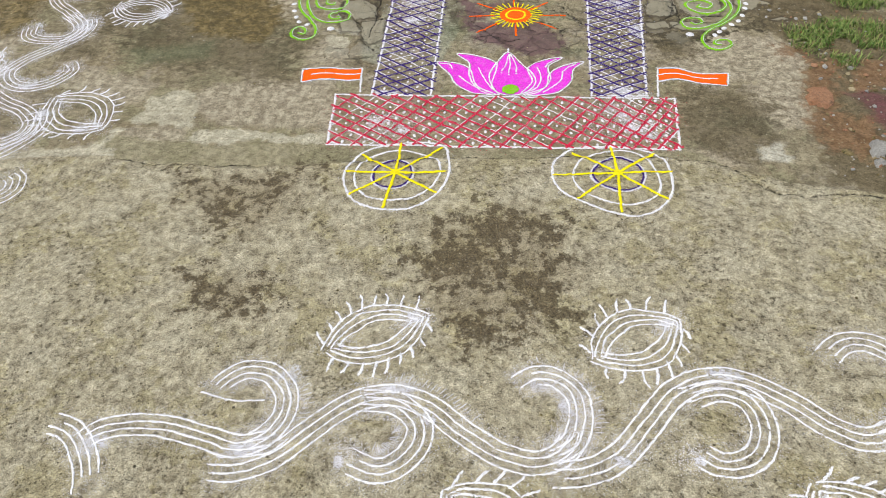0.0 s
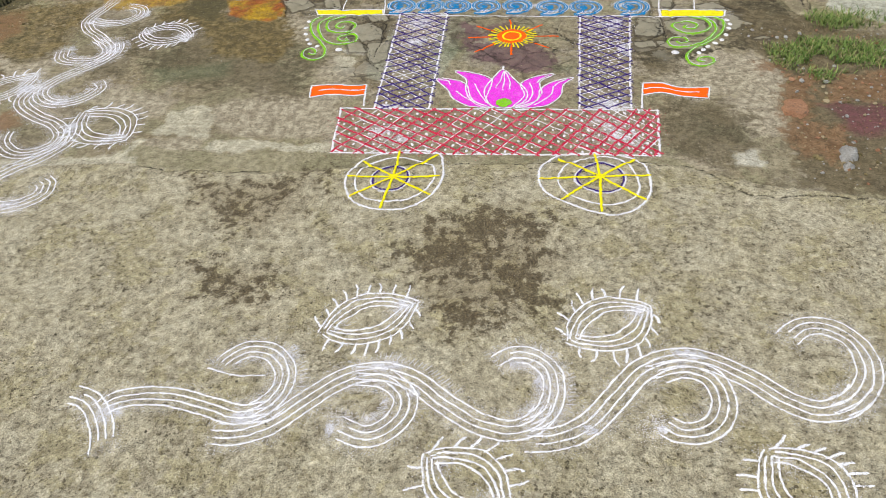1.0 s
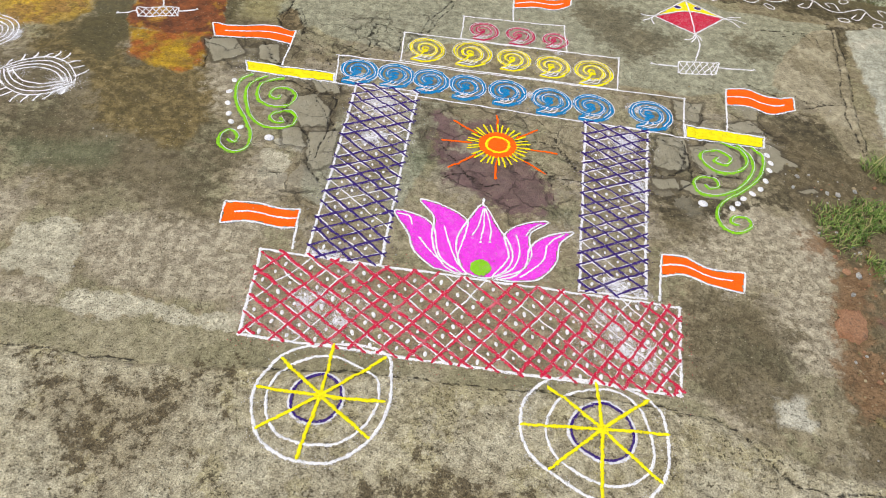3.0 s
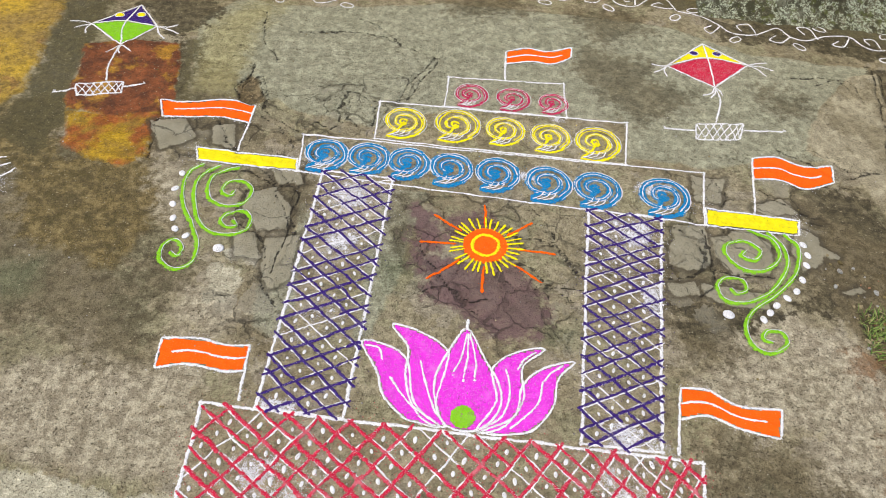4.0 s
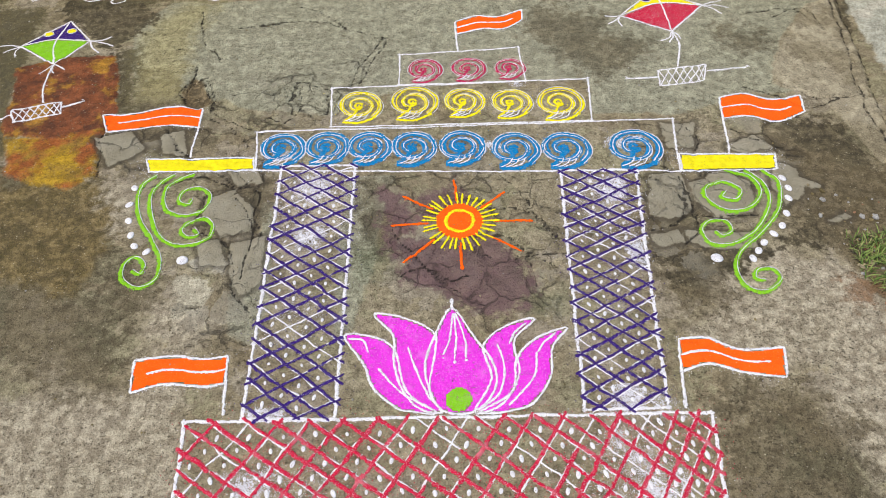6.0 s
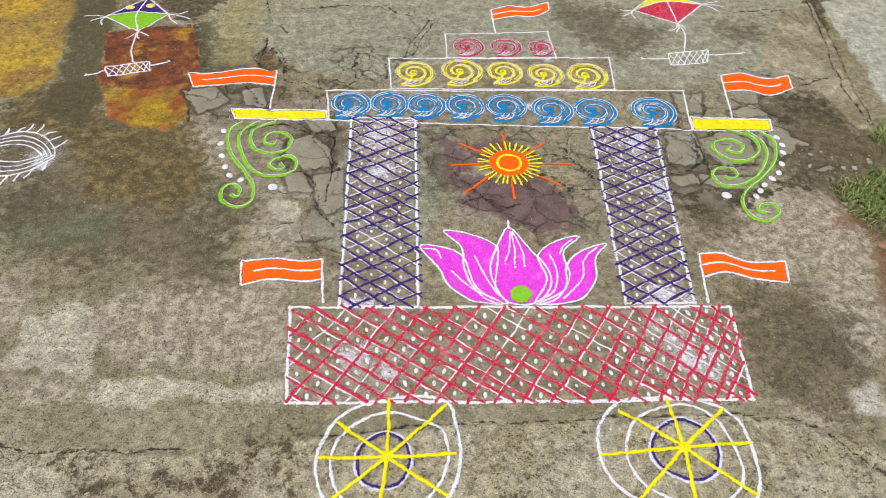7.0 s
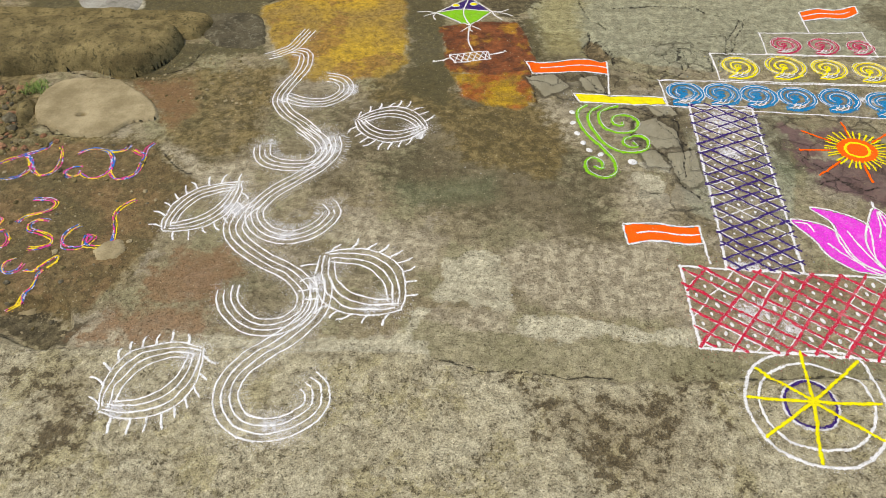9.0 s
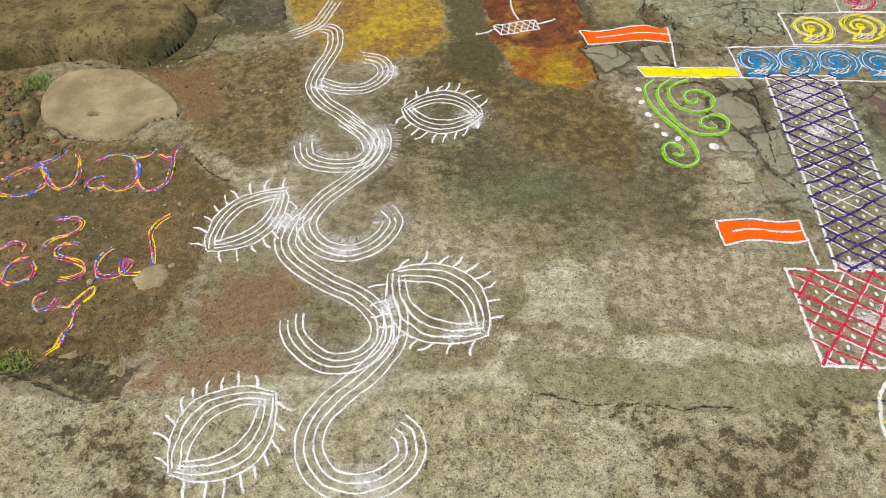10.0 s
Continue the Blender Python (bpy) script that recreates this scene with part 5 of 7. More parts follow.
scroll([[(1.388, 0.988), (1.418, 0.931), (1.391, 0.840), (1.318, 0.754), (1.254, 0.697), (1.234, 0.643), (1.247, 0.591), (1.291, 0.581), (1.329, 0.613), (1.322, 0.646), (1.284, 0.643), (1.272, 0.620), (1.295, 0.611)], [(1.342, 0.987), (1.380, 0.930), (1.372, 0.857), (1.315, 0.771), (1.247, 0.726), (1.193, 0.728), (1.178, 0.769), (1.202, 0.803), (1.245, 0.803), (1.254, 0.770), (1.225, 0.750), (1.210, 0.768)], [(1.289, 0.986), (1.350, 0.958), (1.362, 0.902), (1.321, 0.848), (1.260, 0.835), (1.218, 0.873), (1.221, 0.918), (1.270, 0.938), (1.311, 0.911), (1.291, 0.874), (1.257, 0.882), (1.272, 0.905)]], [(1.434, 0.950), (1.439, 0.913), (1.428, 0.876), (1.409, 0.826), (1.386, 0.785), (1.357, 0.759), (1.325, 0.731), (1.304, 0.705), (1.284, 0.681)], [(1.197, 0.685)][0])


def sun_motif():
    c = np.array([(0.572, 0.828)][0])
    ob = thing("sun_motif", c, "orange powder sun with yellow ring and rays", "floor drawing")
    ang = np.linspace(0, 2 * math.pi, 30, endpoint=False)
    ring = np.stack([np.cos(ang), np.sin(ang)], -1)
    fill("disc", c + ring * 0.064, ORANGE, ob, cell=0.005)
    stroke("ring", c + ring[::2] * 0.036, YELLOW, ob, 0.009, closed=True, lift=0.0014)
    for k in range(30):
        a = k * 2 * math.pi / 30 + rng.uniform(-0.05, 0.05)
        d = np.array([math.cos(a), math.sin(a)])
        stroke("short_ray", [c + d * 0.058, c + d * rng.uniform(0.092, 0.106)], YELLOW, ob, 0.0062, straight=True, lift=0.0010)
    for e in [(0.561, 0.977), (0.695, 0.927), (0.760, 0.822), (0.723, 0.720), (0.574, 0.664), (0.429, 0.693), (0.396, 0.817), (0.424, 0.920)]:
        d = np.array(e) - c
        stroke("long_ray", [c + d * 0.45, e], ORANGE, ob, 0.0072, straight=True, lift=0.0004)
    dust(ob, c + ring * 0.06, 0.012, 260, PINK)


sun_motif()


def lotus():
    ob = thing("lotus", [(0.554, 0.286)][0], "magenta powder lotus with white petal outlines and green heart", "floor drawing")
    petals = [
        [(0.300, 0.479), (0.350, 0.482), (0.412, 0.447), (0.444, 0.336), (0.507, 0.284), (0.456, 0.287), (0.418, 0.300), (0.372, 0.345), (0.345, 0.411)],
        [(0.366, 0.540), (0.447, 0.523), (0.504, 0.484), (0.506, 0.432), (0.493, 0.334), (0.520, 0.286), (0.475, 0.291), (0.437, 0.336), (0.416, 0.401), (0.412, 0.478)],
        [(0.806, 0.489), (0.731, 0.461), (0.688, 0.411), (0.671, 0.330), (0.602, 0.282), (0.660, 0.284), (0.713, 0.301), (0.757, 0.363), (0.769, 0.439)],
        [(0.735, 0.516), (0.667, 0.498), (0.615, 0.447), (0.628, 0.363), (0.590, 0.285), (0.628, 0.287), (0.660, 0.314), (0.690, 0.378), (0.685, 0.459)],
        [(0.547, 0.552), (0.512, 0.491), (0.485, 0.408), (0.493, 0.342), (0.522, 0.286), (0.590, 0.284), (0.634, 0.337), (0.636, 0.396), (0.596, 0.468)],
    ]
    for k, p in enumerate(petals):
        petal = fill("petal", spline(p, 0.01, True), MAGENTA, ob, lift=0.0003 * k)
        stroke("petal_outline", p, WHITE, petal, 0.0058, closed=True, lift=0.0010 + 0.0003 * k, wobble=0.001)
    veins = [[(0.310, 0.472), (0.344, 0.468), (0.358, 0.436)], [(0.381, 0.394), (0.431, 0.333), (0.497, 0.291)], [(0.446, 0.448), (0.466, 0.383), (0.497, 0.311)], [(0.548, 0.537), (0.539, 0.466), (0.524, 0.424)], [(0.551, 0.537), (0.554, 0.466), (0.549, 0.411)], [(0.553, 0.537), (0.574, 0.465), (0.575, 0.414)], [(0.646, 0.449), (0.657, 0.395), (0.645, 0.331), (0.603, 0.288)], [(0.733, 0.426), (0.720, 0.361), (0.661, 0.296)], [(0.716, 0.505), (0.686, 0.479), (0.673, 0.449)], [(0.781, 0.477), (0.751, 0.452), (0.734, 0.426)]]
    for v in veins:
        stroke("vein", v, WHITE, ob, 0.0052, lift=0.0024)
    for d in [(0.524, 0.418), (0.549, 0.406), (0.575, 0.410)]:
        dot(ob, d, 0.007, 1.1)
    stroke("tip", [(0.546, 0.582), (0.547, 0.548)], WHITE, ob, 0.007, straight=True)
    c = np.array([(0.556, 0.312)][0])
    ang = np.linspace(0, 2 * math.pi, 30, endpoint=False)
    fill("heart", c + 0.031 * np.stack([np.cos(ang), np.sin(ang)], -1), GREEN, ob, "round green powder heart", 0.004, 0.0032)


lotus()


def kite(top, left, right, bottom, arc_mid, spine_mid, upper, lower, eye_mat, eyes, tassels, string, body, sticks, label):
    ob = thing("rangoli_kite", bottom, label, "floor drawing", "powder kites")
    arc = spline([left, arc_mid, right], 0.01)
    fill("upper_panel", np.vstack([arc, [top]]), upper, ob)
    fill("lower_panel", np.vstack([arc, [bottom]]), lower, ob)
    for a, b in ((top, left), (top, right), (left, bottom), (right, bottom)):
        m = (np.array(a) + np.array(b)) / 2
        stroke("edge_line", [a, m, b], WHITE, ob, 0.0066, lift=0.0008)
    stroke("cross_line", [left, arc_mid, right], WHITE, ob, 0.006, lift=0.0014)
    stroke("spine", [top, spine_mid, bottom], WHITE, ob, 0.006, lift=0.0014)
    ang = np.linspace(0, 2 * math.pi, 16, endpoint=False)
    for e in eyes:
        loop = np.array(e) + np.stack([0.016 * np.cos(ang), 0.013 * np.sin(ang)], -1)
        fill("eye", loop, eye_mat, ob, cell=0.003, lift=0.0012)
        stroke("eye_ring", loop[::2], WHITE, ob, 0.003, closed=True, lift=0.0016)
    for a, b in tassels:
        a, b = np.array(a), np.array(b)
        bend = np.array([-(b - a)[1], (b - a)[0]]) * rng.uniform(-0.18, 0.18)
        stroke("tassel", [a, (a + b) / 2 + bend, b], WHITE, ob, 0.0058)
    stroke("string", string, WHITE, ob, 0.0066)
    spool = thing("kite_spool", uv(body, 0.5, 0.5), "white powder kite spool with crossed lines and handles", "floor drawing", "kite spools")
    frame_lines(spool, body, width=0.006, over=0.0)
    for k in range(6):
        u = k / 6
        stroke("cross_line", [uv(body, u, 0), uv(body, min(1, u + 0.24), 1)], WHITE, spool, 0.0042, straight=True)
        stroke("cross_line", [uv(body, u, 1), uv(body, min(1, u + 0.24), 0)], WHITE, spool, 0.0042, straight=True)
    for s in sticks:
        stroke("handle", s, WHITE, spool, 0.008, straight=True)
        stroke("handle_end", [s[-1], np.array(s[-1]) + (0.008, 0.004), np.array(s[-1]) + (0.0, 0.010)], WHITE, spool, 0.006)


KR, KL = [(1.268, 1.874), (1.129, 1.718), (1.412, 1.771), (1.280, 1.623), (1.268, 1.789), (1.279, 1.765)], [(-0.713, 1.778), (-0.836, 1.640), (-0.614, 1.659), (-0.691, 1.528), (-0.741, 1.672), (-0.728, 1.652)]
kite(*KR, YELLOW, RED, PURPLE, [(1.230, 1.809), (1.311, 1.819)], [(KR[1], q) for q in [(1.079, 1.722), (1.082, 1.675), (1.125, 1.656)]] + [(KR[2], q) for q in [(1.481, 1.796), (1.496, 1.753), (1.466, 1.716)]] + [(KR[3], q) for q in [(1.233, 1.573), (1.258, 1.563), (1.299, 1.579)]], [(1.280, 1.623), (1.289, 1.548), (1.260, 1.439)], [(1.189, 1.349), (1.324, 1.366), (1.347, 1.445), (1.197, 1.424)], [[(1.191, 1.391), (1.092, 1.390)], [(1.340, 1.411), (1.468, 1.426)]], "yellow and crimson powder kite with white tassels")
kite(*KL, PURPLE, GREEN, YELLOW, [(-0.764, 1.705), (-0.692, 1.718)], [(KL[1], q) for q in [(-0.914, 1.645), (-0.885, 1.608), (-0.832, 1.580)]] + [(KL[2], q) for q in [(-0.547, 1.679), (-0.529, 1.625), (-0.568, 1.594)]] + [(KL[3], q) for q in [(-0.724, 1.483), (-0.676, 1.482), (-0.646, 1.498)]], [(-0.693, 1.525), (-0.687, 1.420), (-0.663, 1.337)], [(-0.724, 1.253), (-0.595, 1.287), (-0.610, 1.340), (-0.749, 1.311)], [[(-0.603, 1.315), (-0.548, 1.339)], [(-0.739, 1.288), (-0.807, 1.263)]], "violet and green powder kite with white tassels")

smears(chariot, [(0.190, 0.560, 0.085, 0.210), (0.925, 0.560, 0.085, 0.220), (0.950, 0.880, 0.085, 0.110)], FAINT, 0.12)
smears(chariot, [(0.135, 0.124, 0.084, 0.06), (0.224, 0.076, 0.058, 0.038), (0.944, 0.129, 0.075, 0.077), (0.914, 0.193, 0.07, 0.065), (0.991, 0.056, 0.053, 0.044), (0.996, 0.286, 0.058, 0.052), (0.18, 0.954, 0.069, 0.08), (0.187, 0.766, 0.057, 0.097), (0.97, 0.937, 0.071, 0.078), (1.005, 0.708, 0.042, 0.091), (0.913, 0.307, 0.058, 0.043), (0.085, 1.087, 0.071, 0.043), (0.662, 1.104, 0.074, 0.039), (1.043, 1.109, 0.076, 0.046), (0.151, 0.291, 0.069, 0.025), (0.771, 1.383, 0.06, 0.032)], FAINT, 0.68)

# ---- the wave border in front ----
front_border = thing("wave_border", [(0.348, -0.973)][0], "white powder wave border of four parallel finger-drawn lines", "floor drawing", "wave borders")
W = lambda pts, **k: bands(front_border, pts, **k)
W([(-0.428, -1.014), (-0.375, -1.031), (-0.327, -1.081), (-0.302, -1.126), (-0.287, -1.170)], haze=500, gap=0.017)
W([(-0.351, -1.067), (-0.318, -1.033), (-0.256, -1.013), (-0.172, -1.012), (-0.082, -1.033), (-0.009, -1.051), (0.067, -1.033), (0.084, -0.995)], haze=1200, gap=0.0175)
W([(0.000, -1.058), (0.051, -1.024), (0.078, -0.971), (0.070, -0.912), (0.029, -0.866), (-0.025, -0.854), (-0.068, -0.878), (-0.098, -0.920)], haze=1600, gap=0.0165, comb=[(0.3, 0.62, -1)])
stroke("line", [(-0.122, -0.921), (-0.042, -0.940), (0.027, -0.936)], WHITE, front_border, 0.0055)
W([(-0.055, -1.107), (0.019, -1.100), (0.088, -1.063), (0.152, -0.997), (0.220, -0.934), (0.298, -0.909), (0.383, -0.930), (0.469, -0.996), (0.549, -1.044), (0.625, -1.057), (0.680, -1.026), (0.706, -0.963)], haze=3200, comb=[(0.45, 0.68, 1)])
W([(0.649, -1.038), (0.693, -1.010), (0.713, -0.954), (0.707, -0.889), (0.667, -0.848), (0.620, -0.841), (0.580, -0.869)], haze=2600, gap=0.0165, comb=[(0.25, 0.95, -1)])
W([(0.232, -0.926), (0.315, -0.929), (0.368, -0.972), (0.371, -1.027), (0.337, -1.075), (0.289, -1.092), (0.220, -1.066)], haze=1800, gap=0.0185, comb=[(0.35, 0.9, -1)])
W([(0.644, -1.084), (0.723, -1.072), (0.792, -1.030), (0.853, -0.955), (0.924, -0.870), (1.006, -0.832), (1.083, -0.842), (1.163, -0.891), (1.236, -0.950), (1.297, -0.970), (1.362, -0.948), (1.406, -0.903)], haze=2400, gap=0.0195)
W([(0.935, -0.891), (1.015, -0.865), (1.075, -0.890), (1.091, -0.958), (1.059, -1.023), (0.996, -1.045), (0.940, -1.016)], haze=1000, gap=0.0185)
W([(1.316, -0.966), (1.386, -0.927), (1.430, -0.861), (1.431, -0.777), (1.387, -0.725), (1.323, -0.719), (1.259, -0.771)], haze=1500, gap=0.0185)
dust(front_border, [(0.933, -1.019), (0.945, -1.026), (0.920, -1.035)], 0.02, 500, WHITE)
dust(front_border, [(0.216, -1.051), (0.228, -1.043)], 0.018, 400, WHITE)
for spot in [(0.073, -0.885), (0.096, -0.933), (0.254, -0.894), (0.335, -0.881), (0.467, -0.975), (0.667, -0.836), (0.714, -0.880), (0.719, -0.938), (0.020, -1.057), (0.687, -1.036), (0.811, -1.019), (1.005, -0.840), (1.444, -0.836), (-0.338, -1.050)]:
    dust(front_border, [spot], 0.022, 420, WHITE, 0.0009)
leaf(*[(0.130, -0.794), (0.364, -0.678)], 0.085, ticks=18)
leaf(*[(0.748, -0.792), (0.961, -0.667)], 0.088, ticks=16)
leaf(*[(0.436, -1.129), (0.617, -1.257)], 0.085, ticks=15)
leaf(*[(1.155, -1.077), (1.273, -1.254)], 0.10, ticks=18)

smears(front_border, [(0.058, -0.872, 0.051, 0.045), (0.311, -0.891, 0.081, 0.023), (0.696, -0.932, 0.042, 0.059), (0.635, -0.869, 0.055, 0.027), (1.033, -0.821, 0.08, 0.023), (-0.314, -1.063, 0.048, 0.037), (-0.003, -1.061, 0.06, 0.027), (0.32, -0.678, 0.048, 0.033), (0.935, -0.684, 0.037, 0.035), (0.214, -1.07, 0.016, 0.036), (0.946, -1.034, 0.016, 0.021), (0.789, -1.048, 0.029, 0.018), (0.404, -0.96, 0.036, 0.043)], thick=0.7)

# ---- the wave border at the side ----
side_border = thing("wave_border", [(-1.104, 0.190)][0], "white powder wave border winding back across the yard", "floor drawing", "wave borders")
S = lambda pts, **k: bands(side_border, pts, **k)
S([(-1.434, 1.262), (-1.359, 1.313), (-1.333, 1.383), (-1.312, 1.474)], haze=200, gap=0.015)
S([(-1.356, 1.304), (-1.289, 1.282), (-1.275, 1.178), (-1.300, 1.080), (-1.310, 0.986), (-1.265, 0.908), (-1.188, 0.840), (-1.117, 0.765)], haze=600, gap=0.0165)
S([(-1.186, 0.820), (-1.116, 0.759), (-1.087, 0.688), (-1.119, 0.634), (-1.202, 0.624), (-1.274, 0.657), (-1.299, 0.733)], haze=1300, gap=0.0175, comb=[(0.55, 1.0, -1)])
S([(-1.303, 1.005), (-1.219, 0.971), (-1.137, 0.979), (-1.089, 1.046), (-1.113, 1.113), (-1.198, 1.137)], haze=700, gap=0.0165)
S([(-1.087, 0.789), (-1.062, 0.717), (-1.084, 0.633), (-1.144, 0.557), (-1.201, 0.486), (-1.229, 0.414), (-1.212, 0.356), (-1.163, 0.313), (-1.093, 0.301), (-1.029, 0.341), (-0.999, 0.409), (-1.033, 0.460)], haze=2400, gap=0.0175, comb=[(0.0, 0.2, 1), (0.6, 0.95, 1)])
S([(-1.234, 0.452), (-1.268, 0.397), (-1.274, 0.331), (-1.232, 0.269), (-1.147, 0.208), (-1.066, 0.166), (-1.005, 0.109), (-0.990, 0.040), (-1.027, -0.013), (-1.093, -0.029), (-1.157, -0.000), (-1.202, 0.055), (-1.212, 0.115)], haze=2200, gap=0.018)
S([(-0.984, 0.167), (-0.961, 0.106), (-0.964, 0.027), (-1.006, -0.046), (-1.065, -0.111), (-1.108, -0.179), (-1.109, -0.246), (-1.067, -0.303), (-0.999, -0.320), (-0.936, -0.297), (-0.896, -0.250), (-0.907, -0.194), (-0.945, -0.170)], haze=2200, gap=0.0195)
dust(side_border, [(-0.995, -0.312), (-0.972, -0.329), (-0.954, -0.326), (-0.989, -0.284)], 0.015, 700, WHITE)
dust(side_border, [(-1.285, 0.429), (-1.255, 0.410), (-1.312, 0.437)], 0.03, 1500, WHITE)
dust(side_border, [(-1.135, 0.317), (-1.113, 0.320), (-1.153, 0.325)], 0.025, 900, WHITE)
for spot in [(-1.075, 0.672), (-1.292, 0.739), (-0.993, 0.023), (-1.013, 0.440), (-1.217, 0.962), (-0.945, -0.312), (-1.104, 0.815), (-1.231, 0.380)]:
    dust(side_border, [spot], 0.022, 420, WHITE, 0.0009)
leaf(*[(-1.474, 0.301), (-1.308, 0.528)], 0.085, ticks=17, haze=1500)
leaf(*[(-0.989, 0.244), (-0.745, 0.060)], 0.115, ticks=18)
leaf(*[(-1.393, -0.305), (-1.210, -0.108)], 0.108, ticks=18)
leaf(*[(-1.021, 0.874), (-0.772, 0.846)], 0.10, ticks=18)

smears(side_border, [(-1.294, 0.402, 0.053, 0.051), (-1.112, 0.314, 0.062, 0.034), (-0.98, -0.302, 0.048, 0.027), (-0.82, 0.065, 0.05, 0.044), (-1.284, 0.995, 0.072, 0.044), (-1.084, 0.742, 0.058, 0.082), (-1.341, -0.295, 0.047, 0.032), (-0.979, 0.133, 0.038, 0.055), (-1.075, 1.053, 0.046, 0.06), (-0.805, 0.821, 0.041, 0.047), (-1.285, 0.74, 0.034, 0.036), (-1.226, -0.134, 0.037, 0.029)], thick=0.7)

# ---- the vine border along the wall foot ----
vine = thing("vine_border", [(0.521, 2.089)][0], "thin white powder vine with curls and small leaves", "floor drawing")
stroke("stem", [(-2.306, 1.980), (-2.234, 2.069), (-2.141, 2.048), (-2.068, 2.004), (-1.971, 2.001), (-1.924, 2.060), (-1.834, 2.039), (-1.719, 1.982), (-1.630, 1.997), (-1.555, 2.062)], WHITE, vine, 0.0062)
stroke("stem", [(-1.555, 2.062), (-1.444, 2.004), (-1.342, 2.019), (-1.239, 2.095), (-1.101, 2.006), (-0.988, 2.039), (-0.889, 2.078), (-0.760, 1.997), (-0.664, 2.065), (-0.571, 2.033)], WHITE, vine, 0.0062)
stroke("stem", [(-0.781, 1.936), (-0.696, 2.008), (-0.626, 1.992), (-0.591, 1.937), (-0.529, 1.914), (-0.483, 1.943), (-0.448, 1.986), (-0.376, 2.000), (-0.313, 1.970), (-0.245, 1.914), (-0.190, 1.917), (-0.154, 1.969), (-0.090, 1.983), (-0.029, 1.953), (0.038, 1.950), (0.075, 2.027), (0.123, 2.111), (0.174, 2.096), (0.217, 2.063), (0.273, 2.092), (0.321, 2.120)], WHITE, vine, 0.0062)
stroke("stem", [(0.321, 2.120), (0.400, 2.136), (0.452, 2.092), (0.522, 2.060), (0.571, 2.099), (0.632, 2.147), (0.693, 2.136), (0.751, 2.074), (0.813, 2.088), (0.866, 2.135), (0.928, 2.143), (0.984, 2.081), (1.045, 2.077), (1.104, 2.142), (1.158, 2.157), (1.197, 2.075)], WHITE, vine, 0.0062)
stroke("stem", [(1.197, 2.075), (1.286, 2.055), (1.340, 2.013), (1.390, 1.964), (1.472, 1.968), (1.556, 2.025), (1.595, 1.975), (1.652, 1.961), (1.724, 1.999), (1.810, 2.011), (1.854, 1.955), (1.911, 1.941), (2.010, 1.991), (2.040, 1.931), (2.104, 1.911), (2.180, 1.972)], WHITE, vine, 0.0062)


def vine_curls(*lines):
    for line in lines:
        stroke("curl", line, WHITE, vine, 0.0058)


vine_curls([(-0.626, 1.992), (-0.624, 1.925), (-0.688, 1.899), (-0.716, 1.930), (-0.661, 1.956)], [(-0.483, 1.943), (-0.507, 1.999), (-0.565, 2.006), (-0.551, 1.956), (-0.512, 1.952)], [(-0.312, 1.963), (-0.349, 1.925), (-0.412, 1.921), (-0.412, 1.954), (-0.354, 1.947)], [(-0.181, 1.918), (-0.201, 1.970), (-0.251, 1.987), (-0.245, 1.957), (-0.215, 1.949)])
vine_curls([(-0.050, 1.968), (-0.052, 1.925), (-0.113, 1.898), (-0.128, 1.930), (-0.074, 1.940)], [(0.068, 2.009), (0.044, 2.042), (-0.006, 2.029), (0.012, 1.996), (0.049, 2.005)], [(0.174, 2.096), (0.160, 2.046), (0.112, 2.036), (0.112, 2.071), (0.147, 2.077)], [(0.283, 2.092), (0.260, 2.138), (0.208, 2.153), (0.218, 2.114), (0.242, 2.108)])
vine_curls([(0.441, 2.102), (0.403, 2.064), (0.344, 2.071), (0.372, 2.098), (0.402, 2.089)], [(0.561, 2.091), (0.551, 2.134), (0.500, 2.142), (0.505, 2.109), (0.531, 2.100)], [(0.693, 2.128), (0.671, 2.076), (0.621, 2.073), (0.626, 2.102), (0.652, 2.097)], [(0.803, 2.095), (0.795, 2.149), (0.749, 2.158), (0.759, 2.118), (0.780, 2.119)])
vine_curls([(0.927, 2.132), (0.903, 2.083), (0.858, 2.080), (0.875, 2.110), (0.895, 2.104)], [(1.045, 2.084), (1.041, 2.139), (1.001, 2.144), (1.007, 2.107), (1.028, 2.108)], [(1.190, 2.093), (1.158, 2.084), (1.108, 2.095), (1.132, 2.118), (1.151, 2.112)], [(1.348, 2.003), (1.308, 1.949), (1.288, 1.975), (1.317, 2.001)])
vine_curls([(1.473, 1.975), (1.455, 2.030), (1.411, 2.017), (1.425, 1.983)], [(1.595, 1.975), (1.554, 1.932), (1.516, 1.944), (1.545, 1.979)], [(1.696, 1.974), (1.674, 2.042), (1.632, 2.040), (1.652, 1.999)], [(1.812, 2.004), (1.779, 1.944), (1.740, 1.949), (1.769, 1.977)])
vine_curls([(1.910, 1.951), (1.901, 2.005), (1.866, 2.003), (1.875, 1.969)], [(2.020, 1.970), (1.978, 1.901), (1.949, 1.906), (1.976, 1.941)], [(2.126, 1.915), (2.112, 1.986), (2.078, 1.994), (2.087, 1.947)])
vine_curls([(-1.500, 2.060), (-1.508, 1.994), (-1.578, 1.984), (-1.565, 2.032), (-1.531, 2.025)], [(-1.209, 2.082), (-1.220, 2.010), (-1.289, 2.024), (-1.272, 2.065)], [(-0.901, 2.072), (-0.915, 1.989), (-0.979, 1.985), (-0.969, 2.032)], [(-1.340, 2.013), (-1.399, 2.088), (-1.437, 2.076), (-1.399, 2.033)], [(-1.050, 2.017), (-1.105, 2.097), (-1.142, 2.080), (-1.108, 2.042)])
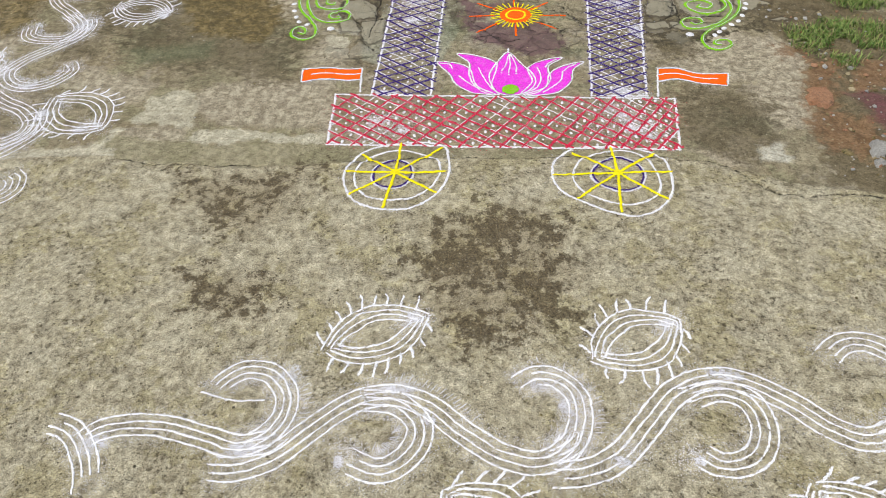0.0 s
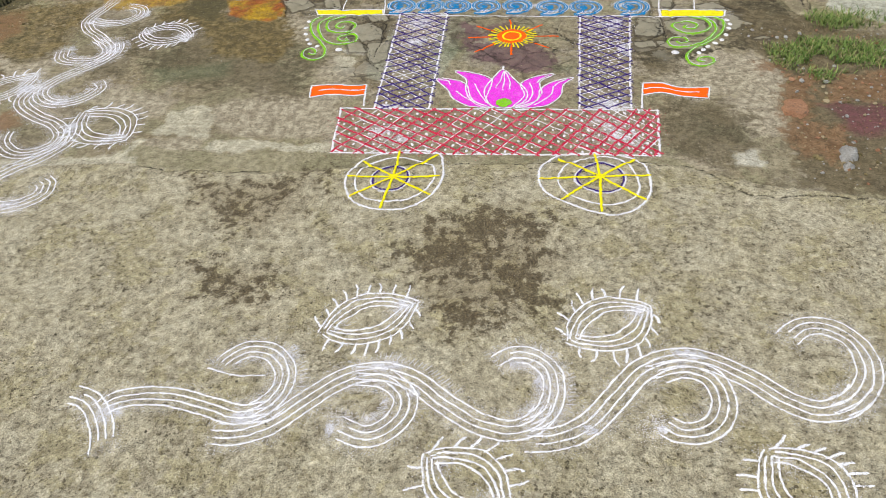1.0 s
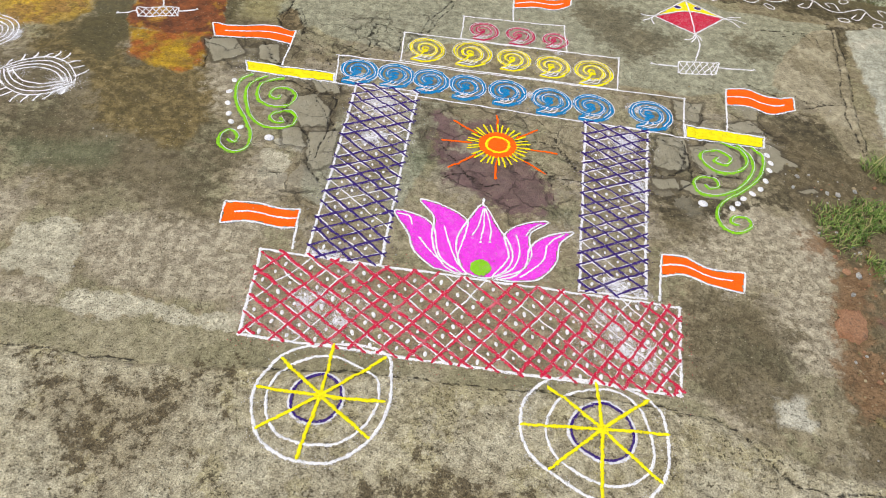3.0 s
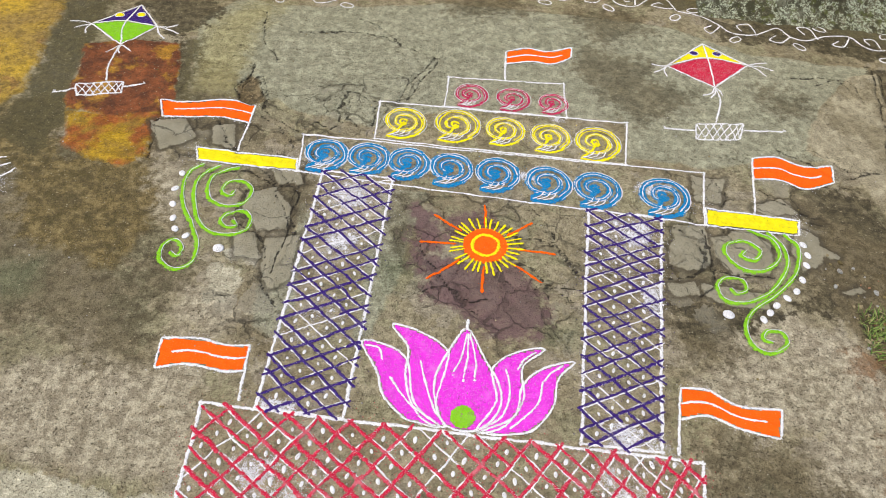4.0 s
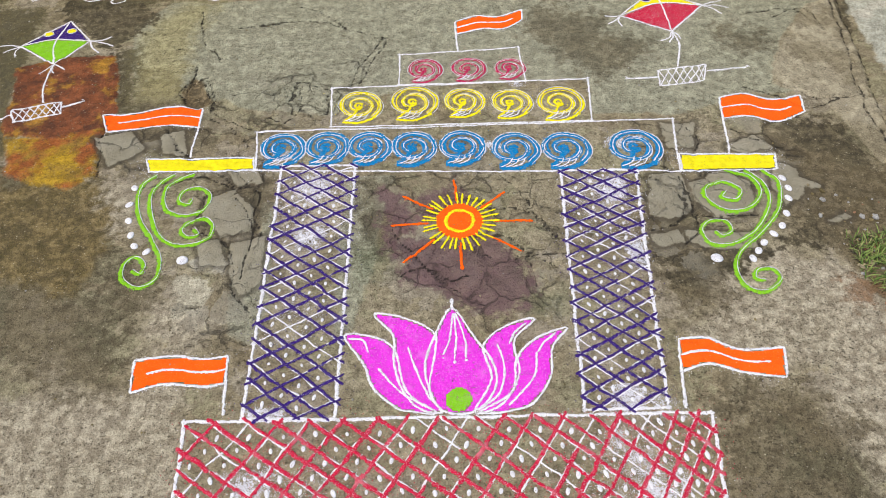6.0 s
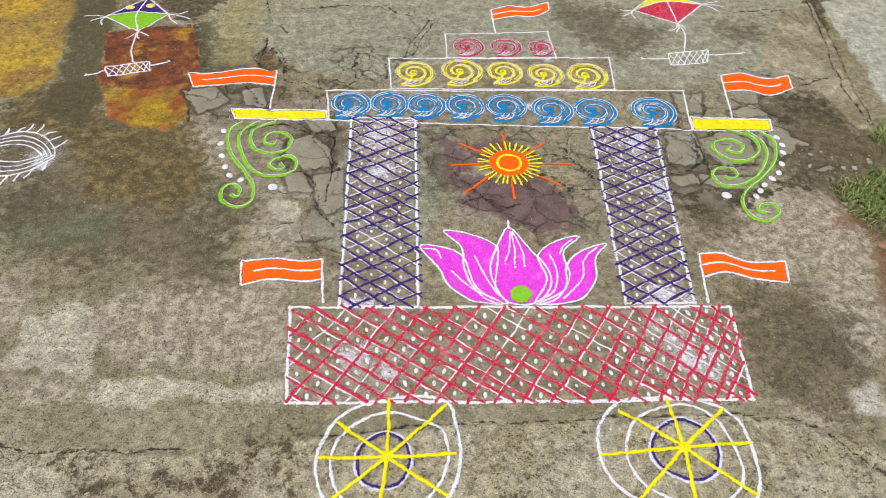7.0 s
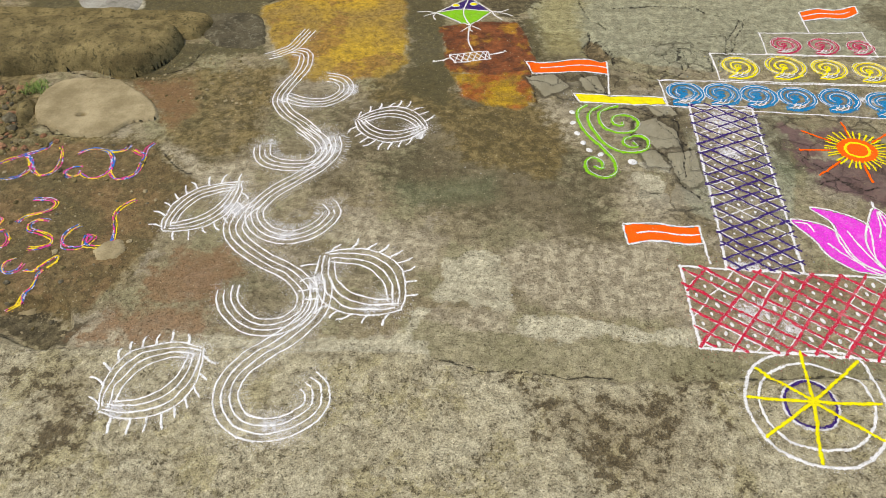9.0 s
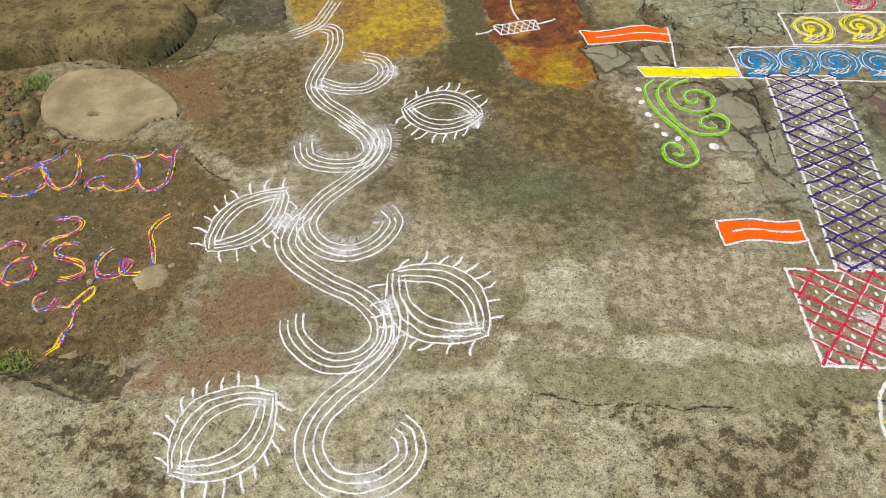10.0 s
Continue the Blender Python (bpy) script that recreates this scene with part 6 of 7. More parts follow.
vine_curls([(-2.122, 2.035), (-2.138, 1.976), (-2.213, 1.989), (-2.207, 2.038)], [(-1.971, 2.001), (-2.035, 2.094), (-2.070, 2.064), (-2.025, 2.020)], [(-1.804, 2.014), (-1.818, 1.955), (-1.885, 1.969), (-1.876, 2.004)], [(-1.642, 1.992), (-1.698, 2.084), (-1.750, 2.073), (-1.706, 2.024)])
ang12 = np.linspace(0, 2 * math.pi, 12, endpoint=False)
for group in (
    [(-0.584, 1.895), (-0.457, 2.006), (-0.251, 1.897), (-0.165, 1.978), (-0.002, 1.901), (0.185, 2.026), (0.430, 2.041), (0.598, 2.174), (0.710, 2.047), (0.855, 2.183), (0.945, 2.050), (1.111, 2.199)],
    [(1.188, 2.029), (1.261, 2.090), (1.392, 1.924), (1.518, 2.065), (1.616, 1.915), (1.712, 2.044), (1.947, 2.036), (1.910, 1.881), (2.044, 1.871), (2.192, 2.071)],
    [(-2.061, 1.973), (-1.750, 1.953), (-1.437, 1.957), (-1.133, 1.920), (-0.877, 1.931), (-0.562, 1.922), (-0.249, 1.925), (-0.150, 2.008)],
):
    for k, c in enumerate(group):
        a = rng.uniform(-0.9, 0.9)
        o = np.stack([0.024 * np.cos(ang12), 0.014 * np.sin(ang12)], -1) @ np.array([[math.cos(a), math.sin(a)], [-math.sin(a), math.cos(a)]])
        stroke("leaf_loop", np.array(c) + o, WHITE, vine, 0.0055, closed=True)

# ---- coloured writing at the side ----
letters = thing("coloured_lettering", [(-1.877, 0.392)][0], "handwritten festive greeting in multicoloured powder", "floor drawing")


def letter(k, line):
    p = spline(line, 0.012)
    nor = np.gradient(p, axis=0)
    nor = np.stack([-nor[:, 1], nor[:, 0]], -1) / (np.linalg.norm(nor, axis=1)[:, None] + 1e-9)
    for j in range(3):
        q = p + nor * (0.0044 * (j - 1) + 0.0016 * math.sin(k + 2 * j))
        stroke("letter_stroke", q[::2] if len(q) > 6 else q, RAINBOW[j], letters, 0.0040, lift=0.0003 * j, wobble=0.0035)


letter(0, [(-2.308, 0.511), (-2.253, 0.549), (-2.192, 0.578), (-2.167, 0.641)])
letter(1, [(-2.288, 0.492), (-2.201, 0.489), (-2.183, 0.544)])
letter(2, [(-2.188, 0.383), (-2.175, 0.416), (-2.179, 0.466)])
letter(3, [(-2.304, 0.439), (-2.257, 0.439)])
letter(4, [(-2.138, 0.549), (-2.101, 0.588), (-2.051, 0.621), (-2.014, 0.644), (-1.996, 0.688)])
letter(5, [(-2.060, 0.620), (-2.016, 0.576), (-2.013, 0.524), (-2.053, 0.494), (-2.109, 0.492), (-2.153, 0.513)])
letter(6, [(-2.047, 0.613), (-1.992, 0.540), (-1.954, 0.518), (-1.922, 0.548), (-1.933, 0.613), (-1.962, 0.664)])
letter(7, [(-1.840, 0.570), (-1.878, 0.561), (-1.885, 0.526), (-1.838, 0.524), (-1.843, 0.565)])
letter(8, [(-1.885, 0.632), (-1.852, 0.663), (-1.791, 0.650), (-1.749, 0.594), (-1.752, 0.534), (-1.788, 0.512), (-1.829, 0.533)])
letter(9, [(-1.759, 0.619), (-1.738, 0.544), (-1.700, 0.515), (-1.656, 0.541), (-1.658, 0.618), (-1.668, 0.670), (-1.654, 0.707)])
letter(10, [(-1.791, 0.650), (-1.739, 0.662), (-1.728, 0.704)])
letter(11, [(-1.713, 0.665), (-1.668, 0.643)])
letter(12, [(-2.208, 0.292), (-2.152, 0.288), (-2.123, 0.246), (-2.146, 0.216), (-2.179, 0.228)])
letter(13, [(-2.112, 0.281), (-2.052, 0.284), (-2.000, 0.318), (-1.969, 0.310), (-1.964, 0.284)])
letter(14, [(-2.029, 0.258), (-2.081, 0.240), (-2.088, 0.206), (-2.022, 0.197), (-1.990, 0.175), (-2.009, 0.142), (-2.061, 0.128)])
letter(15, [(-1.937, 0.265), (-1.977, 0.242), (-1.974, 0.188), (-1.930, 0.183), (-1.900, 0.219), (-1.937, 0.265)])
letter(16, [(-1.918, 0.403), (-1.857, 0.406), (-1.835, 0.378), (-1.864, 0.346), (-1.900, 0.330), (-1.919, 0.298)])
letter(17, [(-1.821, 0.317), (-1.865, 0.312), (-1.871, 0.277), (-1.814, 0.258), (-1.773, 0.235), (-1.789, 0.205), (-1.843, 0.194)])
letter(18, [(-1.723, 0.301), (-1.747, 0.267), (-1.737, 0.219), (-1.692, 0.210), (-1.663, 0.239), (-1.665, 0.271), (-1.682, 0.262), (-1.675, 0.227), (-1.632, 0.222), (-1.605, 0.236), (-1.608, 0.278), (-1.638, 0.352), (-1.634, 0.393), (-1.603, 0.425)])
letter(19, [(-1.841, 0.157), (-1.865, 0.139), (-1.854, 0.101), (-1.823, 0.105), (-1.809, 0.126), (-1.814, 0.152)])
letter(20, [(-1.798, 0.114), (-1.770, 0.112), (-1.753, 0.144), (-1.729, 0.174), (-1.725, 0.138), (-1.750, 0.114), (-1.745, 0.076), (-1.750, 0.037), (-1.784, 0.009), (-1.809, -0.018)])

# ---- wall foot and doorstep behind the drawing ----
def wall_material():
    m, nt, b = material("mossy_plaster")
    co = coords(nt)
    big, mid, fine = noisen(nt, co, 6, 5, 0.6), noisen(nt, co, 30, 8, 0.72), noisen(nt, co, 150, 5, 0.7)
    c = mixc(nt, ramp(nt, mid, 0.35, 0.65), (0.060, 0.056, 0.030), (0.190, 0.170, 0.100))
    c = mixc(nt, ramp(nt, big, 0.48, 0.62, 0, 0.6), c, (0.250, 0.250, 0.180))
    c = mixc(nt, ramp(nt, noisen(nt, co, 22, 8, 0.75), 0.48, 0.56, 0, 0.85), c, (0.060, 0.058, 0.030))
    c = mixc(nt, mathn(nt, "MULTIPLY", ramp(nt, mid, 0.46, 0.53), ramp(nt, fine, 0.46, 0.54)), c, (0.50, 0.53, 0.38))
    c = mixc(nt, ramp(nt, noisen(nt, co, 45, 6, 0.7), 0.55, 0.61, 0, 0.7), c, (0.110, 0.125, 0.030))
    nt.links.new(c, b.inputs["Base Color"])
    bumpn(nt, b, mathn(nt, "ADD", mid, mathn(nt, "MULTIPLY", fine, 0.5)), 0.018, 1.0)
    return m


MOSSY = wall_material()


def rough_wall(name, a, b, tall, thick, flare, label):
    """A wall whose foot flares out into a rough, mossy fillet."""
    a, b = np.array(a, float), np.array(b, float)
    d = (b - a) / np.linalg.norm(b - a)
    back = np.array([-d[1], d[0]])
    n = int(np.linalg.norm(b - a) / 0.02)
    zs = np.r_[-0.02, np.linspace(0, 0.16, 12), np.linspace(0.2, tall, 12)]
    rows = []
    for z in zs:
        t = np.linspace(0, 1, n + 1)
        p = a + (b - a) * t[:, None]
        out = -flare * math.exp(-max(z, 0) / 0.05) + 0.02 * fbm(p[:, 0] + 9, p[:, 1] * 0 + z, 9, 31) + 0.012 * fbm(p[:, 0], p[:, 1] * 0 + z, 40, 35)
        rows.append(np.column_stack([p + back * out[:, None], np.full(n + 1, z)]))
    rows.append(np.column_stack([a + (b - a) * np.linspace(0, 1, n + 1)[:, None] + back * thick, np.full(n + 1, tall)]))
    rows.append(np.column_stack([a + (b - a) * np.linspace(0, 1, n + 1)[:, None] + back * thick, np.full(n + 1, -0.02)]))
    v = np.vstack(rows)
    m = n + 1
    f = [(r * m + i, r * m + i + 1, (r + 1) * m + i + 1, (r + 1) * m + i) for r in range(len(rows) - 1) for i in range(n)]
    f += [tuple(r * m for r in range(len(rows)))[::-1], tuple(r * m + n for r in range(len(rows)))]
    me = bpy.data.meshes.new(name)
    me.from_pydata(v.tolist(), [], f)
    me.materials.append(MOSSY)
    return tagged(new(name, me), label, "wall", kind="structure")


corner = np.array([(-0.059, 2.047)][0])
rough_wall("wall_left", (-4.5, corner[1] + 0.12), corner, 0.9, 0.35, 0.02, "mossy stained plaster wall foot beside the doorstep")
start = np.array([(1.278, 2.179)][0])
rough_wall("wall_right", start, (4.5, start[1] - 0.02), 0.9, 0.35, 0.12, "mossy lichened wall foot beside the doorstep")


def doorstep():
    m, nt, b = material("yellow_oxide_paint")
    co = coords(nt)
    n1, n2 = noisen(nt, co, 18, 6, 0.65), noisen(nt, co, 90, 5, 0.7)
    c = mixc(nt, ramp(nt, n1, 0.3, 0.7), (0.56, 0.36, 0.04), (0.80, 0.58, 0.08))
    c = mixc(nt, ramp(nt, n2, 0.58, 0.66, 0, 0.6), c, (0.20, 0.13, 0.05))
    nt.links.new(c, b.inputs["Base Color"])
    b.inputs["Roughness"].default_value = 0.6
    bumpn(nt, b, n2, 0.003, 0.6)
    x0, x1 = corner[0] + 0.045, start[0] - 0.02
    y = [(0.602, 2.216)][0][1]
    bm = bmesh.new()
    bmesh.ops.create_cube(bm, size=1, matrix=Matrix.LocRotScale(((x0 + x1) / 2, y + 0.2, 0.06), None, (x1 - x0, 0.4, 0.15)))
    bmesh.ops.bevel(bm, geom=bm.edges[:], offset=0.012, segments=3, affect="EDGES")
    me = bpy.data.meshes.new("step")
    bm.to_mesh(me)
    bm.free()
    me.materials.append(m)
    me.shade_smooth()
    step = tagged(new("doorstep", me), "yellow-painted doorstep with maroon and white dots", "doorstep")
    paints = []
    for name, col in (("maroon_paint", (0.16, 0.02, 0.02)), ("cream_paint", (0.70, 0.62, 0.45))):
        pm, pnt, pb = material(name)
        pnt.links.new(mixc(pnt, ramp(pnt, noisen(pnt, coords(pnt), 120, 4), 0.35, 0.65), col, tuple(0.7 * q for q in col)), pb.inputs["Base Color"])
        pb.inputs["Roughness"].default_value = 0.5
        paints.append(pm)
    for k in range(26):
        bm = bmesh.new()
        bmesh.ops.create_cone(bm, cap_ends=True, segments=14, radius1=0.012, radius2=0.009, depth=0.003)
        me = bpy.data.meshes.new("painted_dot")
        bm.to_mesh(me)
        bm.free()
        me.materials.append(paints[k % 2])
        ob = new("painted_dot", me)
        ob.parent = step
        ob.rotation_euler = (radians(90), 0, 0)
        ob.location = (x0 + 0.04 + (x1 - x0 - 0.08) * (k + rng.uniform(-0.2, 0.2)) / 25, y - 0.0012, 0.018 + rng.uniform(0, 0.01))
    return step


doorstep()


# ---- stones, earth and weeds at the edges ----
def stone_material(name, lo, hi, patch, grit=1.0):
    m, nt, b = material(name)
    co = coords(nt)
    n1, n2, n3 = noisen(nt, co, 9, 6, 0.65), noisen(nt, co, 48, 8, 0.72), noisen(nt, co, 220, 4, 0.7)
    c = mixc(nt, ramp(nt, n1, 0.32, 0.68), lo, hi)
    c = mixc(nt, ramp(nt, n2, 0.54, 0.60, 0, 0.75), c, patch)
    c = mixc(nt, 1.0, c, mixc(nt, ramp(nt, n3, 0.3, 0.7), (1 - 0.3 * grit,) * 3, (1 + 0.25 * grit,) * 3), "MULTIPLY")
    nt.links.new(c, b.inputs["Base Color"])
    bumpn(nt, b, mathn(nt, "ADD", n2, mathn(nt, "MULTIPLY", n3, 0.4)), 0.009 * grit, 1.0)
    return m


BROWN_STONE = stone_material("brown_stone", (0.115, 0.088, 0.036), (0.285, 0.222, 0.098), (0.056, 0.049, 0.020))
DARK_STONE = stone_material("dark_lichened_stone", (0.065, 0.055, 0.034), (0.150, 0.128, 0.080), (0.210, 0.190, 0.130))
BEIGE_STONE = stone_material("beige_stone", (0.235, 0.186, 0.100), (0.400, 0.328, 0.196), (0.300, 0.240, 0.135), 0.45)
GREY_PLASTER = stone_material("pale_plaster", (0.290, 0.275, 0.240), (0.430, 0.415, 0.375), (0.210, 0.195, 0.160))
BRICK = stone_material("orange_brick", (0.260, 0.120, 0.060), (0.400, 0.220, 0.120), (0.180, 0.110, 0.070))


def stone(outline, tall, mat, label, round_edge=0.03, rough=0.25, name="stone", cell=0.008, hole=None):
    o = spline(outline, 0.02, True)
    mid = o.mean(0)
    gx = np.arange(o[:, 0].min() - cell, o[:, 0].max() + 2 * cell, cell)
    gy = np.arange(o[:, 1].min() - cell, o[:, 1].max() + 2 * cell, cell)
    x, y = np.meshgrid(gx, gy)
    d = area([tuple(q) for q in o[::2]], x + 0.01 * fbm(x, y, 25, 41), y + 0.01 * fbm(x, y, 25, 43))
    up = np.sqrt(np.clip(1 - (1 - np.clip(d / round_edge, 0, 1)) ** 2, 0, 1))
    z = ground_z(x, y) - 0.004 + (tall + 0.004) * up * (1 + rough * (fbm(x, y, 7, 45) + 0.6 * fbm(x, y, 26, 47)))
    if hole:
        z -= 0.03 * np.exp(-(((x - hole[0]) / 0.016) ** 2 + ((y - hole[1]) / 0.010) ** 2) ** 2)
    ok = d > -cell
    keep = ok[:-1, :-1] & ok[1:, :-1] & ok[:-1, 1:] & ok[1:, 1:]
    idx = np.arange(x.size).reshape(x.shape)
    quads = np.stack([idx[:-1, :-1], idx[:-1, 1:], idx[1:, 1:], idx[1:, :-1]], -1)[keep]
    used, inv = np.unique(quads, return_inverse=True)
    at = np.array([mid[0], mid[1], float(ground_z(mid[0], mid[1]))])
    top = np.column_stack([x.ravel(), y.ravel(), z.ravel()])[used] - at
    under = top.copy()
    under[:, 2] = np.minimum(top[:, 2], 0) - 0.03
    q = inv.reshape(quads.shape)
    me = bpy.data.meshes.new(name)
    me.from_pydata(np.vstack([top, under]).tolist(), [], q.tolist() + (q[:, ::-1] + len(top)).tolist())
    me.materials.append(mat)
    me.shade_smooth()
    ob = new(name, me)
    ob.location = at
    return tagged(ob, label, "stone", "edge stones")


stone([(-2.524, 1.384), (-2.223, 1.425), (-1.841, 1.400), (-1.785, 1.292), (-1.815, 1.175), (-1.902, 1.083), (-2.112, 1.129), (-2.380, 1.067), (-2.600, 1.100), (-2.640, 1.300)], 0.085, BROWN_STONE, "large brown flat boulder with a worn rounded edge", 0.05, 0.16)
stone([(-2.745, 1.551), (-2.399, 1.576), (-2.018, 1.576), (-1.753, 1.547), (-1.728, 1.405), (-1.833, 1.370), (-2.169, 1.419), (-2.655, 1.405)], 0.03, BROWN_STONE, "long brown mossy stone slab behind a boulder")
stone([(-1.776, 1.562), (-1.652, 1.595), (-1.551, 1.573), (-1.472, 1.357), (-1.639, 1.324), (-1.755, 1.442)], 0.008, DARK_STONE, "dark lichened stone set beside the yellow patch")
stone([(-2.142, 0.834), (-2.165, 0.916), (-2.160, 1.001), (-2.104, 1.055), (-1.930, 1.058), (-1.780, 0.956), (-1.695, 0.842), (-1.775, 0.810), (-1.811, 0.754), (-1.880, 0.726), (-1.956, 0.732), (-2.048, 0.763)], 0.014, BEIGE_STONE, "flat smooth beige stone with a small hole", 0.006, 0.05, cell=0.006, hole=(-1.964, 0.834))
stone([(-2.640, 1.077), (-2.490, 1.036), (-2.391, 0.984), (-2.364, 0.892), (-2.421, 0.828), (-2.495, 0.817)], 0.02, BEIGE_STONE, "worn beige stone at the yard edge")
stone([(-2.358, 1.637), (-2.417, 1.924), (-2.337, 2.017), (-2.144, 1.815), (-2.080, 1.612), (-2.169, 1.563)], 0.006, GREY_PLASTER, "lump of pale grey plaster at the wall foot", 0.03, 0.9)
stone([(-1.644, 0.203), (-1.601, 0.259), (-1.552, 0.242), (-1.543, 0.196), (-1.594, 0.169)], 0.008, BEIGE_STONE, "small flat beige stone chip beside the lettering", 0.008)
stone([(-1.767, -0.009), (-1.750, 0.027), (-1.702, -0.007), (-1.744, -0.024)], 0.008, BEIGE_STONE, "small flat beige stone chip beside the lettering", 0.008)
stone([(-2.220, 0.878), (-2.182, 0.915), (-2.140, 0.810), (-2.140, 0.770), (-2.190, 0.796)], 0.028, BROWN_STONE, "rounded brown cobble beside a flat stone")
stone([(1.622, 0.052), (1.660, 0.046), (1.652, -0.014), (1.605, -0.027)], 0.025, GREY_PLASTER, "pale rubble chunk lying on bare soil", 0.015)
stone([(1.614, -0.027), (1.643, -0.020), (1.626, -0.070), (1.602, -0.074)], 0.018, GREY_PLASTER, "small pale rubble chunk lying on soil", 0.012)
stone([(1.524, 0.343), (1.589, 0.336), (1.574, 0.246), (1.498, 0.245)], 0.012, BRICK, "broken orange brick half buried in soil", 0.01)
stone([(1.516, 0.063), (1.544, 0.070), (1.537, 0.032), (1.513, 0.029)], 0.012, BEIGE_STONE, "small yellowish stone lying on soil", 0.01)


def scatter(name, poly, count, lo, hi, mats, label, seed):
    """Loose pebbles inside an outline, joined."""
    r = np.random.RandomState(seed)
    o = np.array(poly)
    p = []
    while len(p) < count:
        q = r.uniform(o.min(0), o.max(0))
        if inside([tuple(v) for v in o], np.array([q[0]]), np.array([q[1]]))[0]:
            p.append(q)
    v, f, k = [], [], []
    phi = (1 + 5**0.5) / 2
    ico = np.array([(-1, phi, 0), (1, phi, 0), (-1, -phi, 0), (1, -phi, 0), (0, -1, phi), (0, 1, phi), (0, -1, -phi), (0, 1, -phi), (phi, 0, -1), (phi, 0, 1), (-phi, 0, -1), (-phi, 0, 1)]) / 1.9
    tri = [(0, 11, 5), (0, 5, 1), (0, 1, 7), (0, 7, 10), (0, 10, 11), (1, 5, 9), (5, 11, 4), (11, 10, 2), (10, 7, 6), (7, 1, 8), (3, 9, 4), (3, 4, 2), (3, 2, 6), (3, 6, 8), (3, 8, 9), (4, 9, 5), (2, 4, 11), (6, 2, 10), (8, 6, 7), (9, 8, 1)]
    for q in p:
        s = lo * (hi / lo) ** (r.rand() ** 2)
        a = r.uniform(0, 6.28)
        w = ico * (1 + r.uniform(-0.22, 0.22, (12, 1))) * (s, s * r.uniform(0.6, 1), s * 0.55)
        w = w @ np.array([[math.cos(a), math.sin(a), 0], [-math.sin(a), math.cos(a), 0], [0, 0, 1]])
        f += [tuple(len(v) + i for i in t) for t in tri]
        k += [r.randint(len(mats))] * 20
        v += (w + (q[0], q[1], float(ground_z(q[0], q[1])) + s * 0.2)).tolist()
    me = bpy.data.meshes.new(name)
    me.from_pydata(v, [], f)
    for m in mats:
        me.materials.append(m)
    me.polygons.foreach_set("material_index", k)
    me.update()
    return tagged(new(name, me), label, "gravel", kind="stuff")


scatter("gravel", [(1.459, 0.930), (1.985, 0.824), (1.797, -0.169), (1.491, -0.135), (1.552, 0.481)], 380, 0.003, 0.013, [BROWN_STONE, BEIGE_STONE, BRICK, GREY_PLASTER], "loose pebbles and brick grit on bare soil", 1)
scatter("gravel", [(-2.634, 0.995), (-2.242, 1.034), (-2.091, 0.764), (-1.652, 0.726), (-1.461, 0.286), (-1.575, -0.093), (-1.908, -0.068), (-2.006, -0.064)], 420, 0.0025, 0.012, [BROWN_STONE, DARK_STONE, BROWN_STONE, BEIGE_STONE], "loose pebbles and crumbs on brown earth", 2)
scatter("gravel", [(-2.407, 0.821), (-2.386, 1.019), (-2.207, 0.980), (-2.190, 0.800), (-2.101, 0.740), (-1.973, 0.700), (-2.063, 0.625), (-2.246, 0.604)], 170, 0.006, 0.030, [BROWN_STONE, BROWN_STONE, DARK_STONE, BRICK], "heap of small brown rubble stones", 6)
scatter("gravel", [(-2.042, 1.161), (-1.490, 1.327), (-1.312, 0.915), (-1.808, 0.949)], 160, 0.003, 0.010, [BROWN_STONE, BEIGE_STONE], "loose crumbs of stone near the boulders", 3)
scatter("gravel", [(-1.7, -0.3), (1.7, -0.3), (1.5, -1.35), (-1.7, -1.35)], 900, 0.0014, 0.0042, [BROWN_STONE, BEIGE_STONE, DARK_STONE], "fine grit on the rough front slab", 4)
scatter("gravel", [(-1.2, 0.0), (1.6, 0.0), (1.8, 1.9), (-1.0, 1.9)], 500, 0.0012, 0.0036, [BROWN_STONE, BEIGE_STONE, GREY_PLASTER], "fine grit on the cracked yard", 5)


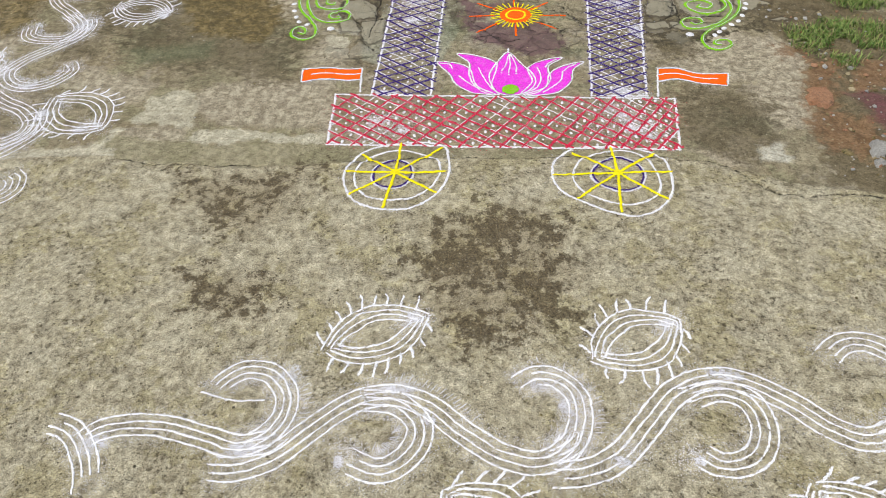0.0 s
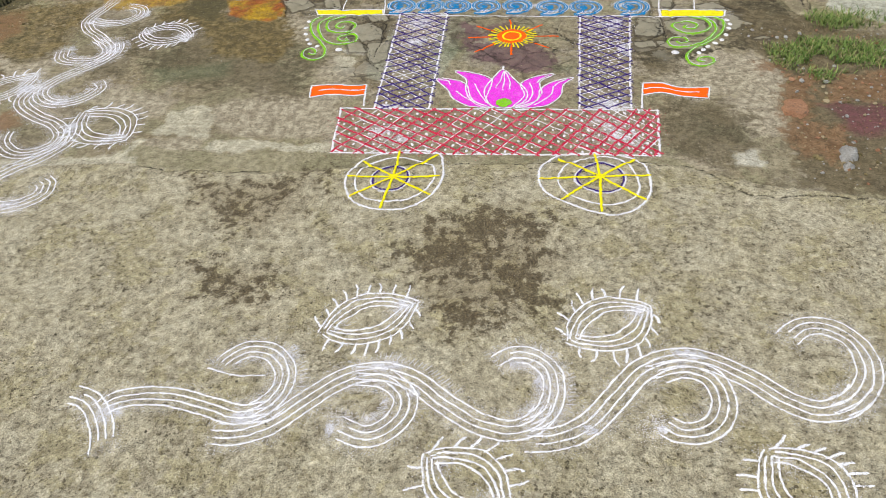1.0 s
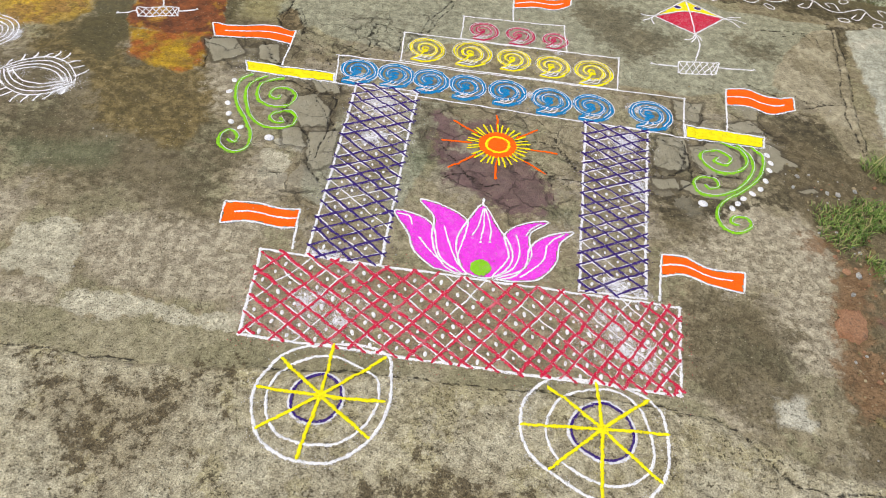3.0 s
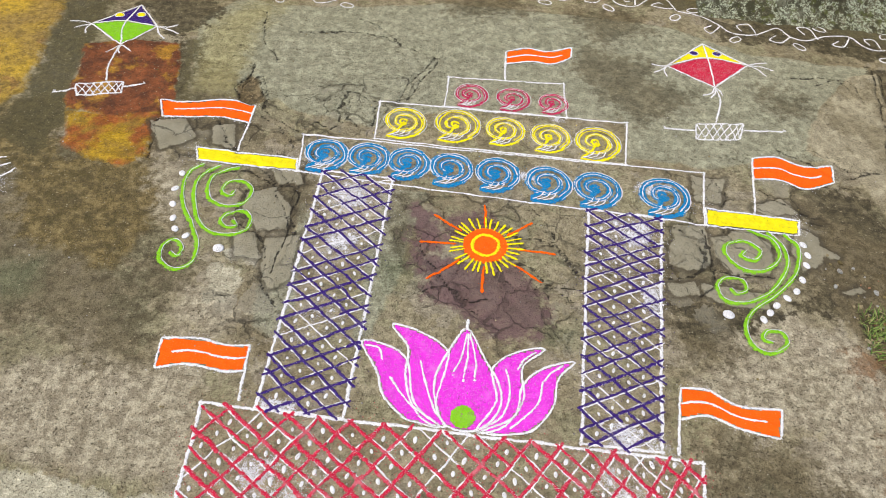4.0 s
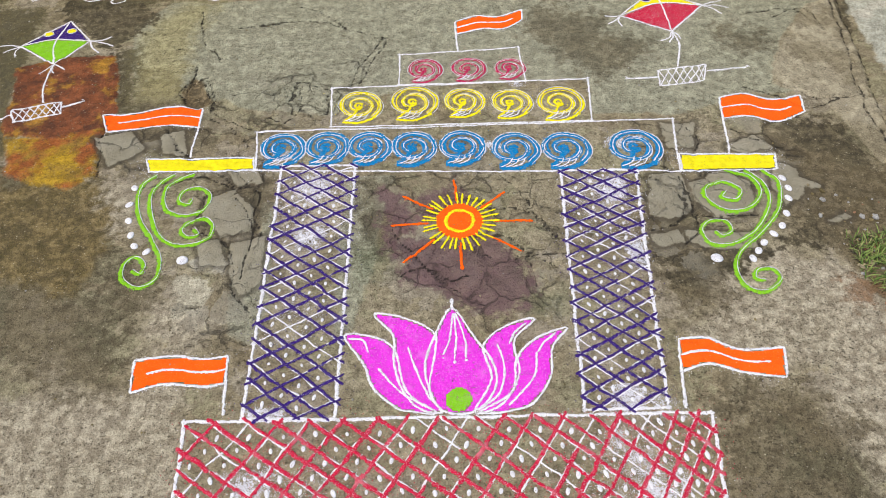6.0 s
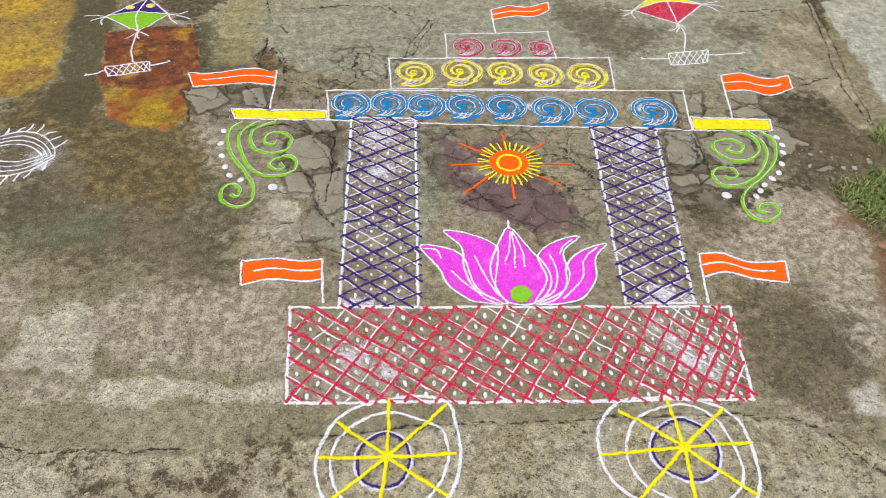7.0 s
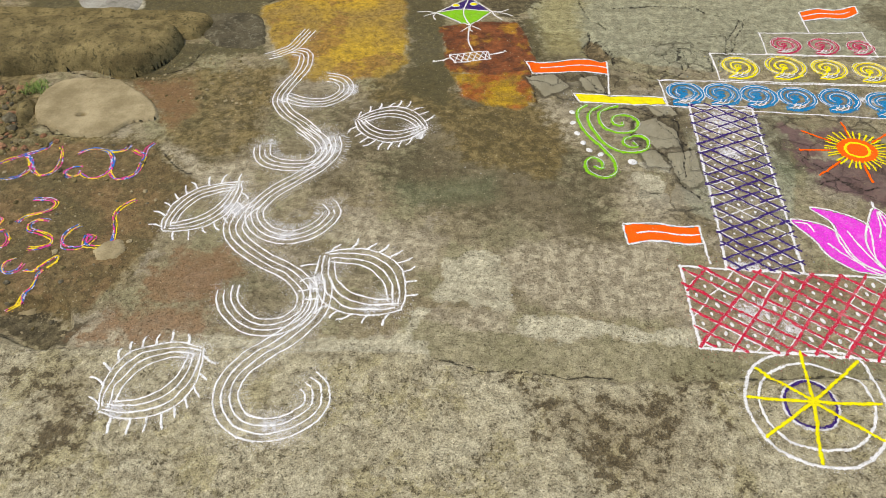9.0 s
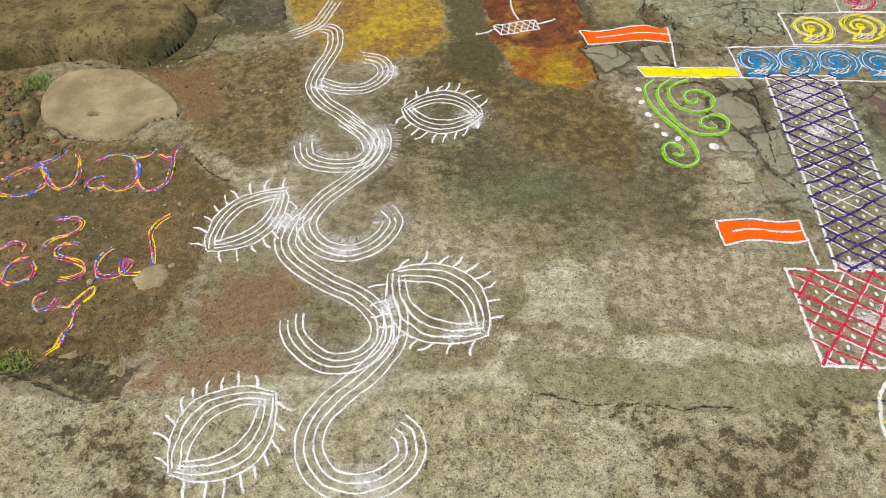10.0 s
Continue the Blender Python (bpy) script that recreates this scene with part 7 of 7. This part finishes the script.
def grass(poly, count, lo, hi, label, seed):
    r = np.random.RandomState(seed)
    m, nt, b = material("grass_blade")
    isl = nt.nodes.new("ShaderNodeNewGeometry").outputs["Random Per Island"]
    c = mixc(nt, ramp(nt, isl, 0.0, 0.75), (0.060, 0.125, 0.016), (0.230, 0.300, 0.075))
    c = mixc(nt, ramp(nt, isl, 0.86, 0.9), c, (0.320, 0.270, 0.120))
    nt.links.new(c, b.inputs["Base Color"])
    b.inputs["Roughness"].default_value = 0.6
    o = np.array(poly)
    v, f = [], []
    made = 0
    while made < count:
        q = r.uniform(o.min(0), o.max(0))
        d = area([tuple(w) for w in o], np.array([q[0]]), np.array([q[1]]))[0]
        if d < -0.03 or r.rand() > 0.35 + d * 12 or value_noise(np.array([q[0]]), np.array([q[1]]), 14, 5)[0] < -0.22:
            continue
        made += 1
        a, L, w = r.uniform(0, 6.28), r.uniform(lo, hi), r.uniform(0.0008, 0.0019)
        d2, n2 = np.array([math.cos(a), math.sin(a)]), np.array([-math.sin(a), math.cos(a)])
        z0 = float(ground_z(q[0], q[1]))
        lean = r.uniform(0.4, 1.1)
        i = len(v)
        for t, ww in ((0, 1.0), (0.4, 0.95), (0.75, 0.7), (1, 0.08)):
            c2 = q + d2 * L * lean * t**1.5
            h = L * (t - 0.42 * lean * t * t)
            v += [(*(c2 - n2 * w * ww), z0 + h), (*(c2 + n2 * w * ww), z0 + h)]
        f += [(i + 2 * k, i + 2 * k + 1, i + 2 * k + 3, i + 2 * k + 2) for k in range(3)]
    me = bpy.data.meshes.new("grass")
    me.from_pydata(v, [], f)
    me.materials.append(m)
    return tagged(new("grass", me), label, "grass", kind="stuff")


grass([(1.532, 0.737), (1.644, 0.791), (1.771, 0.799), (1.902, 0.756), (2.115, 0.730), (2.093, 0.560), (1.908, 0.581), (1.761, 0.541), (1.672, 0.461), (1.639, 0.521), (1.545, 0.626)], 3000, 0.010, 0.036, "patch of short green grass on bare soil", 11)
grass([(1.738, 0.975), (1.958, 0.979), (1.920, 0.866), (1.784, 0.864)], 500, 0.015, 0.05, "thin weeds beside the smooth slab", 12)
grass([(1.765, 1.026), (2.123, 0.992), (2.115, 0.845), (1.776, 0.899)], 300, 0.015, 0.045, "sparse weeds on bare soil", 13)
grass([(-1.954, -0.029), (-1.867, 0.002), (-1.808, -0.036), (-1.860, -0.071), (-1.925, -0.067)], 260, 0.008, 0.026, "small green weed at a broken slab edge", 14)
grass([(-2.269, 0.992), (-2.202, 1.037), (-2.165, 0.969), (-2.232, 0.948)], 260, 0.008, 0.03, "small green weed between stones", 15)
